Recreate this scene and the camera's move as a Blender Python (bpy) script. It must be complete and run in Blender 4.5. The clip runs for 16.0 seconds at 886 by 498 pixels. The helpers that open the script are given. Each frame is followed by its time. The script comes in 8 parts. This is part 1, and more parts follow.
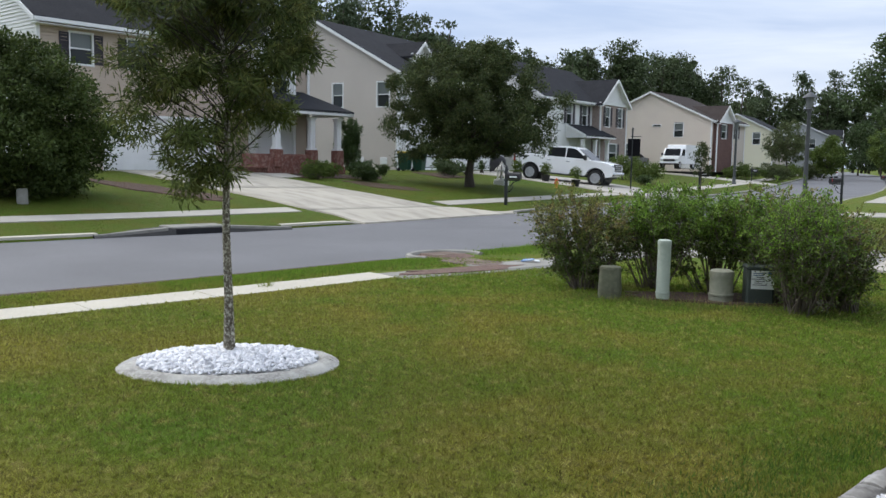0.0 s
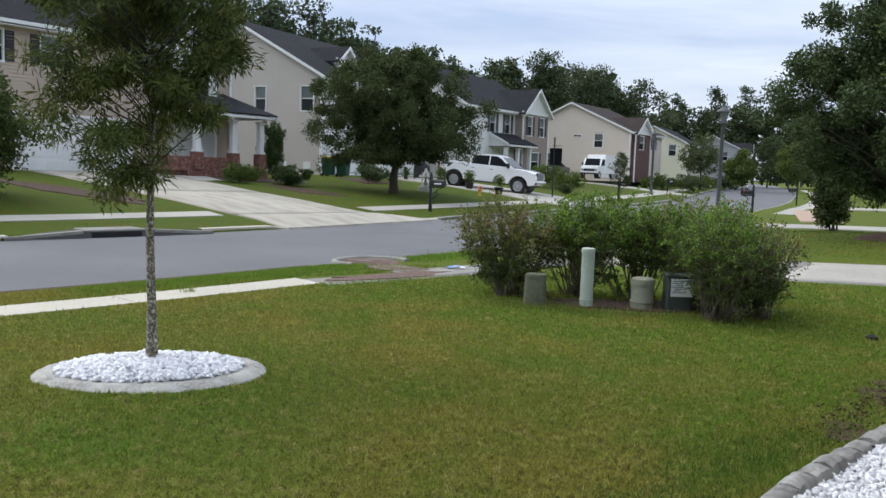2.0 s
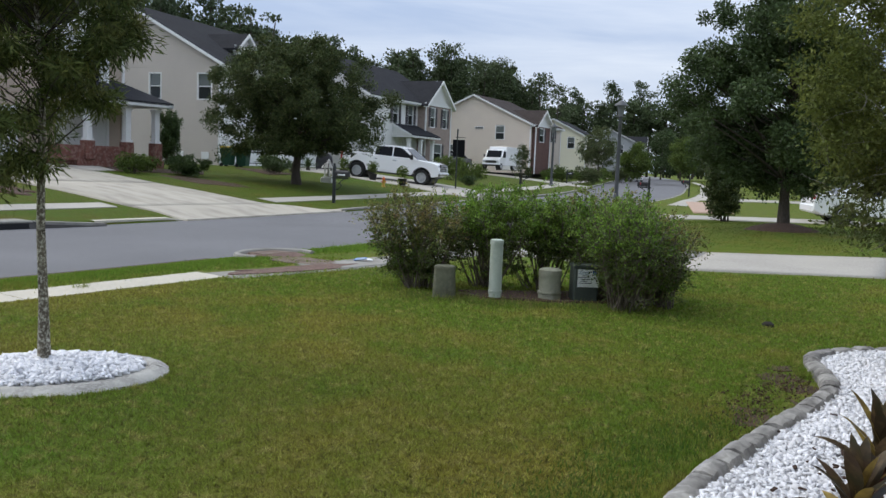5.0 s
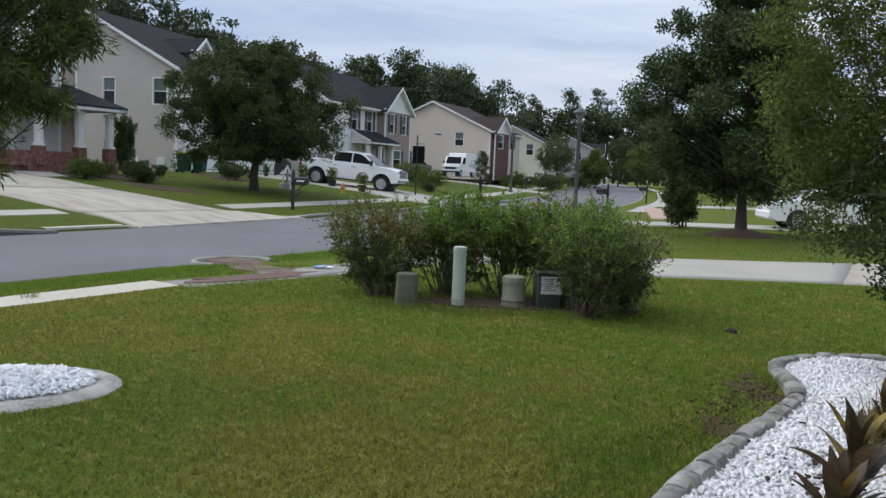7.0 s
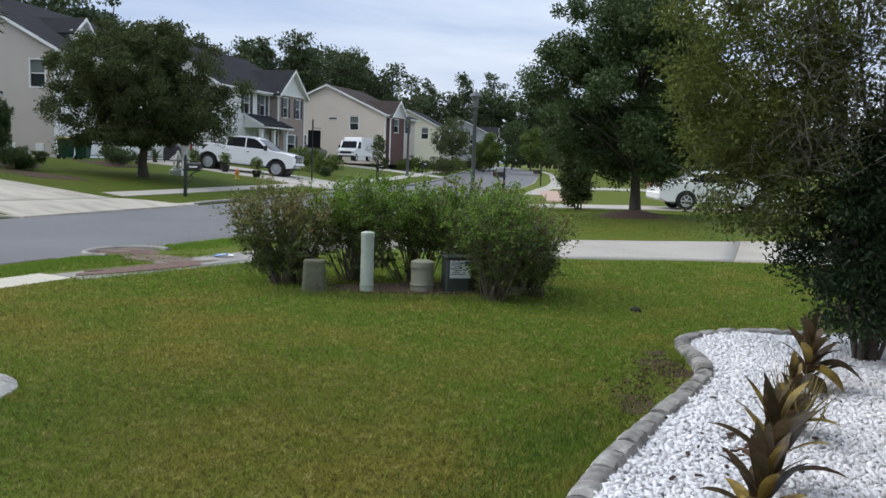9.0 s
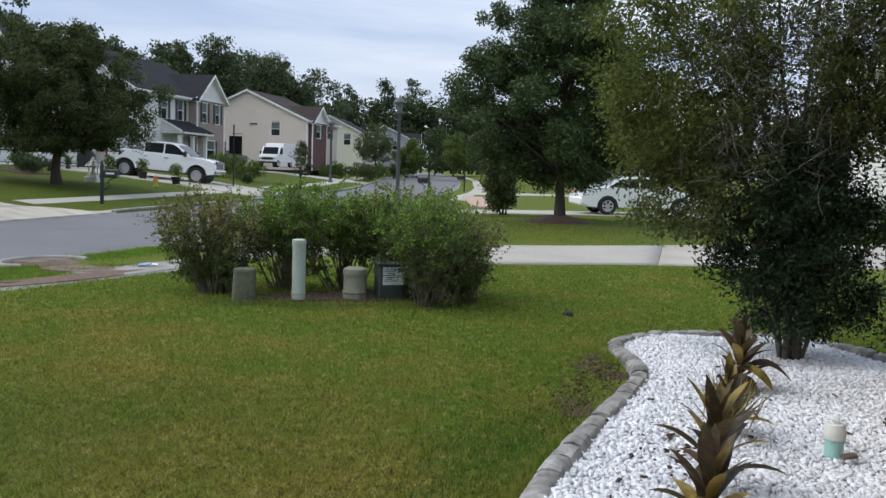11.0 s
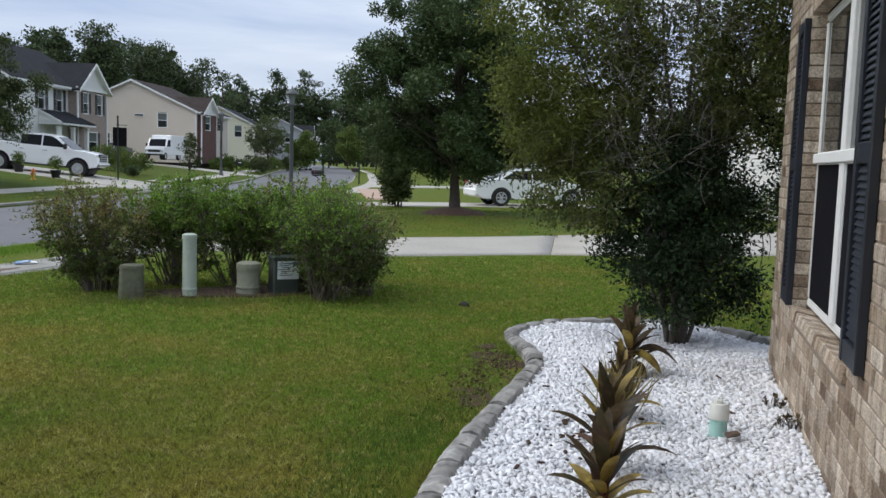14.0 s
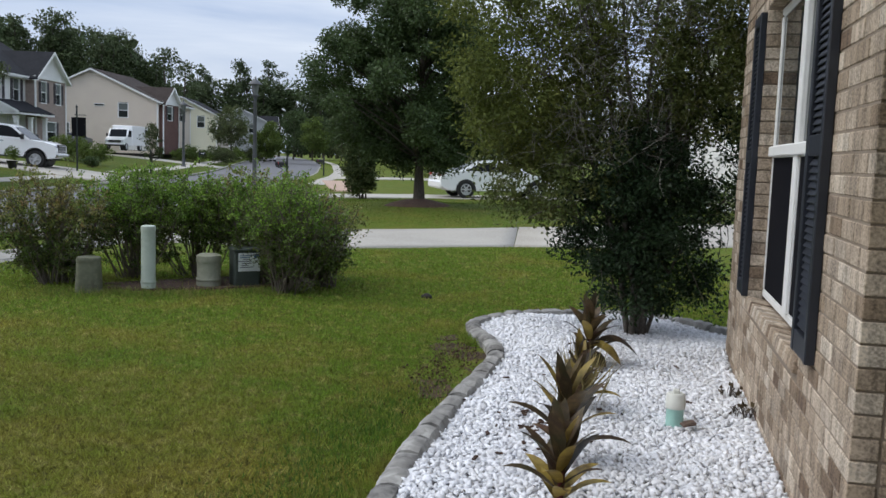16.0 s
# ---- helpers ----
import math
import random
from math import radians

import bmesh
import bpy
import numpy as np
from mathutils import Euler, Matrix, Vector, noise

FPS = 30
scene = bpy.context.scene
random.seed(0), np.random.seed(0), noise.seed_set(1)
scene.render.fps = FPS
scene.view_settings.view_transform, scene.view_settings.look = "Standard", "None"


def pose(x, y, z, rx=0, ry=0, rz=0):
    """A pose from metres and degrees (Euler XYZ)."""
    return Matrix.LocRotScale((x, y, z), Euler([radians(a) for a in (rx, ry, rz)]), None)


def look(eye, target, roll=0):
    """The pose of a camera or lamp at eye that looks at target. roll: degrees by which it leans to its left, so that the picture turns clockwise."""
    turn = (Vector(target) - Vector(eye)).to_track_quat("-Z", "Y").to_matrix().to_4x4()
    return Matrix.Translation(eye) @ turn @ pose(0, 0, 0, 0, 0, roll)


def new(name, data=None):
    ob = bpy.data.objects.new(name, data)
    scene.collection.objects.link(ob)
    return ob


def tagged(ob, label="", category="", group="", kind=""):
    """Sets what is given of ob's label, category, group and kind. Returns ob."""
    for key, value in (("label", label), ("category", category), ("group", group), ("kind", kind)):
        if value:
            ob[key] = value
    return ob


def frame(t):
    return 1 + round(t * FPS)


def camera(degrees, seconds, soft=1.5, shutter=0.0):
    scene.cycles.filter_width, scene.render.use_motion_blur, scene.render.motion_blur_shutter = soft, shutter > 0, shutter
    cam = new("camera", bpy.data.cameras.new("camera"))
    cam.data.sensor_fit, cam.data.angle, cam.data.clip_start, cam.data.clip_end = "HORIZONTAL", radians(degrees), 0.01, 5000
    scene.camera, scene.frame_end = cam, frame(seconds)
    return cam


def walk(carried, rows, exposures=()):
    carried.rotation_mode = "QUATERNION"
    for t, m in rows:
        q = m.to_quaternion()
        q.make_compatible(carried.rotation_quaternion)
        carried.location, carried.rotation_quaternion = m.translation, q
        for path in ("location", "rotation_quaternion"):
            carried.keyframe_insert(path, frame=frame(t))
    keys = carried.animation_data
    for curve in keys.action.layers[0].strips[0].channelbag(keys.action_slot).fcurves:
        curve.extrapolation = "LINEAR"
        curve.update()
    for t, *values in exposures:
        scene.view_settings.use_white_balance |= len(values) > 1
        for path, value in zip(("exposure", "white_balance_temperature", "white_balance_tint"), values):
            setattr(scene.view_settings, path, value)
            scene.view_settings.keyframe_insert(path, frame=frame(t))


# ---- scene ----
cam = camera(54.3, 16.0, 1.5)

PATH = [
    (0, (0.987, -0.48, 1.574), (-0.502, 0.84, 1.371), 1.0),
    (0.5, (0.975, -0.487, 1.573), (-0.487, 0.863, 1.375), 1.1),
    (1, (0.971, -0.501, 1.578), (-0.461, 0.882, 1.386), 1.4),
    (1.5, (0.961, -0.514, 1.576), (-0.441, 0.9, 1.388), 1.8),
    (2, (0.949, -0.523, 1.576), (-0.417, 0.927, 1.392), 2.0),
    (2.5, (0.931, -0.521, 1.576), (-0.393, 0.967, 1.387), 2.2),
    (3, (0.916, -0.524, 1.575), (-0.379, 0.988, 1.376), 1.9),
    (3.5, (0.911, -0.53, 1.571), (-0.361, 1.0, 1.368), 1.8),
    (4, (0.899, -0.526, 1.571), (-0.349, 1.023, 1.359), 1.9),
    (4.2, (0.888, -0.521, 1.571), (-0.349, 1.036, 1.357), 2.0),
    (6.3, (0.711, -0.415, 1.565), (-0.431, 1.218, 1.401), 2.5),
    (6.5, (0.706, -0.407, 1.565), (-0.435, 1.227, 1.395), 2.5),
    (7, (0.704, -0.391, 1.565), (-0.413, 1.259, 1.388), 2.4),
    (7.5, (0.678, -0.38, 1.559), (-0.394, 1.298, 1.378), 2.6),
    (8, (0.622, -0.381, 1.558), (-0.39, 1.333, 1.368), 2.3),
    (8.5, (0.57, -0.381, 1.562), (-0.367, 1.374, 1.362), 1.9),
    (9, (0.537, -0.387, 1.559), (-0.371, 1.384, 1.355), 2.0),
    (9.5, (0.505, -0.393, 1.563), (-0.367, 1.395, 1.365), 2.0),
    (10, (0.471, -0.402, 1.559), (-0.352, 1.411, 1.37), 1.9),
    (12.5, (0.398, -0.416, 1.562), (-0.244, 1.47, 1.388), 2.0),
    (13, (0.402, -0.411, 1.562), (-0.19, 1.492, 1.397), 1.9),
    (13.5, (0.405, -0.405, 1.561), (-0.144, 1.51, 1.385), 1.9),
    (14, (0.412, -0.4, 1.556), (-0.106, 1.522, 1.362), 1.8),
    (14.5, (0.422, -0.392, 1.555), (-0.064, 1.538, 1.35), 2.0),
    (15, (0.427, -0.389, 1.554), (-0.043, 1.545, 1.351), 2.1),
    (15.5, (0.435, -0.392, 1.555), (-0.021, 1.545, 1.353), 2.0),
    (16, (0.446, -0.383, 1.555), (0.006, 1.556, 1.345), 2.0),
]
walk(cam, [(t, look(eye, target, roll)) for t, eye, target, roll in PATH], [(0, 0.3, 6500, 10), (4, 0.22, 6450, 10), (6.4, 0.02, 6420, 10), (7.0, 0.06, 6420, 10), (7.7, 0.15, 6400, 10), (9.5, 0.17, 6400, 10), (16, 0.08, 6380, 10)])

# ---- light ----
world = bpy.data.worlds.new("sky")
scene.world = world
world.use_nodes = True
wt = world.node_tree
wt.nodes.clear()
w_out = wt.nodes.new("ShaderNodeOutputWorld")
w_bg = wt.nodes.new("ShaderNodeBackground")
w_sky = wt.nodes.new("ShaderNodeTexSky")
w_sky.sky_type = "NISHITA"
w_sky.sun_disc = False
w_sky.sun_elevation = radians(52)
w_sky.sun_rotation = radians(256)
w_sky.air_density, w_sky.dust_density, w_sky.ozone_density = 1.0, 2.0, 1.0
w_co = wt.nodes.new("ShaderNodeTexCoord")
w_map = wt.nodes.new("ShaderNodeMapping")
w_map.inputs["Scale"].default_value = (1.0, 1.0, 9.0)
w_map.inputs["Rotation"].default_value = (radians(4), radians(-3), 0)
w_noise = wt.nodes.new("ShaderNodeTexNoise")
w_noise.inputs["Scale"].default_value = 1.7
w_noise.inputs["Detail"].default_value = 6
w_noise.inputs["Roughness"].default_value = 0.55
w_noise.inputs["Distortion"].default_value = 0.5
w_ramp = wt.nodes.new("ShaderNodeValToRGB")
w_ramp.color_ramp.elements[0].position, w_ramp.color_ramp.elements[0].color = 0.34, (4.7, 5.8, 8.0, 1)
w_ramp.color_ramp.elements[1].position, w_ramp.color_ramp.elements[1].color = 0.66, (8.4, 9.1, 10.3, 1)
w_mix = wt.nodes.new("ShaderNodeMix")
w_mix.data_type = "RGBA"
w_mix.inputs[0].default_value = 0.86
wt.links.new(w_co.outputs["Generated"], w_map.inputs["Vector"])
wt.links.new(w_map.outputs["Vector"], w_noise.inputs["Vector"])
wt.links.new(w_noise.outputs["Fac"], w_ramp.inputs["Fac"])
wt.links.new(w_sky.outputs["Color"], w_mix.inputs[6])
wt.links.new(w_ramp.outputs["Color"], w_mix.inputs[7])
# an overcast sky is brighter overhead than at the horizon
w_sep = wt.nodes.new("ShaderNodeSeparateXYZ")
w_up = wt.nodes.new("ShaderNodeMapRange")
w_up.inputs["From Min"].default_value, w_up.inputs["From Max"].default_value = 0.05, 1.0
w_up.inputs["To Min"].default_value, w_up.inputs["To Max"].default_value = 1.0, 1.85
w_mul = wt.nodes.new("ShaderNodeVectorMath")
w_mul.operation = "SCALE"
wt.links.new(w_co.outputs["Generated"], w_sep.inputs["Vector"])
wt.links.new(w_sep.outputs["Z"], w_up.inputs["Value"])
wt.links.new(w_mix.outputs[2], w_mul.inputs[0])
wt.links.new(w_up.outputs["Result"], w_mul.inputs["Scale"])
w_warm = wt.nodes.new("ShaderNodeMix")
w_warm.data_type = "RGBA"
w_warm.blend_type = "MULTIPLY"
w_warm.inputs[7].default_value = (1.0, 0.98, 0.94, 1)
wt.links.new(w_sep.outputs["Z"], w_warm.inputs[0])
wt.links.new(w_mul.outputs["Vector"], w_warm.inputs[6])
wt.links.new(w_warm.outputs[2], w_bg.inputs["Color"])
w_bg.inputs["Strength"].default_value = 0.09
wt.links.new(w_bg.outputs["Background"], w_out.inputs["Surface"])

sun_data = bpy.data.lights.new("sun", "SUN")
sun_data.energy, sun_data.angle, sun_data.color = 1.9, radians(55), (1.0, 0.96, 0.88)
sun = new("sun", sun_data)
sun.matrix_world = look((-20, -5, 22), (0, 0, 0))

# ---- materials ----
MATS = {}


def mat(name, c1, c2=None, c3=None, rough=0.7, metal=0.0, scale=3.0, fine=40.0, bump=0.2, dist=0.01, spec=0.5, per=0.0,
        island=0.0, translucent=0.0, coat=0.0, stretch=(1, 1, 1)):
    """Two scales of noise over up to three colours, a fine relief, and a variation by object or by island."""
    if name in MATS:
        return MATS[name]
    c2 = c2 or tuple(v * 0.8 for v in c1)
    c3 = c3 or c1
    m = bpy.data.materials.new(name)
    m.use_nodes = True
    nt = m.node_tree
    bsdf = nt.nodes["Principled BSDF"]
    L = nt.links.new
    co = nt.nodes.new("ShaderNodeTexCoord")
    mp = nt.nodes.new("ShaderNodeMapping")
    mp.inputs["Scale"].default_value = stretch
    L(co.outputs["Object"], mp.inputs["Vector"])
    n1 = nt.nodes.new("ShaderNodeTexNoise")
    n1.inputs["Scale"].default_value, n1.inputs["Detail"].default_value = scale, 4
    n2 = nt.nodes.new("ShaderNodeTexNoise")
    n2.inputs["Scale"].default_value, n2.inputs["Detail"].default_value = fine, 3
    for n in (n1, n2):
        L(mp.outputs["Vector"], n.inputs["Vector"])
    r1 = nt.nodes.new("ShaderNodeValToRGB")
    r1.color_ramp.elements[0].position, r1.color_ramp.elements[0].color = 0.33, (*c1, 1)
    r1.color_ramp.elements[1].position, r1.color_ramp.elements[1].color = 0.67, (*c2, 1)
    L(n1.outputs["Fac"], r1.inputs["Fac"])
    mx = nt.nodes.new("ShaderNodeMix")
    mx.data_type = "RGBA"
    r2 = nt.nodes.new("ShaderNodeMapRange")
    r2.inputs["From Min"].default_value, r2.inputs["From Max"].default_value = 0.45, 0.75
    L(n2.outputs["Fac"], r2.inputs["Value"])
    L(r2.outputs["Result"], mx.inputs[0])
    L(r1.outputs["Color"], mx.inputs[6])
    mx.inputs[7].default_value = (*c3, 1)
    col = mx.outputs[2]
    if per or island:
        src = nt.nodes.new("ShaderNodeObjectInfo") if per else nt.nodes.new("ShaderNodeNewGeometry")
        hv = nt.nodes.new("ShaderNodeHueSaturation")
        mr = nt.nodes.new("ShaderNodeMapRange")
        amount = per or island
        mr.inputs["To Min"].default_value, mr.inputs["To Max"].default_value = 1 - amount, 1 + amount
        L(src.outputs["Random" if per else "Random Per Island"], mr.inputs["Value"])
        L(mr.outputs["Result"], hv.inputs["Value"])
        L(col, hv.inputs["Color"])
        col = hv.outputs["Color"]
    L(col, bsdf.inputs["Base Color"])
    bsdf.inputs["Roughness"].default_value, bsdf.inputs["Metallic"].default_value = rough, metal
    bsdf.inputs["Specular IOR Level"].default_value = spec
    if coat:
        bsdf.inputs["Coat Weight"].default_value, bsdf.inputs["Coat Roughness"].default_value = coat, 0.06
    if bump:
        bp = nt.nodes.new("ShaderNodeBump")
        bp.inputs["Strength"].default_value, bp.inputs["Distance"].default_value = bump, dist
        L(n2.outputs["Fac"], bp.inputs["Height"])
        L(bp.outputs["Normal"], bsdf.inputs["Normal"])
    if translucent:
        tr = nt.nodes.new("ShaderNodeBsdfTranslucent")
        L(col, tr.inputs["Color"])
        ms = nt.nodes.new("ShaderNodeMixShader")
        ms.inputs["Fac"].default_value = translucent
        L(bsdf.outputs["BSDF"], ms.inputs[1])
        L(tr.outputs["BSDF"], ms.inputs[2])
        L(ms.outputs["Shader"], nt.nodes["Material Output"].inputs["Surface"])
    MATS[name] = m
    return m


def lawn_mat(name, colours, island):
    """Mown lawn: broad worn patches over fine mottling; blades vary one by one."""
    m = bpy.data.materials.new(name)
    m.use_nodes = True
    nt = m.node_tree
    bsdf = nt.nodes["Principled BSDF"]
    L = nt.links.new
    co = nt.nodes.new("ShaderNodeTexCoord")
    out = []
    for s, d in ((0.22, 3), (1.1, 5), (9.0, 5), (32.0, 3)):
        n = nt.nodes.new("ShaderNodeTexNoise")
        n.inputs["Scale"].default_value, n.inputs["Detail"].default_value = s, d
        L(co.outputs["Object"], n.inputs["Vector"])
        out.append(n.outputs["Fac"])
    def ramp(fac, a, b, lo, hi):
        r = nt.nodes.new("ShaderNodeMapRange")
        r.inputs["From Min"].default_value, r.inputs["From Max"].default_value = lo, hi
        L(fac, r.inputs["Value"])
        x = nt.nodes.new("ShaderNodeMix")
        x.data_type = "RGBA"
        L(r.outputs["Result"], x.inputs[0])
        for socket, v in ((6, a), (7, b)):
            if isinstance(v, tuple):
                x.inputs[socket].default_value = (*v, 1)
            else:
                L(v, x.inputs[socket])
        return x.outputs[2]
    green, lush, dry, soil, straw = colours
    # one broad worn patch in the middle of the front lawn, greener round it
    sub_ = nt.nodes.new("ShaderNodeVectorMath")
    sub_.operation = "SUBTRACT"
    sub_.inputs[1].default_value = (-5.6, 2.3, 0.0)
    div = nt.nodes.new("ShaderNodeVectorMath")
    div.operation = "MULTIPLY"
    div.inputs[1].default_value = (0.19, 0.29, 0.0)
    size = nt.nodes.new("ShaderNodeVectorMath")
    size.operation = "LENGTH"
    L(co.outputs["Object"], sub_.inputs[0])
    L(sub_.outputs["Vector"], div.inputs[0])
    L(div.outputs["Vector"], size.inputs[0])
    worn = nt.nodes.new("ShaderNodeMapRange")
    worn.inputs["From Min"].default_value, worn.inputs["From Max"].default_value = 0.45, 1.35
    worn.inputs["To Min"].default_value, worn.inputs["To Max"].default_value = 0.19, -0.11
    L(size.outputs["Value"], worn.inputs["Value"])
    bias = nt.nodes.new("ShaderNodeMath")
    bias.operation = "ADD"
    L(out[1], bias.inputs[0])
    L(worn.outputs["Result"], bias.inputs[1])
    a = ramp(bias.outputs["Value"], green, dry, 0.38, 0.66)
    a = ramp(out[0], a, lush, 0.5, 0.72)
    b = ramp(out[2], a, straw, 0.51, 0.74)
    col = ramp(out[3], b, soil, 0.51, 0.70)
    if island:
        g = nt.nodes.new("ShaderNodeNewGeometry")
        hv = nt.nodes.new("ShaderNodeHueSaturation")
        for socket, lo, hi in (("Value", 1 - island, 1 + 1.1 * island), ("Hue", 0.5 - 0.025 * island, 0.5 + 0.035 * island)):
            mr = nt.nodes.new("ShaderNodeMapRange")
            mr.inputs["To Min"].default_value, mr.inputs["To Max"].default_value = lo, hi
            L(g.outputs["Random Per Island"], mr.inputs["Value"])
            L(mr.outputs["Result"], hv.inputs[socket])
        L(col, hv.inputs["Color"])
        col = hv.outputs["Color"]
    L(col, bsdf.inputs["Base Color"])
    bsdf.inputs["Roughness"].default_value = 0.75
    bsdf.inputs["Specular IOR Level"].default_value = 0.2 if island else 0.04
    if island:
        tr = nt.nodes.new("ShaderNodeBsdfTranslucent")
        L(col, tr.inputs["Color"])
        ms = nt.nodes.new("ShaderNodeMixShader")
        ms.inputs["Fac"].default_value = 0.4
        L(bsdf.outputs["BSDF"], ms.inputs[1])
        L(tr.outputs["BSDF"], ms.inputs[2])
        L(ms.outputs["Shader"], nt.nodes["Material Output"].inputs["Surface"])
    if not island:
        bp = nt.nodes.new("ShaderNodeBump")
        bp.inputs["Strength"].default_value, bp.inputs["Distance"].default_value = 0.6, 0.04
        L(out[3], bp.inputs["Height"])
        L(bp.outputs["Normal"], bsdf.inputs["Normal"])
    return m


def glass_mat(name, tint, rough=0.03, spec=0.3):
    m = bpy.data.materials.new(name)
    m.use_nodes = True
    b = m.node_tree.nodes["Principled BSDF"]
    b.inputs["Base Color"].default_value = (*tint, 1)
    b.inputs["Roughness"].default_value = rough
    b.inputs["Specular IOR Level"].default_value = spec
    return m


LAWN = ((0.165, 0.248, 0.03), (0.122, 0.24, 0.028), (0.285, 0.268, 0.055), (0.10, 0.092, 0.024), (0.40, 0.36, 0.12))
# roughly half the blade colours: blades' shade on each other is painted in
LAWN_GROUND = ((0.088, 0.128, 0.017), (0.072, 0.132, 0.016), (0.152, 0.136, 0.027), (0.064, 0.056, 0.016), (0.155, 0.135, 0.04))
M_LAWN = lawn_mat("lawn", LAWN_GROUND, 0)
# darker lawn for the yards opposite, their tree shade put into the colours
M_LAWN_SHADED = lawn_mat("shaded_lawn", ((0.072, 0.108, 0.015), (0.06, 0.112, 0.015), (0.105, 0.10, 0.02), (0.048, 0.046, 0.012), (0.10, 0.09, 0.024)), 0)
M_BLADE = lawn_mat("grass_blades", LAWN, 0.36)
# far blades likewise carry the yards' shade as darker colour
M_BLADE_FAR = lawn_mat("far_grass_blades", ((0.074, 0.122, 0.017), (0.06, 0.125, 0.017), (0.098, 0.105, 0.022), (0.058, 0.06, 0.015), (0.115, 0.11, 0.028)), 0.12)
M_ASPHALT = mat("asphalt", (0.112, 0.112, 0.118), (0.15, 0.15, 0.157), (0.086, 0.085, 0.09), 0.85, scale=0.35, fine=60, bump=0.4, dist=0.006)
M_CONC = mat("concrete", (0.37, 0.345, 0.30), (0.30, 0.28, 0.245), (0.42, 0.395, 0.35), 0.85, scale=0.8, fine=30, bump=0.3, dist=0.004)
M_CONC_OLD = mat("stained_concrete", (0.29, 0.28, 0.25), (0.17, 0.16, 0.14), (0.24, 0.23, 0.205), 0.88, scale=3, fine=30, bump=0.4, dist=0.006)
M_CONC_DARK = mat("dark_concrete", (0.05, 0.048, 0.045), (0.09, 0.085, 0.08), rough=0.9, scale=3)
M_DRIVE = mat("driveway_concrete", (0.42, 0.385, 0.32), (0.36, 0.33, 0.272), (0.25, 0.228, 0.19), 0.85, scale=0.5, fine=2.2, bump=0.25, dist=0.003, stretch=(0.35, 1, 1))
M_PATH = mat("sunbleached_path", (0.48, 0.445, 0.365), (0.41, 0.38, 0.31), (0.53, 0.49, 0.41), 0.85, scale=0.8, fine=30, bump=0.3, dist=0.004)
M_RING = mat("pale_edging", (0.44, 0.43, 0.395), (0.20, 0.19, 0.175), (0.50, 0.49, 0.45), 0.9, scale=5, fine=40, bump=0.4, dist=0.006)
M_SOIL = mat("bare_soil", (0.05, 0.028, 0.014), (0.078, 0.043, 0.021), (0.03, 0.021, 0.01), 0.95, scale=7, fine=45, bump=0.8, dist=0.03)
M_CLAY = mat("red_clay", (0.095, 0.06, 0.045), (0.20, 0.15, 0.115), (0.075, 0.05, 0.038), 0.9, scale=4, fine=30, bump=0.5, dist=0.015)
M_REDCLAY = mat("red_silt", (0.125, 0.07, 0.052), (0.085, 0.046, 0.036), (0.2, 0.14, 0.11), 0.92, scale=5, fine=35, bump=0.6, dist=0.015)
M_MULCH = mat("mulch", (0.055, 0.03, 0.02), (0.10, 0.055, 0.035), (0.03, 0.02, 0.014), 0.95, scale=9, fine=60, bump=0.9, dist=0.03)
M_STONE = mat("white_stones", (0.75, 0.75, 0.775), (0.66, 0.67, 0.71), (0.79, 0.79, 0.80), 0.6, scale=8, fine=60, bump=0.3, dist=0.004, island=0.17)
M_EDGE = mat("mower_edge", (0.40, 0.39, 0.365), (0.085, 0.08, 0.075), (0.24, 0.23, 0.215), 0.9, scale=7, fine=40, bump=0.5, dist=0.008)


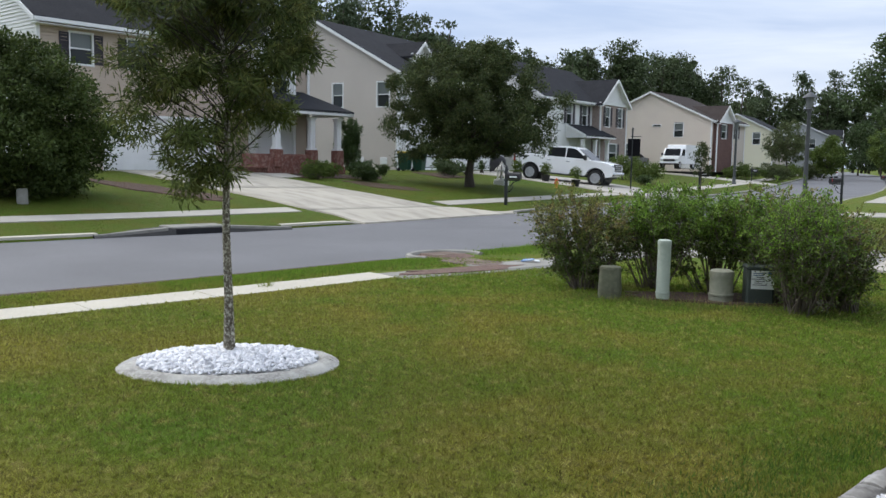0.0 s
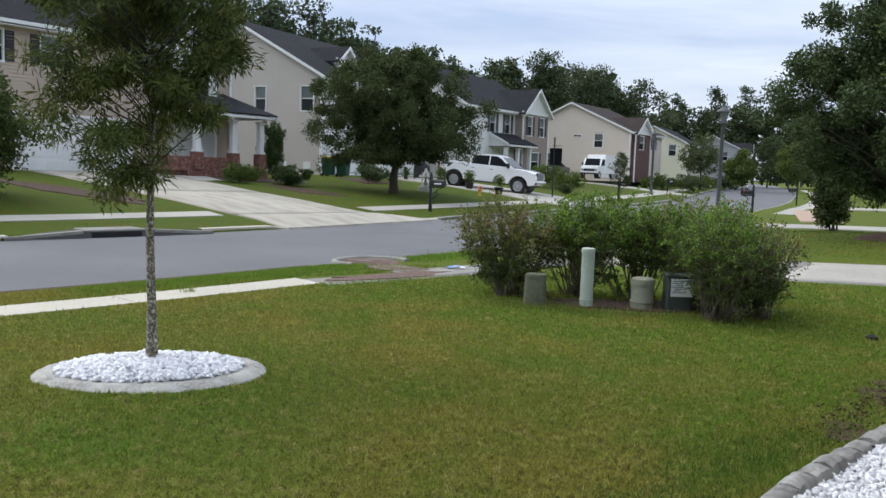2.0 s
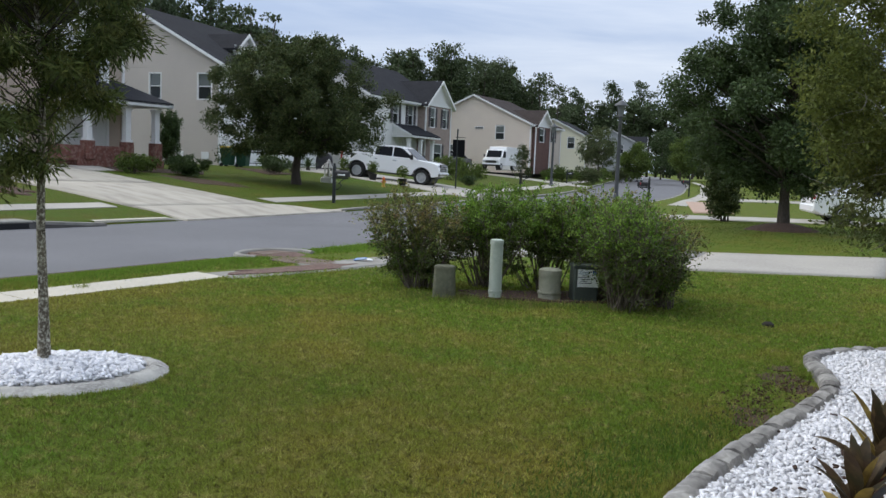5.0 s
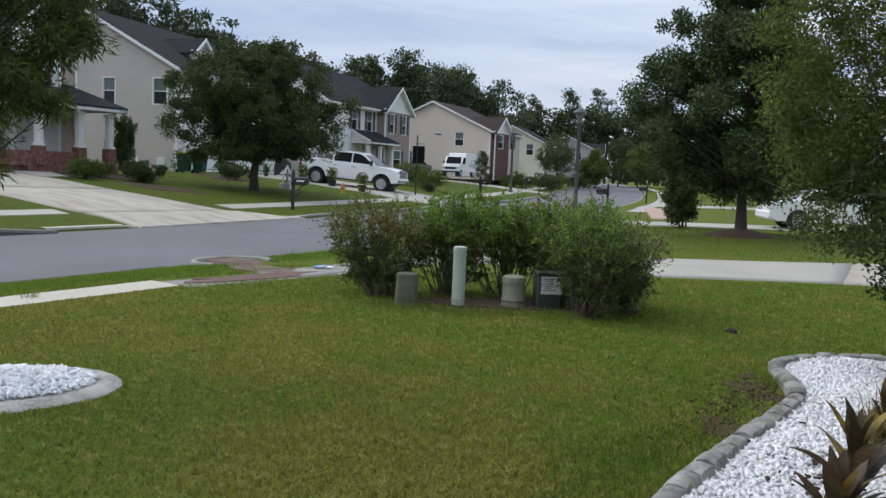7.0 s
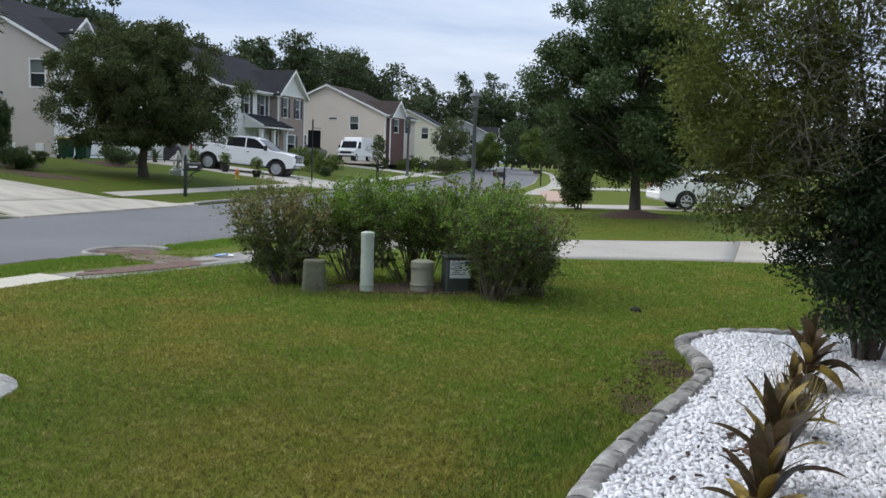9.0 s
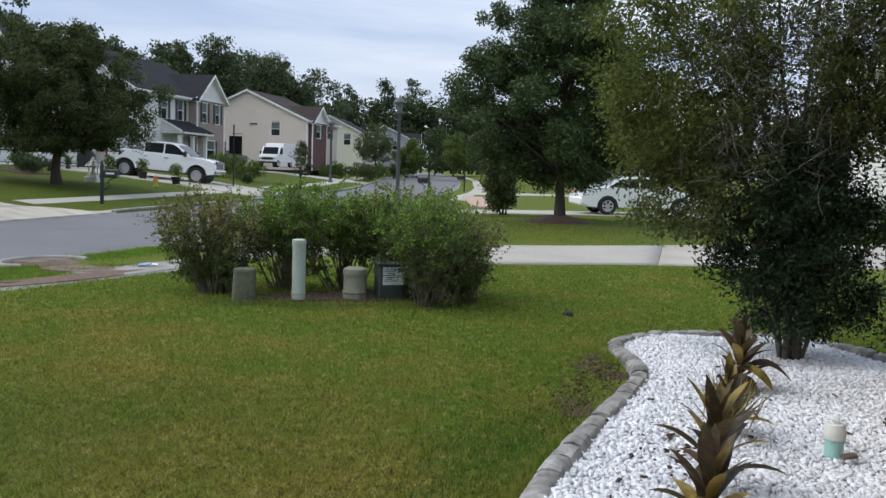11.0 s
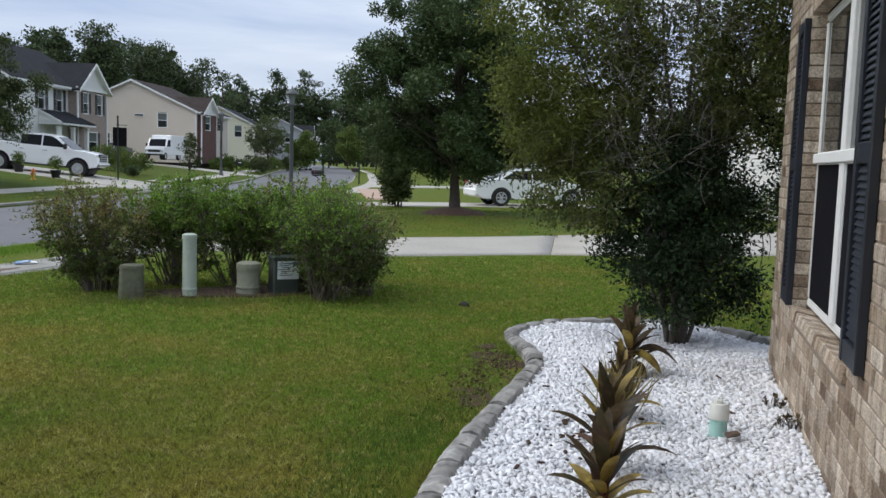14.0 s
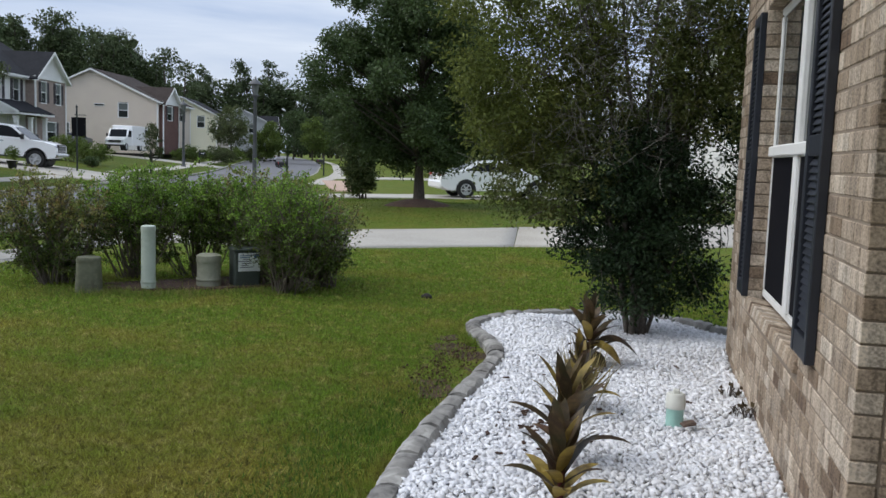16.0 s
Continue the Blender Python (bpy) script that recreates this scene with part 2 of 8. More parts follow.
def brick_mat(name, joined):
    """Fired brick: each brick its own tone from dark brown to cream, with upright drag marks and speckle."""
    m = bpy.data.materials.new(name)
    m.use_nodes = True
    nt = m.node_tree
    bsdf = nt.nodes["Principled BSDF"]
    L = nt.links.new
    src = nt.nodes.new("ShaderNodeNewGeometry" if joined else "ShaderNodeObjectInfo")
    tone = nt.nodes.new("ShaderNodeValToRGB")
    stops = [(0.0, (0.17, 0.115, 0.08)), (0.14, (0.32, 0.245, 0.175)), (0.42, (0.42, 0.335, 0.255)), (0.68, (0.50, 0.41, 0.32)), (0.86, (0.60, 0.515, 0.42)), (1.0, (0.30, 0.235, 0.18))]
    while len(tone.color_ramp.elements) < len(stops):
        tone.color_ramp.elements.new(0.5)
    for e, (p, c) in zip(tone.color_ramp.elements, stops):
        e.position, e.color = p, (*c, 1)
    L(src.outputs["Random Per Island" if joined else "Random"], tone.inputs["Fac"])
    geo = nt.nodes.new("ShaderNodeNewGeometry")
    mp = nt.nodes.new("ShaderNodeMapping")
    mp.inputs["Scale"].default_value = (17, 17, 4)
    L(geo.outputs["Position"], mp.inputs["Vector"])
    n1 = nt.nodes.new("ShaderNodeTexNoise")
    n1.inputs["Scale"].default_value, n1.inputs["Detail"].default_value = 1.0, 4
    L(mp.outputs["Vector"], n1.inputs["Vector"])
    n2 = nt.nodes.new("ShaderNodeTexNoise")
    n2.inputs["Scale"].default_value, n2.inputs["Detail"].default_value = 90, 3
    L(geo.outputs["Position"], n2.inputs["Vector"])
    add = nt.nodes.new("ShaderNodeMath")
    add.operation = "ADD"
    L(n1.outputs["Fac"], add.inputs[0])
    L(n2.outputs["Fac"], add.inputs[1])
    mr = nt.nodes.new("ShaderNodeMapRange")
    mr.inputs["From Min"].default_value, mr.inputs["From Max"].default_value = 0.78, 1.22
    mr.inputs["To Min"].default_value, mr.inputs["To Max"].default_value = 0.44, 1.2
    L(add.outputs["Value"], mr.inputs["Value"])
    hv = nt.nodes.new("ShaderNodeHueSaturation")
    L(mr.outputs["Result"], hv.inputs["Value"])
    L(tone.outputs["Color"], hv.inputs["Color"])
    L(hv.outputs["Color"], bsdf.inputs["Base Color"])
    bsdf.inputs["Roughness"].default_value, bsdf.inputs["Specular IOR Level"].default_value = 0.9, 0.25
    bp = nt.nodes.new("ShaderNodeBump")
    bp.inputs["Strength"].default_value, bp.inputs["Distance"].default_value = 0.5, 0.004
    L(add.outputs["Value"], bp.inputs["Height"])
    L(bp.outputs["Normal"], bsdf.inputs["Normal"])
    return m


M_BRICK, M_BRICK_J = brick_mat("tan_brick", False), brick_mat("tan_brick_joined", True)
M_MORTAR = mat("mortar", (0.27, 0.215, 0.165), (0.215, 0.17, 0.128), rough=0.95, scale=12, fine=80, bump=0.5, dist=0.004)
M_BROWNBRICK = mat("brown_brick", (0.13, 0.066, 0.052), (0.10, 0.05, 0.042), (0.18, 0.11, 0.09), 0.9, scale=3, fine=9, bump=0.4, dist=0.01)
M_SIGN = mat("black_panel", (0.006, 0.006, 0.007), (0.009, 0.009, 0.01), rough=0.7, spec=0.08)
M_REDBRICK = mat("red_brick", (0.19, 0.075, 0.055), (0.13, 0.053, 0.042), (0.30, 0.19, 0.155), 0.9, scale=3, fine=9, bump=0.4, dist=0.01)
M_TANBRICK_FAR = mat("far_brick", (0.33, 0.26, 0.225), (0.27, 0.21, 0.18), (0.39, 0.32, 0.28), 0.9, scale=3, fine=10, bump=0.3)
M_SHINGLE = mat("shingles", (0.02, 0.021, 0.025), (0.027, 0.028, 0.032), (0.015, 0.015, 0.018), 0.95, scale=1.2, fine=12, bump=0.5, dist=0.02, spec=0.15)
M_SHINGLE_B = mat("brown_shingles", (0.042, 0.033, 0.03), (0.055, 0.044, 0.04), (0.032, 0.026, 0.024), 0.95, scale=1.2, fine=12, bump=0.5, dist=0.02, spec=0.15)
M_TRIM = mat("white_trim", (0.78, 0.78, 0.77), (0.72, 0.72, 0.71), rough=0.5, scale=2, fine=30, bump=0.05)
M_WHITE = mat("white_siding", (0.72, 0.72, 0.70), (0.66, 0.66, 0.64), rough=0.6, scale=1, fine=30, bump=0.1)
M_TAUPE = mat("taupe_siding", (0.52, 0.465, 0.41), (0.475, 0.425, 0.375), rough=0.6, scale=0.6, fine=30, bump=0.1)
M_CREAM = mat("cream_siding", (0.64, 0.56, 0.47), (0.60, 0.52, 0.44), rough=0.6, scale=0.6, fine=30, bump=0.1)
M_PINK = mat("beige_siding", (0.47, 0.38, 0.30), (0.43, 0.35, 0.28), rough=0.6, scale=0.6, fine=30, bump=0.1)
M_YELLOW = mat("yellow_siding", (0.74, 0.70, 0.54), (0.69, 0.65, 0.50), rough=0.6, scale=0.6, fine=30, bump=0.1)
M_GREY = mat("grey_siding", (0.40, 0.41, 0.41), (0.36, 0.37, 0.37), rough=0.6, scale=0.6, fine=30, bump=0.1)
M_SHUT = mat("navy_shutter", (0.016, 0.019, 0.028), (0.022, 0.025, 0.036), rough=0.45, scale=4, fine=40, bump=0.1)
M_SHUT_FAR = mat("plum_shutter", (0.03, 0.026, 0.032), (0.042, 0.035, 0.042), rough=0.6, scale=4)
# near-black standing for the darkness of unlit rooms and the drain mouth
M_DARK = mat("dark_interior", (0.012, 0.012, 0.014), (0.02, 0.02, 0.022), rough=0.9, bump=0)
M_SCREEN = mat("insect_screen", (0.006, 0.006, 0.009), (0.008, 0.008, 0.011), rough=0.8, scale=2, fine=300, bump=0.2, dist=0.001, spec=0.08)
M_GLASS = glass_mat("window_glass", (0.02, 0.024, 0.024))
M_GLASS_B = glass_mat("blind_behind_glass", (0.13, 0.145, 0.14), 0.12, 0.5)
M_CARGLASS = glass_mat("car_glass", (0.008, 0.009, 0.011), 0.05, 0.1)
M_PAINT = mat("white_car_paint", (0.88, 0.885, 0.89), (0.86, 0.865, 0.87), rough=0.28, scale=1, bump=0, coat=0.8)
M_TYRE = mat("tyre_rubber", (0.012, 0.012, 0.012), (0.02, 0.02, 0.02), rough=0.85, scale=6)
M_RIM = mat("alloy_rim", (0.58, 0.59, 0.61), (0.5, 0.51, 0.53), rough=0.35, metal=0.35, scale=5, bump=0)
M_CHROME = mat("chrome", (0.62, 0.63, 0.65), (0.55, 0.56, 0.58), rough=0.15, metal=1.0, bump=0)
M_BLACKPL = mat("black_plastic", (0.012, 0.012, 0.013), (0.018, 0.018, 0.02), rough=0.55, scale=8)
M_REDLENS = mat("red_lens", (0.35, 0.012, 0.012), (0.28, 0.01, 0.01), rough=0.2, bump=0, coat=0.5)
M_HEADLENS = mat("headlight_lens", (0.55, 0.57, 0.6), (0.4, 0.42, 0.45), rough=0.1, bump=0, coat=0.5)
M_LAMP = mat("grey_lamp_metal", (0.075, 0.08, 0.085), (0.095, 0.10, 0.105), rough=0.55, metal=0.2, scale=3)
M_POLE = mat("dark_pole", (0.022, 0.026, 0.026), (0.032, 0.036, 0.036), rough=0.5, metal=0.3, scale=3)
M_SAGE = mat("sage_plastic", (0.40, 0.45, 0.38), (0.35, 0.40, 0.34), (0.43, 0.47, 0.41), 0.6, scale=4, fine=30, bump=0.15)
M_SAGE_D = mat("weathered_green_metal", (0.125, 0.13, 0.085), (0.085, 0.085, 0.055), (0.155, 0.155, 0.105), 0.75, scale=5, fine=25, bump=0.25)
M_SAGE_G = mat("weathered_grey_green", (0.25, 0.255, 0.19), (0.20, 0.20, 0.145), (0.29, 0.285, 0.22), 0.7, scale=5, fine=25, bump=0.2)
M_DGREEN = mat("dark_green_metal", (0.05, 0.065, 0.055), (0.04, 0.05, 0.045), rough=0.6, scale=4)
M_LABEL = mat("label_white", (0.78, 0.79, 0.79), (0.72, 0.73, 0.73), rough=0.5, bump=0)
M_INK = mat("label_ink", (0.10, 0.10, 0.12), (0.14, 0.14, 0.16), rough=0.6, bump=0)
M_BLUEINK = mat("label_blue", (0.05, 0.12, 0.26), (0.04, 0.10, 0.22), rough=0.6, bump=0)
M_PVC = mat("white_pvc", (0.66, 0.66, 0.60), (0.58, 0.58, 0.52), rough=0.4, scale=8, bump=0.05)
M_TEAL = mat("teal_pipe", (0.36, 0.60, 0.53), (0.33, 0.55, 0.49), rough=0.5, scale=8, bump=0.05)
M_BINGREEN = mat("bin_green", (0.012, 0.06, 0.035), (0.01, 0.05, 0.03), rough=0.5)
M_BINYEL = mat("bin_yellow", (0.52, 0.38, 0.04), (0.46, 0.33, 0.04), rough=0.5)
M_ORANGE = mat("hydrant_orange", (0.55, 0.13, 0.03), (0.48, 0.11, 0.03), rough=0.5)
M_HYDYEL = mat("hydrant_yellow", (0.60, 0.38, 0.06), (0.55, 0.34, 0.06), rough=0.5)
M_FLAGRED = mat("flag_red", (0.40, 0.04, 0.05), (0.34, 0.03, 0.04), rough=0.8)
M_BARK = mat("bark", (0.075, 0.06, 0.048), (0.05, 0.04, 0.032), (0.11, 0.095, 0.08), 0.95, scale=8, fine=35, bump=0.9, dist=0.02, stretch=(1, 1, 0.35))
M_BARK_L = mat("lichen_bark", (0.16, 0.135, 0.095), (0.05, 0.04, 0.028), (0.62, 0.60, 0.50), 0.95, scale=12, fine=60, bump=0.9, dist=0.01, stretch=(1, 1, 0.75))
M_LIMB = mat("dark_limbs", (0.05, 0.04, 0.031), (0.034, 0.027, 0.021), (0.07, 0.058, 0.046), 0.95, scale=9, fine=40, bump=0.6, dist=0.01)
M_TWIG = mat("grey_twigs", (0.095, 0.08, 0.068), (0.06, 0.05, 0.042), (0.14, 0.125, 0.11), 0.95, scale=8)


def leafmat(name, a, b, c=None, tr=0.25, isl=0.35, rough=0.6, spec=0.18):
    return mat(name, a, b, c or a, rough, scale=0.9, fine=6, bump=0, island=isl, translucent=tr, spec=spec)


M_LF_WILLOW = leafmat("willow_oak_leaves", (0.11, 0.145, 0.042), (0.06, 0.088, 0.028), (0.20, 0.20, 0.062), tr=0.4, isl=0.55)
M_LF_LIVE = leafmat("live_oak_leaves", (0.044, 0.066, 0.023), (0.06, 0.084, 0.027), (0.12, 0.13, 0.048), tr=0.3, isl=0.5)
M_LF_DARK = leafmat("dark_broad_leaves", (0.056, 0.088, 0.034), (0.075, 0.11, 0.038), rough=0.4)
M_LF_VERGE = leafmat("verge_tree_leaves", (0.062, 0.092, 0.022), (0.036, 0.058, 0.016), (0.10, 0.125, 0.032), tr=0.25)
M_LF_BUSH = leafmat("big_shrub_leaves", (0.105, 0.15, 0.032), (0.07, 0.11, 0.027), (0.15, 0.185, 0.042), tr=0.3)
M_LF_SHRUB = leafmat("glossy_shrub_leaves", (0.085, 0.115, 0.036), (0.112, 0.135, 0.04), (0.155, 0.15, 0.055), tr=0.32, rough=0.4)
# dark copy of the shrub's leaf, with its inner shade in the colour
M_LF_SHRUB_SHADE = leafmat("shrub_shaded_leaves", (0.024, 0.045, 0.02), (0.035, 0.058, 0.023), rough=0.35)
# yellow-green copy for the sunny side, brightened as if lit
M_LF_SHRUB_SUN = leafmat("shrub_bright_leaves", (0.125, 0.158, 0.036), (0.158, 0.172, 0.044), (0.085, 0.112, 0.03), tr=0.4)
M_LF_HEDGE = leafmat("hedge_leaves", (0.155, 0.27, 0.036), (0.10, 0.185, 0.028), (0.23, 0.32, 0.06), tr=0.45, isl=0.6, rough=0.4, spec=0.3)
# darker hedge leaf: the shade inside the bushes is part of this colour
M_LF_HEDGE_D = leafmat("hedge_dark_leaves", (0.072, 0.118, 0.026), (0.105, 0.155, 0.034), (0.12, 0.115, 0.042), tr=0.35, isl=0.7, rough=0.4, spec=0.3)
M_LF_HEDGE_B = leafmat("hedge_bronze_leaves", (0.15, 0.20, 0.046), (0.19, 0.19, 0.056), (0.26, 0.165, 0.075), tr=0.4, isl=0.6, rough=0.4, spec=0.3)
M_HEDGE_TWIG = mat("hedge_twigs", (0.13, 0.105, 0.085), (0.085, 0.068, 0.055), (0.17, 0.145, 0.12), 0.95, scale=8)
M_LF_PINE = leafmat("pine_needles", (0.056, 0.082, 0.04), (0.075, 0.10, 0.044), (0.058, 0.09, 0.05), tr=0.15, isl=0.3)
M_LF_WOODS = leafmat("far_woods_leaves", (0.05, 0.075, 0.034), (0.066, 0.09, 0.036), (0.082, 0.102, 0.042), tr=0.15, isl=0.35)
M_LF_LIGHT = leafmat("light_foliage", (0.10, 0.13, 0.045), (0.075, 0.105, 0.04), (0.12, 0.11, 0.06))
M_LF_CORD = mat("cordyline_leaves", (0.08, 0.042, 0.028), (0.05, 0.05, 0.022), (0.125, 0.088, 0.042), 0.4, scale=7, fine=26, bump=0, per=0.5, translucent=0.2, spec=0.25)
M_LF_CORD_Y = mat("cordyline_yellow", (0.46, 0.34, 0.08), (0.10, 0.065, 0.03), (0.30, 0.22, 0.06), 0.4, scale=9, fine=30, bump=0, translucent=0.2, spec=0.25)
M_STEM_RED = mat("red_stem", (0.13, 0.02, 0.03), (0.09, 0.02, 0.025), rough=0.5)
M_VERGE = leafmat("verge_grass_blades", (0.13, 0.24, 0.03), (0.17, 0.27, 0.035), (0.15, 0.22, 0.035), tr=0.4)
M_LUSH = leafmat("lush_weed_blades", (0.085, 0.175, 0.026), (0.062, 0.13, 0.022), (0.12, 0.19, 0.033), tr=0.4)
M_STRAW = leafmat("dry_grass", (0.30, 0.24, 0.11), (0.20, 0.18, 0.07), isl=0.3)
M_BLADE_TALL = leafmat("tall_weeds", (0.15, 0.21, 0.04), (0.12, 0.18, 0.035), (0.24, 0.22, 0.07), tr=0.4)

# ---- building blocks ----
class Geo:
    """Collects faces of one mesh."""

    def __init__(self):
        self.v, self.f = [], []

    def add(self, verts, faces, m=None):
        k = len(self.v)
        self.v += [tuple(m @ Vector(p)) for p in verts] if m is not None else [tuple(p) for p in verts]
        self.f += [tuple(i + k for i in face) for face in faces]
        return self

    def box(self, c, s, m=None):
        (x, y, z), (a, b, d) = c, (s[0] / 2, s[1] / 2, s[2] / 2)
        vs = [(x + i * a, y + j * b, z + k * d) for i in (-1, 1) for j in (-1, 1) for k in (-1, 1)]
        return self.add(vs, [(0, 1, 3, 2), (4, 6, 7, 5), (0, 4, 5, 1), (2, 3, 7, 6), (0, 2, 6, 4), (1, 5, 7, 3)], m)

    def rbox(self, c, s, b=0.01, m=None):
        """A box with chamfered edges."""
        h = [v / 2 for v in s]
        b = min(b, *[v * 0.95 for v in h])
        vs, at = [], {}
        for i in (-1, 1):
            for j in (-1, 1):
                for k in (-1, 1):
                    for ax in range(3):
                        d = [h[0] - b, h[1] - b, h[2] - b]
                        d[ax] = h[ax]
                        at[i, j, k, ax] = len(vs)
                        vs.append((c[0] + i * d[0], c[1] + j * d[1], c[2] + k * d[2]))
        fs = []
        for ax in range(3):
            o = [n for n in range(3) if n != ax]
            for sgn in (-1, 1):
                ring = []
                for p, q in ((-1, -1), (1, -1), (1, 1), (-1, 1)):
                    key = [0, 0, 0]
                    key[ax], key[o[0]], key[o[1]] = sgn, p, q
                    ring.append(at[(*key, ax)])
                fs.append(tuple(ring if (sgn > 0) == (ax != 1) else ring[::-1]))
            for p in (-1, 1):
                for q in (-1, 1):
                    e = []
                    for sgn in (-1, 1):
                        key = [0, 0, 0]
                        key[ax], key[o[0]], key[o[1]] = sgn, p, q
                        e.append((at[(*key, o[0])], at[(*key, o[1])]))
                    fs.append((e[0][0], e[1][0], e[1][1], e[0][1]))
        for i in (-1, 1):
            for j in (-1, 1):
                for k in (-1, 1):
                    fs.append((at[i, j, k, 0], at[i, j, k, 1], at[i, j, k, 2]))
        return self.add(vs, fs, m)

    def tube(self, pts, radii, n=8, cap=True, m=None):
        pts = [Vector(p) for p in pts]
        vs, fs = [], []
        up = Vector((0, 0, 1))
        for i, p in enumerate(pts):
            d = (pts[min(i + 1, len(pts) - 1)] - pts[max(i - 1, 0)]).normalized()
            a = d.cross(up if abs(d.z) < 0.9 else Vector((1, 0, 0))).normalized()
            b = d.cross(a)
            r = float(radii[i] if isinstance(radii, (list, tuple)) else radii)
            vs += [p + r * (math.cos(2 * math.pi * k / n) * a + math.sin(2 * math.pi * k / n) * b) for k in range(n)]
        for i in range(len(pts) - 1):
            fs += [(i * n + k, i * n + (k + 1) % n, (i + 1) * n + (k + 1) % n, (i + 1) * n + k) for k in range(n)]
        if cap:
            fs += [tuple(range(n))[::-1], tuple(range((len(pts) - 1) * n, len(pts) * n))]
        return self.add(vs, fs, m)

    def lathe(self, prof, c=(0, 0, 0), n=24, m=None, cap=True):
        vs = [(c[0] + r * math.cos(2 * math.pi * k / n), c[1] + r * math.sin(2 * math.pi * k / n), c[2] + z) for r, z in prof for k in range(n)]
        fs = [(i * n + k, i * n + (k + 1) % n, (i + 1) * n + (k + 1) % n, (i + 1) * n + k) for i in range(len(prof) - 1) for k in range(n)]
        if cap:
            fs += [tuple(range(n))[::-1], tuple(range((len(prof) - 1) * n, len(prof) * n))]
        return self.add(vs, fs, m)

    def slab(self, poly, thick, m):
        """A flat outline in the plane of m, given thickness along its z."""
        n = len(poly)
        vs = [(x, y, 0) for x, y in poly] + [(x, y, thick) for x, y in poly]
        fs = [tuple(range(n))[::-1], tuple(range(n, 2 * n))] + [(k, (k + 1) % n, n + (k + 1) % n, n + k) for k in range(n)]
        return self.add(vs, fs, m)

    def mesh(self, name, material, smooth=False):
        me = bpy.data.meshes.new(name)
        me.from_pydata(self.v, [], self.f)
        me.update()
        bm = bmesh.new()
        bm.from_mesh(me)
        bmesh.ops.recalc_face_normals(bm, faces=bm.faces)
        bm.to_mesh(me)
        bm.free()
        me.materials.append(material)
        if smooth:
            me.polygons.foreach_set("use_smooth", [True] * len(me.polygons))
            me.set_sharp_from_angle(angle=radians(40))
        return me


def part(name, geo, material, parent=None, label="", smooth=False):
    ob = new(name, geo.mesh(name, material, smooth))
    if parent is not None:
        ob.parent = parent
    return tagged(ob, label)


def empty(name, m, label, category, group="", kind=""):
    ob = new(name)
    ob.matrix_world = m
    return tagged(ob, label, category, group, kind)


def raw_mesh(name, verts, faces, material, smooth=False):
    """A mesh from arrays: faces all of one size."""
    verts, faces = np.asarray(verts, np.float32), np.asarray(faces, np.int32)
    me = bpy.data.meshes.new(name)
    me.vertices.add(len(verts))
    me.vertices.foreach_set("co", verts.ravel())
    k = faces.shape[1]
    me.loops.add(faces.size)
    me.loops.foreach_set("vertex_index", faces.ravel())
    me.polygons.add(len(faces))
    me.polygons.foreach_set("loop_start", np.arange(0, faces.size, k, dtype=np.int32))
    if smooth:
        me.polygons.foreach_set("use_smooth", np.ones(len(faces), bool))
    me.update(calc_edges=True)
    me.materials.append(material)
    return me


def unit(v):
    return v / (np.linalg.norm(v, axis=-1, keepdims=True) + 1e-9)


def leaf_mesh(name, at, out, length, width, material, rng, droop=0.0, spread=0.8):
    """One folded leaf for each place: it points along out, scattered."""
    n = len(at)
    d = unit(out + spread * rng.normal(size=(n, 3)) + np.array([0, 0, -droop]))
    side = unit(np.cross(d, rng.normal(size=(n, 3))))
    up = np.cross(side, d)
    ln = length * rng.uniform(0.65, 1.3, (n, 1))
    wd = width * rng.uniform(0.7, 1.25, (n, 1)) / 2
    mid = at + d * ln * 0.45
    v = np.stack([at, mid + side * wd + up * wd * 0.35, at + d * ln - up * ln * 0.06, mid - side * wd + up * wd * 0.35], 1).reshape(-1, 3)
    f = np.arange(4 * n).reshape(-1, 4)
    return raw_mesh(name, v, f, material)

# ---- lie of the land: a street that runs along y and bends away to the left ----
ROAD_Y = [-400, -20, 4.5, 8.5, 12, 20, 30, 41, 54, 68, 82, 105, 135, 200, 320, 1600]
ROAD_X = [-13.28, -13.28, -13.28, -13.62, -13.98, -15.3, -17.9, -21.0, -25.2, -30.5, -36.3, -45.6, -58.2, -86.0, -142.0, -830.0]
_yy = np.arange(-420.0, 1600.0, 0.5)
_xx = np.interp(_yy, ROAD_Y, ROAD_X)
_xx = np.convolve(np.pad(_xx, 8, mode="edge"), np.ones(17) / 17, mode="valid")
HALF = 3.2


def half_w(y):
    """Half the road's width: it opens out towards the far junction."""
    return np.interp(y, [4.5, 8.5, 48, 62, 80, 120, 170], [3.32, HALF, HALF, 3.75, 4.4, 5.6, 6.0])


def road_x(y):
    return np.interp(y, _yy, _xx)


def road_cos(y):
    s = (road_x(y + 1.0) - road_x(y - 1.0)) / 2
    return 1 / np.sqrt(1 + s * s)


def smooth01(x, a, b):
    t = np.clip((x - a) / (b - a), 0, 1)
    return t * t * (3 - 2 * t)


def off_road(x, y):
    """Metres past the kerb: negative on the road; and the side."""
    u = x - road_x(y)
    return np.abs(u) * road_cos(y) - half_w(y), u > 0


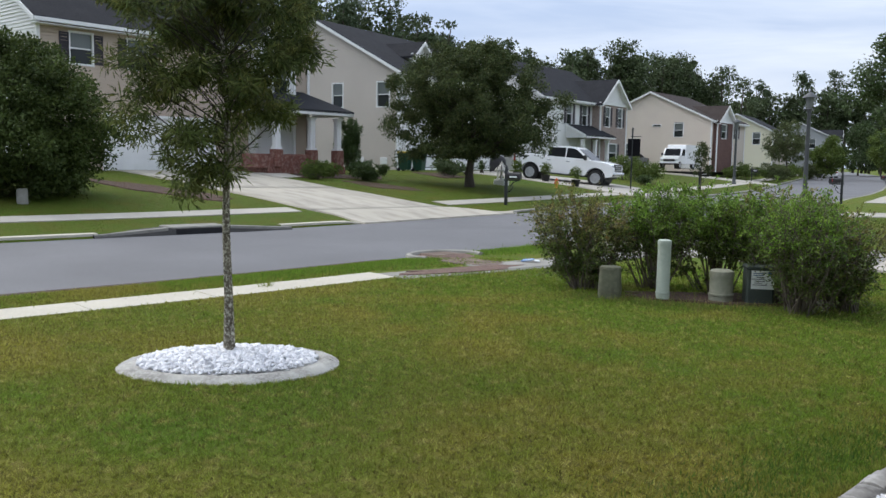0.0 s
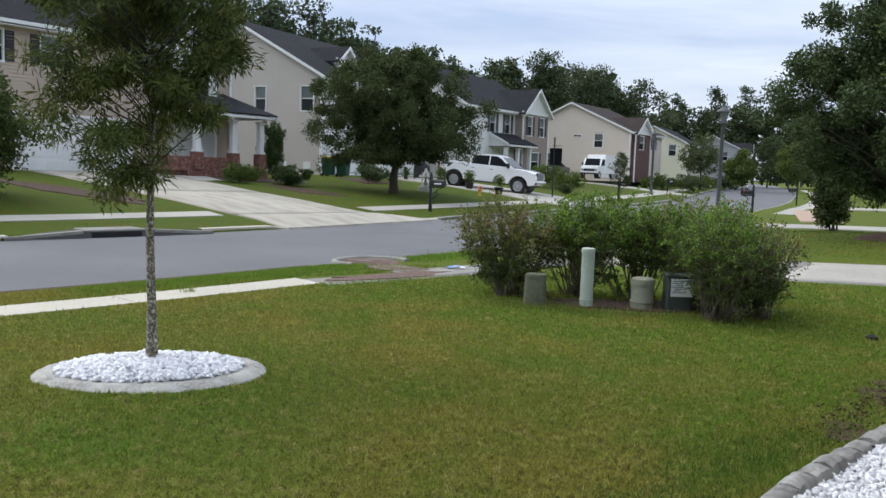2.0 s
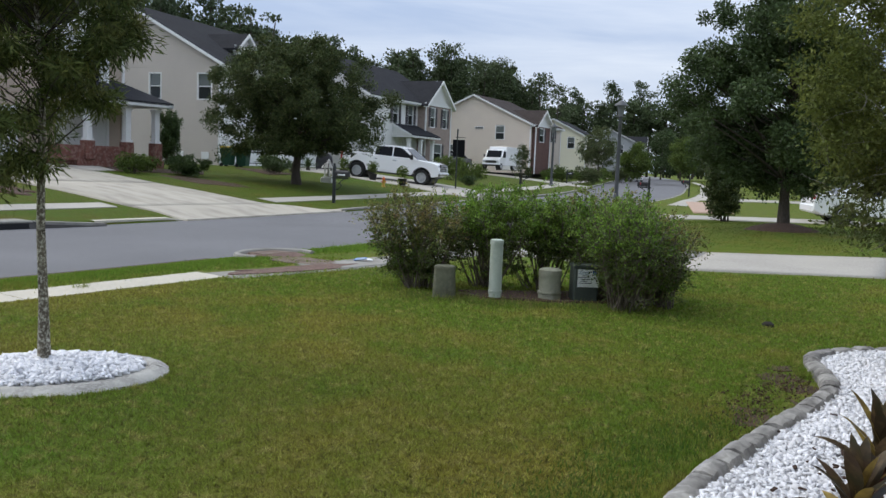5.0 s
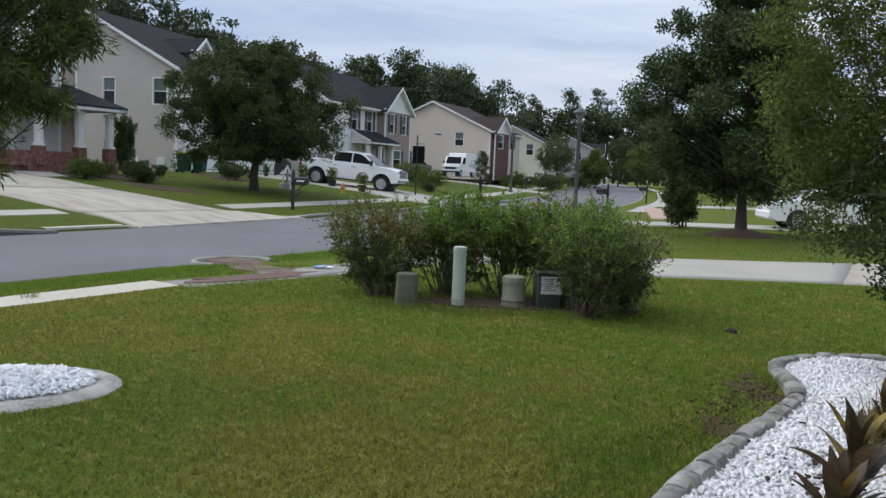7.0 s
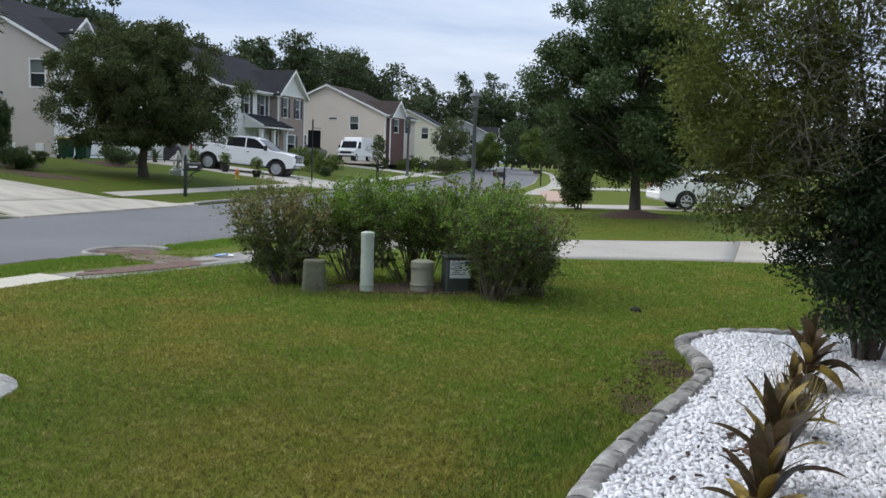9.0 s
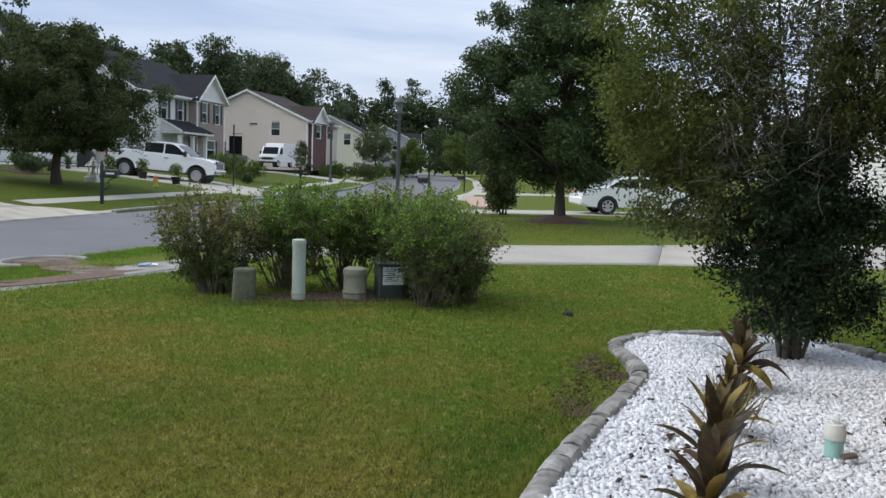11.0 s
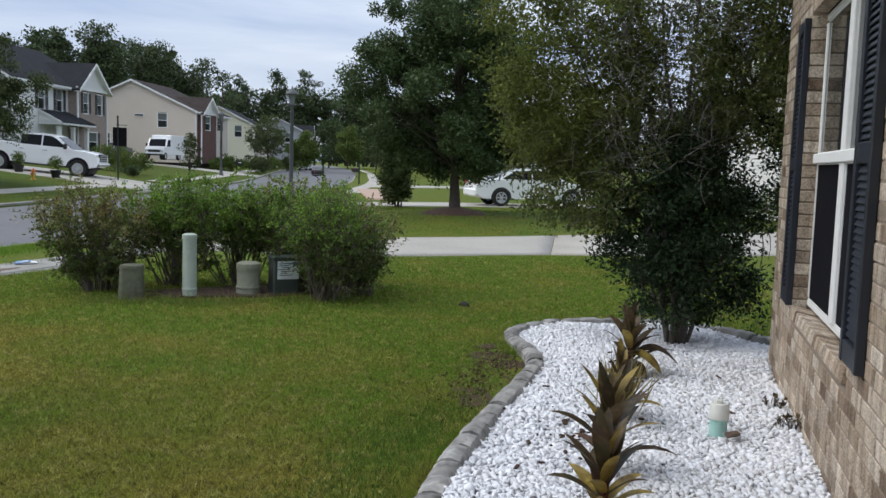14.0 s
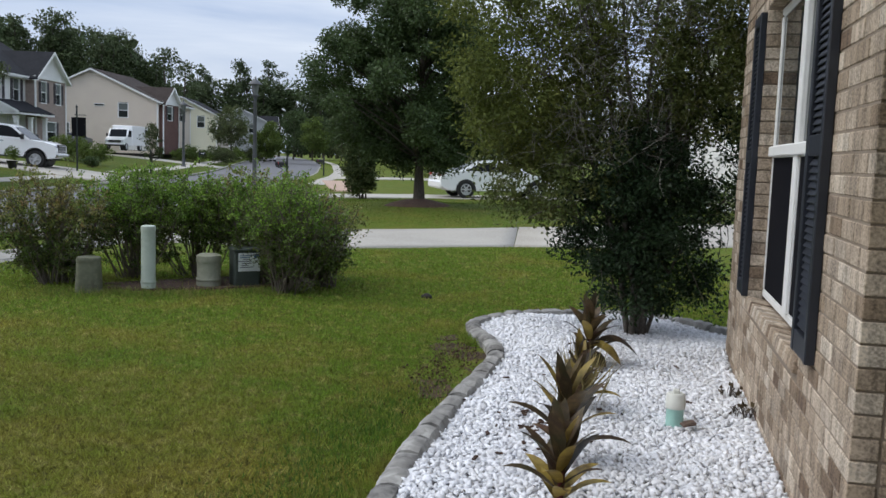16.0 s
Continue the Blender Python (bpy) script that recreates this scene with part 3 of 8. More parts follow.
def ground_z(x, y):
    x, y = np.asarray(x, float), np.asarray(y, float)
    off, right = off_road(x, y)
    left = np.interp(off, [0, 2, 5, 9, 14, 40, 200], [-0.02, 0.12, 0.40, 0.70, 0.98, 1.1, 1.4])
    left = left - 0.09 * (1 - smooth01(off, 0.0, 1.3)) * smooth01(y, 12.3, 13.1) * (1 - smooth01(y, 19.3, 20.3))
    rise = 0.10 * smooth01(y, 9.5, 14) + 0.22 * smooth01(y, 15, 21) - 0.27 * smooth01(y, 22.5, 28.5)
    near = -0.095 + 0.095 * smooth01(off, 0.0, 1.1) + rise * smooth01(off, 2.0, 7.0)
    return np.where(right, near, left)


ROAD_Z = -0.11


def spaced(spans):
    """Rising numbers: (from, to, step) one after the other."""
    out = []
    for a, b, s in spans:
        out += list(np.linspace(a, b, max(1, int(round((b - a) / s))), endpoint=False))
    return np.array(out + [spans[-1][1]])


GY = spaced([(-300, -60, 30), (-60, -12, 6), (-12, 0, 1), (0, 30, 0.5), (30, 70, 1.5), (70, 160, 6), (160, 400, 20), (400, 1500, 120)])
OFFS = spaced([(0, 3, 0.25), (3, 16, 0.5), (16, 40, 2), (40, 120, 8), (120, 400, 40), (400, 1500, 200)])


def ribbon_sheet(name, ys, cols, zs, material, kind="structure"):
    """A sheet over rows of y: cols(y) gives its x values, zs(x, y) the heights."""
    rows = np.array([cols(y) for y in ys])
    yy = np.repeat(np.asarray(ys)[:, None], rows.shape[1], 1)
    v = np.stack([rows, yy, zs(rows, yy)], -1).reshape(-1, 3)
    n, m = rows.shape
    i = (np.arange(n - 1)[:, None] * m + np.arange(m - 1)[None]).ravel()
    return new(name, raw_mesh(name, v, np.stack([i, i + 1, i + m + 1, i + m], 1), material, True))


def ground_cols(y):
    w, c = road_cos(y), road_x(y)
    h = half_w(y)
    return np.r_[(c - (h + OFFS[::-1]) / w), c - (h - 0.12) / w, c + (h - 0.12) / w, c + (h + OFFS) / w]


def ground_h(x, y):
    off, _ = off_road(x, y)
    wob = 0.012 * np.sin(x * 1.9 + 0.6 * y) * np.sin(y * 1.3 - 0.4 * x)
    return np.where(off < -0.05, -0.3, ground_z(x, y) + np.where((off > 3), wob, 0))


ground = tagged(ribbon_sheet("ground", GY, ground_cols, ground_h, M_LAWN), "mown green and yellowing lawn over gently graded yards", "lawn", kind="structure")

# faces left of the road get the lawn colours with shade painted in
ground.data.materials.append(M_LAWN_SHADED)
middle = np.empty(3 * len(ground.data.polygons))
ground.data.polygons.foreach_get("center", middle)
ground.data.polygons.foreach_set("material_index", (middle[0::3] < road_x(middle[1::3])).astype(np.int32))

RY = spaced([(-300, -30, 15), (-30, 0, 3), (0, 60, 0.6), (60, 160, 3), (160, 700, 20)])
road = tagged(ribbon_sheet("road", RY, lambda y: road_x(y) + np.linspace(-half_w(y) + 0.01, half_w(y) + 0.12, 15) / road_cos(y),
                           lambda x, y: ROAD_Z + 0.03 * (1 - ((x - road_x(y)) * road_cos(y) / half_w(y)) ** 2), M_ASPHALT),
              "worn grey asphalt residential street curving away", "road", kind="structure")


def strip(name, ys, a, b, side, lift, material, label, category, thick=0.1, zfun=None):
    """A paved band between offsets a and b past the kerb on one side (+1: ours), with thickness."""
    def cols(y):
        c, w = road_x(y), road_cos(y)
        return c + side * (half_w(y) + np.array([a, a, (a + b) / 2, b, b])) / w
    def zs(x, y):
        z = (zfun or ground_z)(x, y) + lift
        z[:, 0] -= thick
        z[:, -1] -= thick
        return z
    ob = ribbon_sheet(name, ys, cols, zs, material)
    ob.data.shade_flat()
    return tagged(ob, label, category, kind="structure")


def seg(a, b, step=0.5):
    return np.linspace(a, b, max(2, int((b - a) / step) + 1))


# kerbs, footpaths and verges
strip("kerb", seg(-60, 5.85), -0.02, 0.16, -1, 0.004, M_PATH, "pale concrete kerb along the street", "kerb", 0.16)
strip("kerb", seg(10.3, 13.0), -0.02, 0.16, -1, 0.004, M_PATH, "pale concrete kerb along the street", "kerb", 0.16)
strip("kerb", seg(20.0, 200.0, 1.0), -0.02, 0.16, -1, 0.012, M_CONC_OLD, "pale concrete kerb along the street", "kerb", 0.16)
strip("kerb", seg(11.5, 200.0, 1.0), -0.02, 0.14, 1, 0.006, M_CONC_OLD, "pale concrete kerb along the street", "kerb", 0.16)
strip("soil_edge", seg(-60.0, 8.3), -0.06, 0.22, 1, 0.008, M_SOIL, "brown bare soil edge between grass and asphalt", "soil", 0.12)
for k in range(22):
    y0 = -24.0 + k * 1.4
    if y0 < 6.3:
        strip("footpath_slab", seg(y0, min(y0 + 1.394, 6.72), 0.35), 1.56, 2.15, 1, 0.008 + 0.001 * math.sin(k * 2.3), M_PATH, "pale concrete footpath slab set in grass", "footpath", 0.08)
strip("footpath", seg(-60.0, 12.3), 1.95, 2.72, -1, 0.02, M_CONC, "pale concrete footpath across the street", "footpath", 0.08)
strip("footpath", seg(18.6, 35.0), 1.9, 2.75, -1, 0.02, M_CONC, "pale concrete footpath across the street", "footpath", 0.08)
strip("footpath", seg(40.3, 160.0, 1.0), 1.9, 2.9, -1, 0.02, M_CONC, "pale concrete footpath across the street", "footpath", 0.08)
strip("footpath", seg(40.0, 160.0, 1.0), 1.5, 2.4, 1, 0.02, M_CONC, "pale concrete footpath beside the street", "footpath", 0.08)


def patch(name, outline, lift, material, label, category, n=10, kind="structure", skirt=0.12):
    """A four-cornered patch draped on the ground, corners in order, with sunk edges."""
    p = [np.array(q, float) for q in outline]
    g = np.linspace(0, 1, n + 1)
    uu, vv = np.meshgrid(g, g)
    xy = ((1 - uu) * (1 - vv))[..., None] * p[0] + (uu * (1 - vv))[..., None] * p[1] + (uu * vv)[..., None] * p[2] + ((1 - uu) * vv)[..., None] * p[3]
    off, _ = off_road(xy[..., 0], xy[..., 1])
    z = np.where(off < 0, ROAD_Z + 0.008, ground_z(xy[..., 0], xy[..., 1])) + lift
    v = np.concatenate([xy, z[..., None]], -1).reshape(-1, 3)
    m = n + 1
    i = (np.arange(n)[:, None] * m + np.arange(n)[None]).ravel()
    faces = np.stack([i, i + 1, i + m + 1, i + m], 1)
    rim = np.r_[np.arange(m), np.arange(1, m) * m + n, (m * m - 1) - np.arange(1, m), (np.arange(m - 1)[::-1]) * m][: 4 * n]
    low = v[rim] - np.array([0, 0, skirt])
    k = len(v)
    j = np.arange(4 * n)
    side = np.stack([rim, k + j, k + (j + 1) % (4 * n), rim[(j + 1) % (4 * n)]], 1)
    return tagged(new(name, raw_mesh(name, np.r_[v, low], np.r_[faces, side], material)), label, category, kind=kind)


# driveway of the house across the street, in poured panels
patch("driveway", [(-17.22, 12.95), (-19.3, 12.75), (-19.7, 17.9), (-18.6, 20.1)], 0.035, M_DRIVE, "pale concrete driveway apron meeting the street", "driveway", 44)
patch("driveway", [(-19.32, 12.75), (-24.6, 12.2), (-24.6, 17.25), (-19.72, 17.9)], 0.03, M_DRIVE, "pale concrete driveway running up to a garage", "driveway")
patch("driveway", [(-24.63, 12.2), (-32.4, 12.0), (-32.6, 17.4), (-24.63, 17.25)], 0.03, M_DRIVE, "pale concrete driveway running up to a garage", "driveway")
patch("garden_path", [(-29.0, 17.4), (-31.5, 17.6), (-31.5, 19.2), (-29.3, 18.6)], 0.03, M_CONC, "pale concrete path to the porch", "path")
# driveways on our side
patch("driveway", [(-10.35, 12.2), (-4.3, 12.4), (-4.9, 15.5), (-11.4, 16.4)], 0.02, M_CONC, "grey concrete driveway of the neighbouring house", "driveway")
patch("driveway", [(-4.295, 12.408), (-1.607, 14.013), (-1.985, 17.208), (-4.893, 15.508)], 0.02, M_CONC, "grey concrete driveway of the neighbouring house", "driveway")
patch("driveway", [(-1.595, 14.018), (8.0, 19.0), (6.6, 22.0), (-1.973, 17.213)], 0.024, M_CONC, "pale concrete driveway of the neighbouring house", "driveway")
patch("driveway", [(-13.6, 26.0), (1.5, 36.2), (0.9, 39.0), (-14.6, 28.9)], 0.02, M_CONC, "pale concrete driveway where a sedan is parked", "driveway")
patch("driveway", [(-18.8, 50.8), (-6.0, 57.5), (-8.0, 62.0), (-20.5, 56.0)], 0.02, M_CONC, "pale concrete driveway further along", "driveway")
# driveways up the far side
patch("driveway", [(-22.3, 33.0), (-37.0, 33.9), (-38.2, 40.0), (-24.0, 38.6)], 0.03, M_CONC, "pale concrete driveway with a parked pickup truck", "driveway")
patch("driveway", [(-37.5, 74.0), (-47.5, 73.5), (-47.5, 66.5), (-35.0, 67.8)], 0.03, M_CONC, "pale concrete driveway with a parked van", "driveway")
# worn soil and mulch beds
patch("mulch_bed", [(-29.2, 17.8), (-31.4, 19.6), (-31.0, 24.0), (-28.9, 22.4)], 0.02, M_MULCH, "dark mulch bed before the porch", "mulch")
# near drain: silt and clay washed over the path
patch("footpath_slab", [(-8.5, 6.73), (-7.85, 6.68), (-7.5, 9.75), (-8.2, 9.8)], 0.008, M_CONC_OLD, "silt-stained footpath slab", "footpath")
patch("footpath_slab", [(-8.55, 8.4), (-7.75, 8.5), (-7.6, 12.1), (-8.35, 12.1)], 0.016, M_CONC_OLD, "stained concrete slab beside the drain", "footpath")

# ---- houses ----
LAP = 0.13


def laps(geo, width, z0, z1, openings, place):
    """Lap siding as tilted boards: width(z) gives the two ends, openings are left free."""
    z = z0
    while z < z1 - 0.02:
        t = min(z + LAP, z1)
        a, b = width((z + t) / 2)
        cuts = sorted((o[0], o[1]) for o in openings if o[2] < t - 0.02 and o[3] > z + 0.02)
        x = a
        for lo, hi in cuts + [(b, b)]:
            if lo > x + 0.01:
                e = min(lo, b)
                k = len(geo.v)
                geo.v += [place(x, 0.034, z), place(e, 0.034, z), place(e, 0.002, t), place(x, 0.002, t), place(x, 0.0, z), place(e, 0.0, z)]
                geo.f += [(k, k + 1, k + 2, k + 3), (k + 4, k + 5, k + 1, k)]
            x = max(x, hi)
        z = t


def window_at(parent, u, z, w, h, place, muntins=True, name="window"):
    """A double-hung window whose sill centre is at u, z on the wall given by place(u, out, z)."""
    g = Geo()
    def bar(u0, u1, za, zb, o0, o1):
        vs = [place(a, o, c) for a in (u0, u1) for o in (o0, o1) for c in (za, zb)]
        g.add(vs, [(0, 1, 3, 2), (4, 6, 7, 5), (0, 4, 5, 1), (2, 3, 7, 6), (0, 2, 6, 4), (1, 5, 7, 3)])
    a, b, t = u - w / 2, u + w / 2, 0.07
    for u0, u1, za, zb in ((a - t, a, z - t, z + h + t), (b, b + t, z - t, z + h + t), (a, b, z + h, z + h + t), (a, b, z - t, z)):
        bar(u0, u1, za, zb, -0.06, 0.045)
    bar(a, b, z + h / 2 - 0.025, z + h / 2 + 0.025, -0.05, 0.01)
    if muntins:
        bar(u - 0.012, u + 0.012, z, z + h / 2 - 0.025, -0.048, -0.005)
        bar(u - 0.012, u + 0.012, z + h / 2 + 0.025, z + h, -0.048, -0.005)
        for q in (0.25, 0.75):
            bar(a, u - 0.012, z + h * q - 0.012, z + h * q + 0.012, -0.048, -0.005)
            bar(u + 0.012, b, z + h * q - 0.012, z + h * q + 0.012, -0.048, -0.005)
    frame_ob = part(name, g, M_TRIM, parent, "white double-hung window frame")
    for za, zb, m, lb in ((z, z + h / 2, M_GLASS, "dark window pane behind an insect screen"), (z + h / 2, z + h, M_GLASS_B, "grey reflecting window pane with a blind behind")):
        p = Geo()
        p.add([place(a, -0.055, za), place(b, -0.055, za), place(b, -0.055, zb), place(a, -0.055, zb),
               place(a, -0.065, za), place(b, -0.065, za), place(b, -0.065, zb), place(a, -0.065, zb)],
              [(0, 1, 2, 3), (4, 5, 6, 7), (0, 1, 5, 4), (2, 3, 7, 6), (1, 2, 6, 5), (0, 3, 7, 4)])
        part("pane", p, m, frame_ob, lb)
    return frame_ob


def shutter_at(parent, u, z, w, h, place, material):
    g = Geo()
    def bar(u0, u1, za, zb, o0, o1):
        vs = [place(a, o, c) for a in (u0, u1) for o in (o0, o1) for c in (za, zb)]
        g.add(vs, [(0, 1, 3, 2), (4, 6, 7, 5), (0, 4, 5, 1), (2, 3, 7, 6), (0, 2, 6, 4), (1, 5, 7, 3)])
    for u0, u1, za, zb in ((u - w / 2, u - w / 2 + 0.05, z, z + h), (u + w / 2 - 0.05, u + w / 2, z, z + h), (u - w / 2, u + w / 2, z, z + 0.06),
                           (u - w / 2, u + w / 2, z + h - 0.06, z + h), (u - w / 2, u + w / 2, z + h * 0.48, z + h * 0.53)):
        bar(u0, u1, za, zb, 0.025, 0.06)
    bar(u - w / 2 + 0.02, u + w / 2 - 0.02, z + 0.02, z + h - 0.02, 0.012, 0.027)
    k = z + 0.09
    while k < z + h - 0.08:
        bar(u - w / 2 + 0.05, u + w / 2 - 0.05, k, k + 0.035, 0.028, 0.05)
        k += 0.06
    return part("shutter", g, material, parent, "dark louvred window shutter")


def roof_slopes(geo, x0, x1, xr, y0, y1, ze, zr, thick=0.14):
    """Two slopes whose ridge runs along y at xr."""
    for xe in (x0, x1):
        vs = [(xe, y0, ze), (xe, y1, ze), (xr, y1, zr), (xr, y0, zr)]
        vs += [(x, y, z + thick) for x, y, z in vs]
        geo.add(vs, [(0, 1, 2, 3), (4, 5, 6, 7), (0, 1, 5, 4), (1, 2, 6, 5), (2, 3, 7, 6), (3, 0, 4, 7)])


def rake(geo, x0, x1, xr, y, ze, zr, d=0.03, w=0.16):
    for xe in (x0, x1):
        vs = [(xe, y, ze - w + 0.1), (xr, y, zr - w + 0.1), (xr, y, zr + 0.12), (xe, y, ze + 0.12)]
        vs += [(x, yy + d, z) for x, yy, z in vs]
        geo.add(vs, [(0, 1, 2, 3), (4, 5, 6, 7), (0, 1, 5, 4), (1, 2, 6, 5), (2, 3, 7, 6), (3, 0, 4, 7)])


def house(label, at, yaw, depth, length, wall_h, rise, side_mat, front_mat, roof_mat, side_wins=(), front_wins=(), shut=None, lower_mat=None, side_doors=(), front_doors=()):
    """A two-storey house: front on local x = 0, the gable side on local y = 0, ridge along y."""
    h = empty("house", pose(*at, 0, 0, yaw), label, "house")
    side = lambda u, o, z: (u, -o, z)
    front = lambda u, o, z: (o, u, z)
    slope = rise / (depth / 2)
    # solid dark block: the unlit rooms' darkness is its colour
    core = Geo().box((-depth / 2, length / 2, wall_h / 2 - 0.35), (depth - 0.2, length - 0.2, wall_h + 0.6))
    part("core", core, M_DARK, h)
    hole = lambda ws: [(u - w / 2 - 0.02, u + w / 2 + 0.02, z - 0.02, z + hh + 0.02) for u, z, w, hh in ws]
    g = Geo()
    ops = hole(side_wins) + hole(side_doors)
    laps(g, lambda z: (-depth + max(0, (z - wall_h) / slope), -max(0, (z - wall_h) / slope)), -0.3, wall_h + rise, ops, side)
    tagged(part("side_wall", g, side_mat, h, "horizontal lap siding"), kind="stuff")
    g = Geo()
    laps(g, lambda z: (0, length), wall_h * 0.5 if lower_mat else -0.3, wall_h, hole(front_wins) + hole(front_doors), front)
    tagged(part("front_wall", g, front_mat, h, "horizontal lap siding"), kind="stuff")
    if lower_mat:
        g = Geo()
        laps(g, lambda z: (0, length), -0.3, wall_h * 0.5, hole(front_wins) + hole(front_doors), front)
        part("lower_wall", g, lower_mat, h)
    back = Geo()
    back.box((-depth, length / 2, wall_h / 2), (0.1, length, wall_h)).box((-depth / 2, length, wall_h / 2), (depth, 0.1, wall_h))
    back.add([(-depth, length, wall_h), (0, length, wall_h), (-depth / 2, length, wall_h + rise)], [(0, 1, 2)])
    part("back_wall", back, side_mat, h)
    for x, y in ((0.02, -0.02), (-depth, -0.02), (0.02, length)):
        part("corner_trim", Geo().box((x, y, wall_h / 2), (0.12, 0.12, wall_h)), M_TRIM, h, "white corner trim")
    ov = 0.4
    g = Geo()
    roof_slopes(g, -depth - ov, ov, -depth / 2, -0.3, length + 0.3, wall_h - ov * slope, wall_h + rise)
    roof = part("roof", g, roof_mat, h, "dark asphalt shingle roof")
    g = Geo()
    rake(g, -depth - ov, ov, -depth / 2, -0.34, wall_h - ov * slope, wall_h + rise)
    g.box((ov + 0.02, length / 2, wall_h - ov * slope + 0.04), (0.04, length + 0.6, 0.14))
    g.box((ov / 2, length / 2, wall_h - ov * slope - 0.09), (ov, length + 0.5, 0.03))
    part("fascia", g, M_TRIM, h, "white fascia and rake boards")
    for u, z, w, hh in side_wins:
        window_at(h, u, z, w, hh, side, False)
    for u, z, w, hh in front_wins:
        window_at(h, u, z, w, hh, front, False)
        if shut:
            shutter_at(h, u - w / 2 - 0.24, z, 0.36, hh, front, shut)
            shutter_at(h, u + w / 2 + 0.24, z, 0.36, hh, front, shut)
    for ws, place in ((side_doors, side), (front_doors, front)):
        for u, z, w, hh in ws:
            garage_door(h, u, z, w, hh, place)
    return h


def garage_door(parent, u, z, w, hh, place):
    g = Geo()
    def bar(u0, u1, za, zb, o0, o1):
        vs = [place(a, o, c) for a in (u0, u1) for o in (o0, o1) for c in (za, zb)]
        g.add(vs, [(0, 1, 3, 2), (4, 6, 7, 5), (0, 4, 5, 1), (2, 3, 7, 6), (0, 2, 6, 4), (1, 5, 7, 3)])
    bar(u - w / 2, u + w / 2, z, z + hh, -0.1, -0.06)
    rows, cols = 4, max(4, int(w / 0.6))
    for r in range(rows):
        for c in range(cols):
            a = u - w / 2 + w * c / cols
            b = z + hh * r / rows
            bar(a + 0.06, a + w / cols - 0.06, b + 0.06, b + hh / rows - 0.06, -0.06, -0.045)
    for u0, u1, za, zb in ((u - w / 2 - 0.1, u - w / 2, z, z + hh + 0.1), (u + w / 2, u + w / 2 + 0.1, z, z + hh + 0.1), (u - w / 2, u + w / 2, z + hh, z + hh + 0.1)):
        bar(u0, u1, za, zb, -0.08, 0.05)
    return part("garage_door", g, M_TRIM, parent, "white panelled garage door")


def front_gable(h, u0, u1, out, wall_h, rise, wall_mat, roof_mat, wins=(), shut=None, back=4.0, z0=-0.3, trim=True):
    """A bay with its own gable that stands out from the front wall."""
    mid, half = (u0 + u1) / 2, (u1 - u0) / 2
    slope = rise / half
    fr = lambda u, o, z: (out + o, u, z)
    sd = lambda u, o, z: (u, u0 - o, z)
    g = Geo()
    hole = [(u - w / 2 - 0.02, u + w / 2 + 0.02, z - 0.02, z + hh + 0.02) for u, z, w, hh in wins]
    laps(g, lambda z: (u0 + max(0, (z - wall_h) / slope), u1 - max(0, (z - wall_h) / slope)), z0, wall_h, hole, fr)
    laps(g, lambda z: (0, out), z0, wall_h, [], sd)
    tagged(part("bay_wall", g, wall_mat, h), kind="stuff")
    g = Geo()
    laps(g, lambda z: (u0 + max(0, (z - wall_h) / slope), u1 - max(0, (z - wall_h) / slope)), wall_h, wall_h + rise, [], fr)
    tagged(part("gable_panel", g, M_WHITE, h, "white gable panel"), kind="stuff")
    if out > 0:
        # dark block again, for the darkness behind the bay's windows
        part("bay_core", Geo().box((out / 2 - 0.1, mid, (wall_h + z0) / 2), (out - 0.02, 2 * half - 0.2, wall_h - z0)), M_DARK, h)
    else:
        part("dormer_walls", Geo().box((out - 1.02, mid, (wall_h + z0) / 2), (2.0, 2 * half - 0.04, wall_h - z0)), wall_mat, h)
    g = Geo()
    ov = 0.3
    for ue in (u0 - ov, u1 + ov):
        vs = [(out + 0.35, ue, wall_h - ov * slope), (-back, ue, wall_h - ov * slope), (-back, mid, wall_h + rise), (out + 0.35, mid, wall_h + rise)]
        vs += [(x, y, z + 0.12) for x, y, z in vs]
        g.add(vs, [(0, 1, 2, 3), (4, 5, 6, 7), (0, 1, 5, 4), (1, 2, 6, 5), (2, 3, 7, 6), (3, 0, 4, 7)])
    part("bay_roof", g, roof_mat, h)
    for ue in (u0 - ov, u1 + ov):
        vs = [(out + 0.355, ue, wall_h - ov * slope - 0.05), (out - 0.02, ue, wall_h - ov * slope - 0.05), (out - 0.02, mid, wall_h + rise - 0.05), (out + 0.355, mid, wall_h + rise - 0.05)]
        vs += [(x, y, z + 0.046) for x, y, z in vs]
        part("bay_soffit", Geo().add(vs, [(0, 1, 2, 3), (4, 5, 6, 7), (0, 1, 5, 4), (1, 2, 6, 5), (2, 3, 7, 6), (3, 0, 4, 7)]), M_TRIM, h, "white soffit")
    g = Geo()
    for ue in (u0 - ov, u1 + ov):
        vs = [(out + 0.36, ue, wall_h - ov * slope - 0.1), (out + 0.36, mid, wall_h + rise - 0.1), (out + 0.36, mid, wall_h + rise + 0.12), (out + 0.36, ue, wall_h - ov * slope + 0.12)]
        vs += [(x + 0.03, y, z) for x, y, z in vs]
        g.add(vs, [(0, 1, 2, 3), (4, 5, 6, 7), (0, 1, 5, 4), (1, 2, 6, 5), (2, 3, 7, 6), (3, 0, 4, 7)])
    g.box((out + 0.05, mid, wall_h - 0.02), (0.12, 2 * half + 0.3, 0.18))
    for u in (u0, u1):
        g.box((out + 0.03, u, (wall_h + z0) / 2), (0.1, 0.12, wall_h - z0))
    part("bay_fascia", g, M_TRIM, h)
    for u, z, w, hh in wins:
        window_at(h, u, z, w, hh, fr, False)
        if shut:
            shutter_at(h, u - w / 2 - 0.21, z, 0.32, hh, fr, shut)
            shutter_at(h, u + w / 2 + 0.21, z, 0.32, hh, fr, shut)


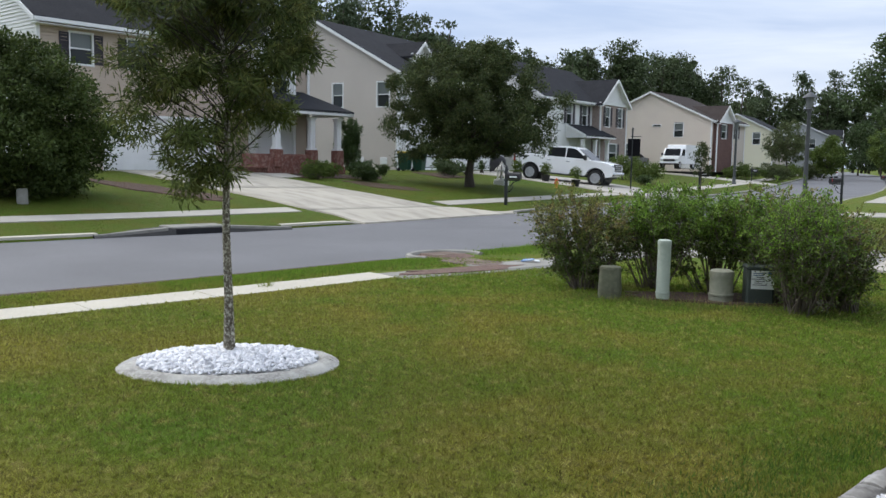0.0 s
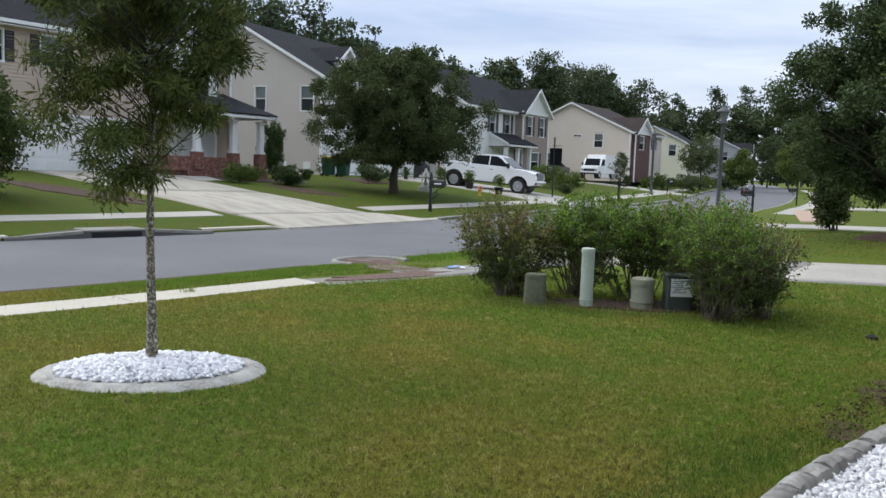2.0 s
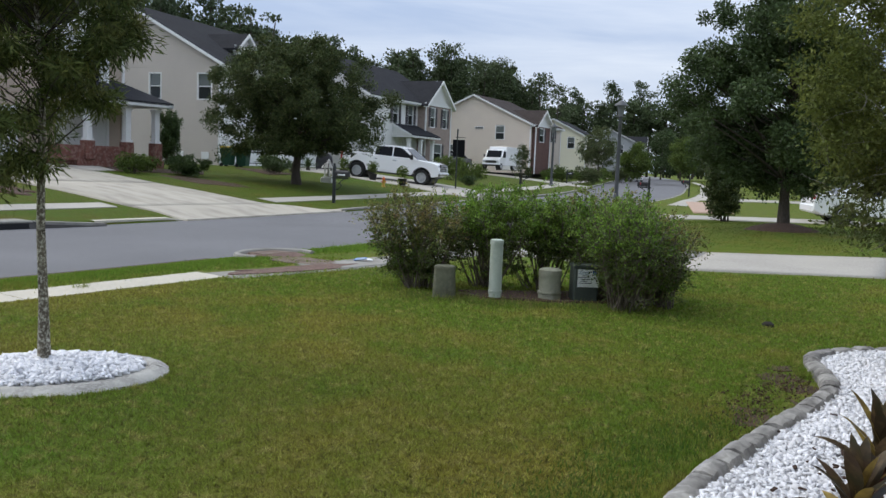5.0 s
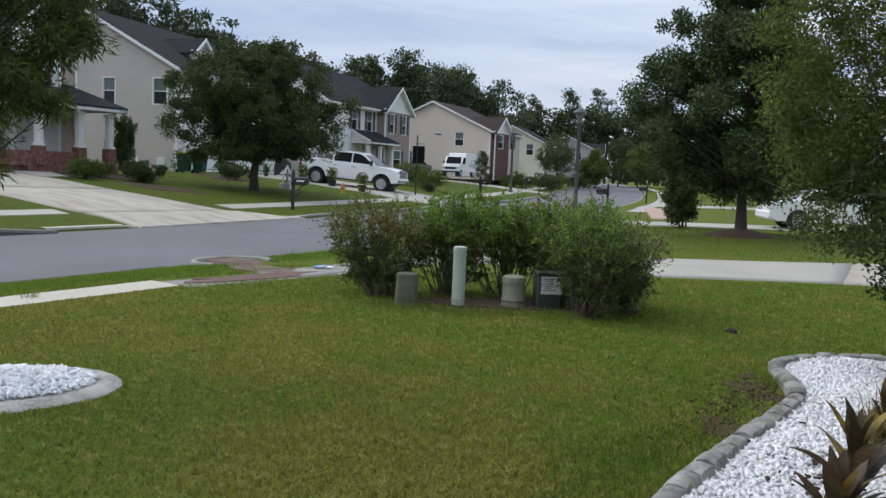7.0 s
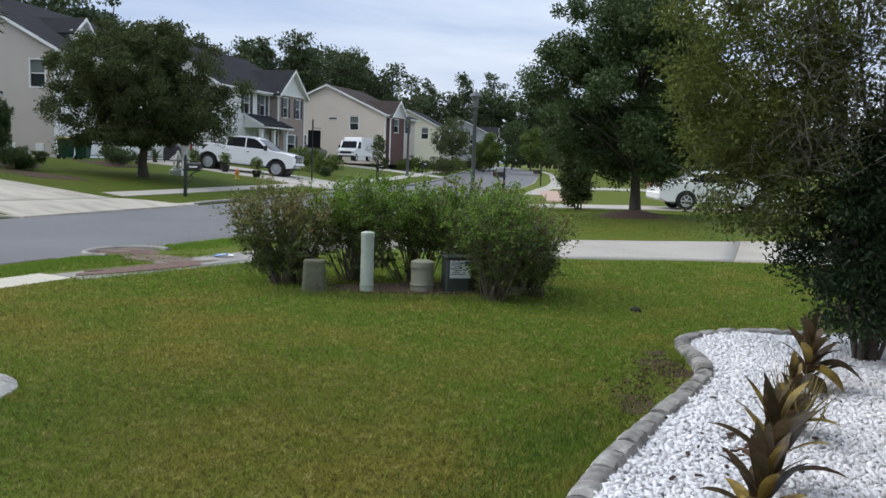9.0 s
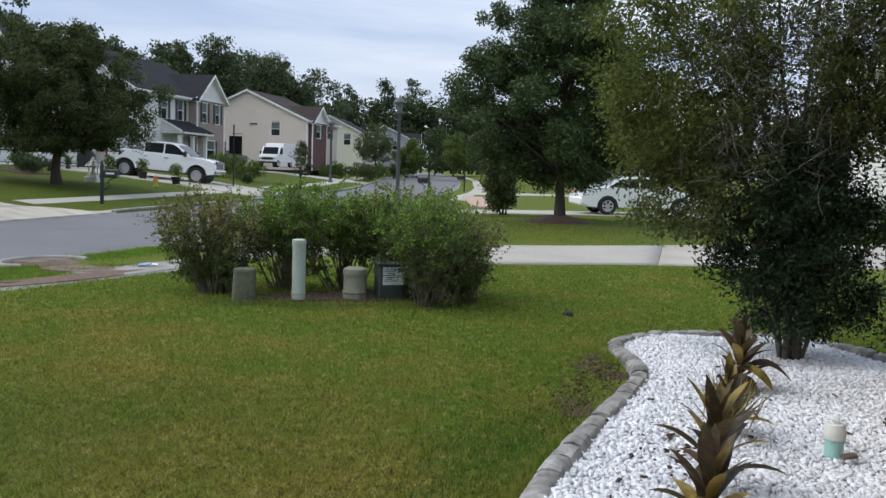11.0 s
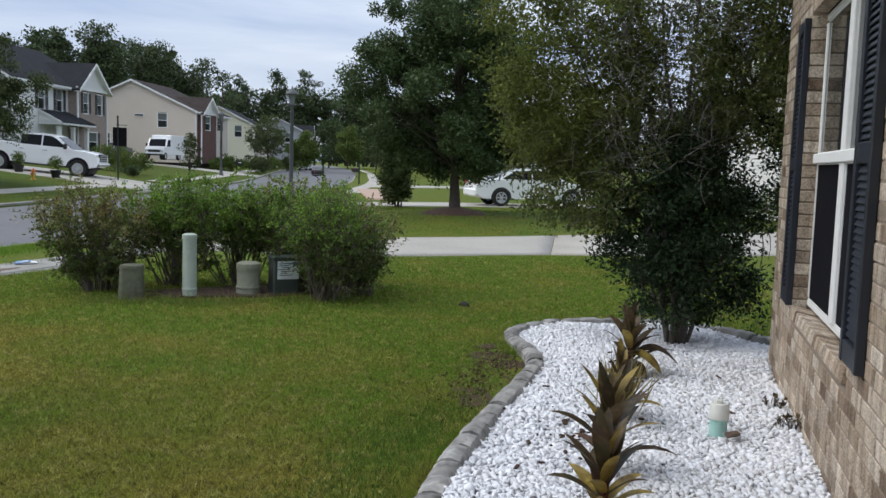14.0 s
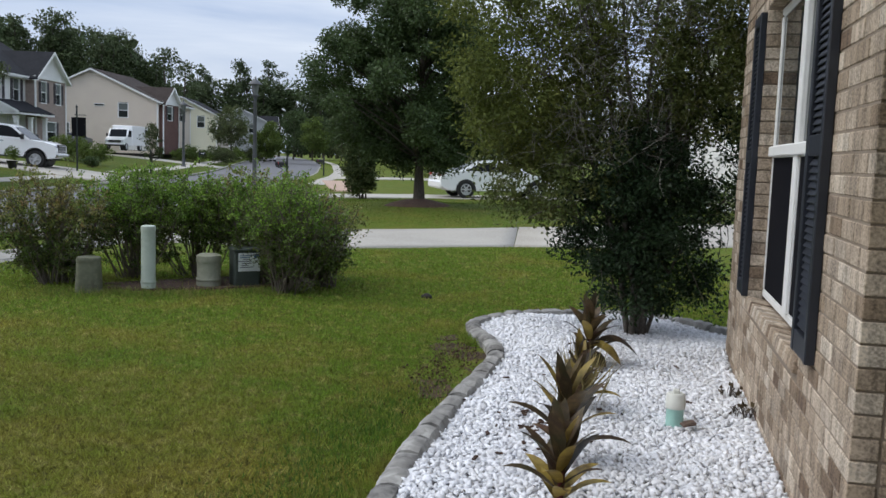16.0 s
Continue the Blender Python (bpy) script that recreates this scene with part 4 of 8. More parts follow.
def porch(h, u0, u1, out, eave, top, roof_mat, columns, brick=None, floor=0.25, gabled=False):
    """A lean-to porch roof on columns, with a raised slab."""
    g = Geo()
    o = out + 0.35
    start = u0 - 0.35 if gabled else u0 + 0.5
    vs = [(o, u0 - 0.35, eave), (o, u1 + 0.35, eave), (0.0, u1 - 0.5, top), (0.0, start, top)]
    vs += [(x, y, z + 0.1) for x, y, z in vs]
    g.add(vs, [(0, 1, 2, 3), (4, 5, 6, 7), (0, 1, 5, 4), (1, 2, 6, 5), (2, 3, 7, 6), (3, 0, 4, 7)])
    for ue, ut in ((u0 - 0.35, start), (u1 + 0.35, u1 - 0.5)):
        if ue == ut:
            continue
        vs = [(o, ue, eave), (0.0, ue, eave), (0.0, ut, top)]
        vs += [(x, y, z + 0.1) for x, y, z in vs]
        g.add(vs, [(0, 1, 2), (3, 4, 5), (0, 1, 4, 3), (1, 2, 5, 4), (2, 0, 3, 5)])
    part("porch_roof", g, roof_mat, h, "dark shingled porch roof")
    if gabled:
        e = u0 - 0.3
        vs = [(o - 0.1, e, eave), (0.0, e, eave), (0.0, e, top - 0.03)]
        vs += [(x, y + 0.1, z) for x, y, z in vs]
        part("end_panel", Geo().add(vs, [(0, 1, 2), (3, 4, 5), (0, 1, 4, 3), (1, 2, 5, 4), (2, 0, 3, 5)]), M_WHITE, h, "pale sided porch end")
        vs = [(o, e - 0.1, eave - 0.05), (0.0, e - 0.1, top - 0.05), (0.0, e - 0.1, top + 0.11), (o, e - 0.1, eave + 0.11)]
        vs += [(x, y + 0.04, z) for x, y, z in vs]
        part("rake_board", Geo().add(vs, [(0, 1, 2, 3), (4, 5, 6, 7), (0, 1, 5, 4), (1, 2, 6, 5), (2, 3, 7, 6), (3, 0, 4, 7)]), M_TRIM, h, "white rake board")
    g = Geo()
    g.box((o - 0.12, (u0 + u1) / 2, eave - 0.03), (0.24, u1 - u0 + 0.7, 0.15))
    g.box((o / 2, u0 - 0.2, eave - 0.03), (o, 0.2, 0.15)).box((o / 2, u1 + 0.2, eave - 0.03), (o, 0.2, 0.15))
    part("porch_beam", g, M_TRIM, h, "white porch beam")
    part("porch_floor", Geo().box((out / 2, (u0 + u1) / 2, floor - 0.4), (out, u1 - u0 + 0.3, 0.8)), brick or M_CONC, h)
    for u in columns:
        c = Geo()
        b = 0.75 if brick else 0.12
        c.rbox((out - 0.1, u, (b + floor + eave - 0.2) / 2), (0.26, 0.26, eave - 0.2 - b - floor), 0.02)
        c.box((out - 0.1, u, eave - 0.26), (0.34, 0.34, 0.12)).box((out - 0.1, u, b + floor + 0.05), (0.34, 0.34, 0.1))
        part("column", c, M_TRIM, h, "white square porch column")
        if brick:
            part("column_base", Geo().rbox((out - 0.1, u, floor + b / 2), (0.42, 0.42, b), 0.02), brick, h, "red brick column base")


h1 = house("two-storey beige-sided house with white garage door and porch", (-32.4, 9.5, 0.95), 8, 11, 12.6, 5.6, 3.2, M_WHITE, M_PINK, M_SHINGLE,
           side_wins=((-3.2, 3.4, 0.9, 1.4),), front_wins=((1.6, 4.0, 0.85, 1.1), (3.9, 4.0, 0.85, 1.1)), shut=M_SHUT_FAR, front_doors=((4.9, -0.02, 4.9, 2.15),))
front_gable(h1, 9.2, 11.35, 0.5, 5.6, 1.2, M_WHITE, M_SHINGLE, wins=((10.6, 3.5, 0.8, 1.3),), z0=-0.3)
porch(h1, 8.6, 12.75, 2.3, 2.65, 3.6, M_SHINGLE, (9.0, 10.95, 12.5), M_REDBRICK)
part("brick_skirt", Geo().rbox((2.15, 9.3, 0.5), (0.24, 4.0, 0.6), 0.02), M_REDBRICK, h1, "low red brick porch wall")

h2 = house("two-storey taupe-sided house with a tall side gable", (-39.1, 31.3, 1.17), 18, 12.3, 13.5, 5.6, 3.25, M_TAUPE, M_WHITE, M_SHINGLE,
           side_wins=((-4.35, 3.55, 0.75, 1.4), (-1.0, 3.55, 0.85, 1.4), (-3.3, 0.62, 0.9, 1.4)), front_wins=((3, 3.6, 0.9, 1.4), (7, 3.6, 0.9, 1.4)), shut=M_SHUT_FAR,
           front_doors=((3.4, 0.0, 4.9, 2.15), (9.4, 0.0, 1.1, 2.1)))
front_gable(h2, 3.7, 5.5, -1.36, 7.0, 0.75, M_WHITE, M_SHINGLE, z0=6.0, back=4.6)
for u in (-2.6, -0.9):
    part("crawl_vent", Geo().rbox((u, -0.05, 0.35), (0.5, 0.06, 0.42), 0.02).box((u, -0.085, 0.35), (0.36, 0.01, 0.28)), M_TRIM, h2, "white foundation vent")
h3 = house("two-storey white and tan brick house with a front gable", (-41.53, 46.44, 1.15), 12, 9.6, 12.9, 5.3, 2.9, M_WHITE, M_WHITE, M_SHINGLE,
           side_wins=((-3, 3.5, 0.8, 1.4),), front_wins=((4.2, 3.4, 0.85, 1.5), (6.7, 3.4, 0.85, 1.5)), shut=M_SHUT_FAR, front_doors=((5.0, 0.2, 1.0, 2.1),))
front_gable(h3, 8.0, 12.8, 0.7, 5.2, 1.9, M_TANBRICK_FAR, M_SHINGLE, wins=((9.3, 3.4, 0.8, 1.5), (11.6, 3.4, 0.8, 1.5), (10.4, 0.6, 1.5, 1.4)), shut=M_SHUT_FAR)
porch(h3, 4.1, 8.55, 1.35, 2.45, 3.3, M_SHINGLE, (4.2, 6.2, 8.3), gabled=True)
h4 = house("two-storey cream-sided house with a brick front", (-44.95, 74.6, 1.25), 11, 12.6, 9.5, 4.7, 2.8, M_CREAM, M_CREAM, M_SHINGLE_B,
           side_wins=((-3.3, 3.1, 0.9, 1.3), (-9.0, 1.2, 0.9, 1.2)), front_wins=((7, 3.1, 0.9, 1.3),), side_doors=((-2.2, 0.0, 2.7, 2.1),), shut=M_SHUT_FAR)
part("louvre", Geo().box((-5.6, -0.05, 4.2), (1.0, 0.04, 0.26)), M_TRIM, h4, "white louvre frame")
part("louvre_slats", Geo().box((-5.6, -0.075, 4.2), (0.85, 0.02, 0.14)), M_DARK, h4, "dark louvre slats")
for k in range(4):
    part("door_window", Geo().box((-3.15 + k * 0.63, 0.04, 1.8), (0.5, 0.03, 0.3)), M_GLASS, h4, "dark garage door light")
front_gable(h4, 0.45, 4.8, 0.4, 4.6, 1.5, M_BROWNBRICK, M_SHINGLE_B, wins=((2.3, 3.0, 1.3, 1.3),), shut=M_SHUT_FAR)
h5 = house("pale yellow sided house with grey roof", (-54.1, 103.9, 1.4), 18, 9.0, 11.0, 4.6, 2.2, M_YELLOW, M_YELLOW, M_SHINGLE,
           side_wins=((-2, 3.0, 0.9, 1.4),), front_wins=((3, 3.0, 0.9, 1.4),), shut=M_SHUT_FAR)
front_gable(h5, 0.5, 4.6, 1.6, 2.7, 1.3, M_TAUPE, M_SHINGLE, wins=((2.3, 0.8, 1.3, 1.3),))
h6 = house("distant grey-sided house with grey roof", (-61.0, 136.0, 1.6), 25, 10, 12, 4.6, 2.4, M_GREY, M_GREY, M_SHINGLE, side_wins=((-3, 3.0, 0.9, 1.4),), front_wins=((4, 3.0, 0.9, 1.4),))
front_gable(h6, 6.2, 11, 1.2, 4.5, 1.6, M_WHITE, M_SHINGLE, wins=((8.6, 3.0, 1.0, 1.4),))

# ---- trees and shrubs ----
def limb_tubes(geo, base, tip, r0, r1, rng, n=5, bend=0.12, sides=6):
    base, tip = np.array(base, float), np.array(tip, float)
    ln = np.linalg.norm(tip - base)
    mid = rng.normal(size=3) * bend * ln
    mid[2] = abs(mid[2]) * 0.5
    pts = [base + (tip - base) * t + mid * math.sin(math.pi * t) for t in np.linspace(0, 1, n)]
    geo.tube([tuple(p) for p in pts], [r0 + (r1 - r0) * t for t in np.linspace(0, 1, n)], sides)
    return pts


def crown_clumps(rng, n, c, r, prof, inner=0.35, sprays=0, spray=0.25):
    """Places of leaf clumps in a crown: prof(h) is the spread at height h from 0 to 1."""
    h = rng.uniform(0, 1, n * 3)
    keep = rng.uniform(0, 1, n * 3) < np.array([prof(v) for v in h]) ** 1.3
    h = h[keep][:n]
    a = rng.uniform(0, 2 * math.pi, len(h))
    q = np.sqrt(rng.uniform(inner ** 2, 1, len(h))) * np.array([prof(v) for v in h])
    q *= 1 + 0.16 * np.sin(a * 3 + h * 9) + 0.08 * rng.normal(size=len(h))
    out = np.stack([c[0] + r[0] * q * np.cos(a), c[1] + r[1] * q * np.sin(a), c[2] + r[2] * h], 1)
    if sprays:
        # gather the clumps into leafy sprays with gaps between them
        hub = out[:sprays]
        k = rng.integers(0, len(hub), len(out))
        k[:sprays] = np.arange(sprays)
        v = unit(rng.normal(size=(len(out), 3))) * rng.uniform(0, 1, (len(out), 1)) ** 0.45
        big = rng.uniform(0.55, 1.3, len(hub))[k][:, None]
        out = hub[k] + v * big * spray * np.array([r[0], r[1], 0.5 * (r[0] + r[1]) * 0.5])
        out[:, 2] += 0.12 * spray * r[0] * rng.normal(size=len(out))
    return out


def tree(name, label, category, at, trunk_h, trunk_r, crown, n_clumps, per, clump_r, leaf, material, bark, seed, limbs=24, prof=None, stems=1,
         lean=(0, 0), droop=0.2, spread=0.9, inner=0.35, flat=0.75, sprays=0, spray=0.25, shift=(0, 0)):
    """crown: its base height, spread in x and y, and height, all past the foot at at."""
    rng = np.random.default_rng(seed)
    t = empty(name, Matrix.Translation(at), label, category)
    prof = prof or (lambda h: max(0.05, math.sin(math.pi * (0.12 + 0.88 * h) ** 0.8)) ** 0.6)
    base, rx, ry, hh = crown
    cl = crown_clumps(rng, n_clumps, (lean[0] + shift[0], lean[1] + shift[1], base), (rx, ry, hh), prof, inner, sprays, spray)
    g = Geo()
    top = base + hh * 0.8
    axis = []
    for s in range(stems):
        foot = np.array([0.0, 0.0, -0.05]) + (0 if stems == 1 else 1) * np.r_[rng.normal(size=2) * trunk_r * 1.6, 0]
        head = np.array([lean[0], lean[1], top]) + (0 if stems == 1 else 1) * np.r_[rng.normal(size=2) * np.array([rx, ry]) * 0.45, -rng.uniform(0, 0.3) * hh]
        pts = [foot + (head - foot) * k + np.r_[rng.normal(size=2) * 0.03 * trunk_r * 8 * (0 < k < 1), 0] for k in np.linspace(0, 1, 9)]
        rad = [trunk_r * (1.35 if k == 0 else 1) * (1 - 0.88 * k) / (stems ** 0.4) for k in np.linspace(0, 1, 9)]
        g.tube([tuple(p) for p in pts], rad, 10)
        axis.append((pts, rad))
    part("trunk", g, bark, t, "", True)
    g = Geo()
    for i in range(min(limbs, len(cl))):
        pts, rad = axis[i % stems]
        tip = cl[i]
        zs = np.array([p[2] for p in pts])
        want = float(np.clip(tip[2] - 0.6 * np.hypot(tip[0], tip[1]) - rng.uniform(0.02, 0.25), max(trunk_h, zs[1]), zs[7]))
        foot = np.array([np.interp(want, zs, [p[c] for p in pts]) for c in range(3)])
        r0 = float(np.interp(want, zs, rad))
        limb_tubes(g, foot, tip, r0 * 0.28, r0 * 0.05 + 0.0015, rng, 6, 0.1)
    tagged(part("branching", g, M_LIMB, t, "dark branches inside the crown", True), kind="stuff")
    n = len(cl) * per
    idx = np.repeat(np.arange(len(cl)), per)
    v = unit(rng.normal(size=(n, 3))) * (rng.uniform(0, 1, (n, 1)) ** 0.5)
    size = clump_r * rng.uniform(0.6, 1.35, len(cl))[idx][:, None]
    p = cl[idx] + v * size * np.array([1, 1, flat])
    me = leaf_mesh("crown", p, v, leaf[0], leaf[1], material, rng, droop, spread)
    ob = new("crown", me)
    ob.parent = t
    return t


def shrub(name, label, at, rx, ry, hh, n, leaf, material, seed, base=0.0, stems=10, group="", flat_top=0.0, second=None, twig=M_TWIG, category="shrub", dens=1.0):
    """A leafy shrub of stems that fan out from its foot."""
    rng = np.random.default_rng(seed)
    t = empty(name, Matrix.Translation(at), label, category, group)
    g = Geo()
    clumps = []
    for s in range(stems):
        a = rng.uniform(0, 2 * math.pi)
        q = math.sqrt(rng.uniform(0, 1))
        tip = np.array([rx * q * math.cos(a), ry * q * math.sin(a), hh * (1 - 0.3 * q ** 2) * rng.uniform(0.8, 1.03)])
        foot = np.array([0.28 * tip[0], 0.28 * tip[1], -0.04]) + np.r_[rng.normal(size=2) * 0.04, 0]
        pts = limb_tubes(g, foot, tip, 0.013 * (hh / 1.2) ** 0.5, 0.003, rng, 6, 0.08, 5)
        for k in range(2, 6):
            for _ in range(2):
                side = pts[k] + rng.normal(size=3) * np.array([rx, ry, hh * 0.5]) * 0.22
                side[2] = min(max(side[2], base + 0.05), hh * 1.02)
                limb_tubes(g, pts[k - 1], side, 0.005, 0.002, rng, 4, 0.1, 4)
                clumps.append(side)
        clumps += [pts[k] for k in (3, 4, 5)]
    part("branching", g, twig, t, "thin grey-brown stems")
    cl = np.array([c for c in clumps if c[2] > base])
    for nm, m, share in (("leaves", material, 1.0),) + ((("top_leaves", second, 0.8),) if second else ()):
        k = int(n * share * dens)
        c = cl[rng.integers(0, len(cl), k)]
        if nm == "top_leaves":
            hi = cl[cl[:, 2] > np.quantile(cl[:, 2], 0.62)]
            c = hi[rng.integers(0, len(hi), k)]
        v = unit(rng.normal(size=(k, 3))) * rng.uniform(0, 1, (k, 1)) ** 0.6
        p = c + v * np.array([rx, ry, hh * 0.7]) * 0.17
        p[:, 2] = np.maximum(p[:, 2], base + 0.03)
        ob = new(nm, leaf_mesh(nm, p, v + np.array([0, 0, 0.5]), leaf[0], leaf[1], m, rng, 0, 0.7))
        ob.parent = t
    return t


def gz(x, y):
    return float(ground_z(x, y))


# young willow oak in the ringed bed
tree("willow_oak_tree", "young willow oak with narrow leaves and a lichen-spotted trunk", "tree", (-4.90, 2.59, 0.06), 1.45, 0.037, (1.25, 0.97, 0.97, 3.3), 430, 120, 0.13,
     (0.075, 0.0125), M_LF_WILLOW, M_BARK_L, 3, 100, lambda h: float(np.interp(h, [0, 0.06, 0.17, 0.33, 0.55, 1.0], [0.12, 0.26, 0.58, 0.85, 1.0, 0.15])), droop=0.35, spread=0.6, lean=(-0.02, -0.03), inner=0.1, sprays=130, spray=0.19, shift=(-0.05, -0.1))
# live oak across the street
tree("live_oak_tree", "dark spreading live oak on the lawn across the street", "tree", (-26.1, 25.0, gz(-26.1, 25.0) - 0.05), 1.3, 0.19, (1.45, 3.35, 3.35, 4.55), 760, 180, 0.34, (0.105, 0.052), M_LF_LIVE, M_BARK, 5, 70,
     prof=lambda h: float(np.interp(h, [0, 0.1, 0.35, 0.6, 0.82, 1.0], [0.8, 1.0, 1.0, 0.95, 0.78, 0.42])), sprays=420, spray=0.15, inner=0.15, shift=(0.06, 0.06))
tree("shade_tree", "dense dark green tree on the verge across the street", "tree", (-23.15, 6.1, gz(-23.15, 6.1) - 0.05), 0.5, 0.12, (0.15, 2.4, 2.4, 3.95), 500, 150, 0.42, (0.105, 0.054), M_LF_VERGE, M_BARK, 6, 40, stems=3, inner=0.25,
     prof=lambda h: max(0.1, math.sin(math.pi * (0.2 + 0.72 * h))))
# dark tree in the neighbour's lawn
tree("shade_tree", "tall dark broadleaf tree in a round mulch mound", "tree", (-5.1, 21.1, gz(-5.1, 21.1) - 0.03), 1.2, 0.125, (1.15, 2.4, 2.4, 7.4), 680, 205, 0.34, (0.088, 0.046), M_LF_DARK, M_BARK, 17, 110,
     prof=lambda h: float(np.interp(h, [0, 0.09, 0.3, 0.46, 0.6, 1.0], [0.8, 1.0, 1.0, 0.8, 0.55, 0.1])), sprays=190, spray=0.24, inner=0.05)

# ---- large shrub at the end of the stone bed ----
big = empty("large_shrub", Matrix.Translation((0.46, 7.5, 0.06)), "tall many-stemmed evergreen shrub with grey twigs, in the stone bed", "shrub")
rng = np.random.default_rng(21)
SHRUB_STEMS = [((-0.06, 0.01), (-1.25, 0.0, 2.9)), ((-0.03, -0.04), (-0.75, -0.25, 3.3)), ((0.00, 0.03), (-0.35, 0.1, 3.5)), ((0.02, -0.02), (0.0, -0.15, 3.4)),
               ((0.06, 0.03), (0.35, 0.1, 3.4)), ((0.07, -0.01), (0.8, -0.05, 3.0)), ((0.02, 0.05), (0.55, 0.35, 2.6)), ((0.08, 0.00), (0.98, -0.1, 1.55)), ((-0.08, -0.02), (-0.7, -0.2, 1.1))]
shoots = []
for foot, tip in SHRUB_STEMS:
    g = Geo()
    low, end, wide = np.array([*foot, -0.06]), np.array(tip), 0.03 if tip[2] > 2 else 0.02
    pts = [low + (end - low) * np.array([t ** 1.7, t ** 1.7, t]) + np.r_[rng.normal(size=2) * 0.02 * (0 < t < 1), 0] for t in np.linspace(0, 1, 9)]
    g.tube([tuple(p) for p in pts], [wide + (0.006 - wide) * t for t in np.linspace(0, 1, 9)], 8)
    part("stem", g, M_TWIG, big, "grey-brown stem", True)
    for k in range(3, 9):
        for _ in range(4):
            d = unit(rng.normal(size=3) + np.array([0.25 * tip[0], 0, 0.35]))
            shoots.append((pts[k], pts[k] + d * rng.uniform(0.25, 0.6)))
g = Geo()
for a, b in shoots:
    limb_tubes(g, a, b, 0.007, 0.002, rng, 5, 0.07, 5)
tagged(part("side_branching", g, M_TWIG, big, "thin grey side branches", True), kind="stuff")
# masses of leaves on the shoots: dense below, thin in the middle; shade is in the dark low colour, sun in the
# yellow-green one
for seed, n, c, r, m, nm, per, cr in ((34, 10, (0.55, -0.05, 0.12), (0.22, 0.2, 0.4), M_LF_SHRUB_SHADE, "low_branch", 60, 0.12), (31, 285, (-0.02, 0.02, 0.22), (0.62, 0.58, 1.58), M_LF_SHRUB_SHADE, "lower_leaves", 90, 0.15),
                                      (32, 270, (-1.0, -0.05, 1.5), (0.76, 0.7, 2.3), M_LF_SHRUB_SUN, "bright_leaves", 105, 0.16), (38, 70, (-0.85, -0.1, 0.95), (0.6, 0.5, 0.9), M_LF_SHRUB, "hanging_leaves", 75, 0.14),
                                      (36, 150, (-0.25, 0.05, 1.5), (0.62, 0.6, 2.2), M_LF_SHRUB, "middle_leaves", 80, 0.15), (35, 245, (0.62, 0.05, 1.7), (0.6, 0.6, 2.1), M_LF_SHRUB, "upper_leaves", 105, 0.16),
                                      (37, 60, (0.72, 0.0, 1.0), (0.45, 0.4, 1.1), M_LF_SHRUB_SHADE, "side_leaves", 80, 0.14)):
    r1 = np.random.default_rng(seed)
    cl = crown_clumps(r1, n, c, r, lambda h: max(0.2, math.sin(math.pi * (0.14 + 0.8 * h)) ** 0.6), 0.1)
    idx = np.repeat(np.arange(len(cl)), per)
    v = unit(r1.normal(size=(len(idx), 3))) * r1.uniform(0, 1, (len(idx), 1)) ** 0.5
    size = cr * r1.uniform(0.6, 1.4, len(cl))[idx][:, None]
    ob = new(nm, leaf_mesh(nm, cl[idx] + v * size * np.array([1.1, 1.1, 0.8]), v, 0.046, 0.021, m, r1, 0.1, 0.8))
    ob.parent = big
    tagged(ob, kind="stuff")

g = Geo()
rng = np.random.default_rng(33)
for k in range(800):
    p = np.array([rng.normal(-0.35, 0.4), rng.normal(-0.2, 0.3), rng.uniform(1.45, 3.3)])
    d = unit(rng.normal(size=3) + np.array([-0.2, 0, 0.5]))
    q = p + d * rng.uniform(0.15, 0.38)
    limb_tubes(g, p, q, 0.0023, 0.0011, rng, 5, 0.12, 3)
    if k % 2:
        limb_tubes(g, p + (q - p) * 0.5, p + (q - p) * 0.5 + unit(rng.normal(size=3)) * 0.12, 0.0017, 0.001, rng, 3, 0.06, 3)
tagged(part("twig_tangle", g, mat("bare_twigs", (0.2, 0.185, 0.165), (0.13, 0.12, 0.108), rough=0.9, scale=8), big, "bare pale grey twigs"), kind="stuff")

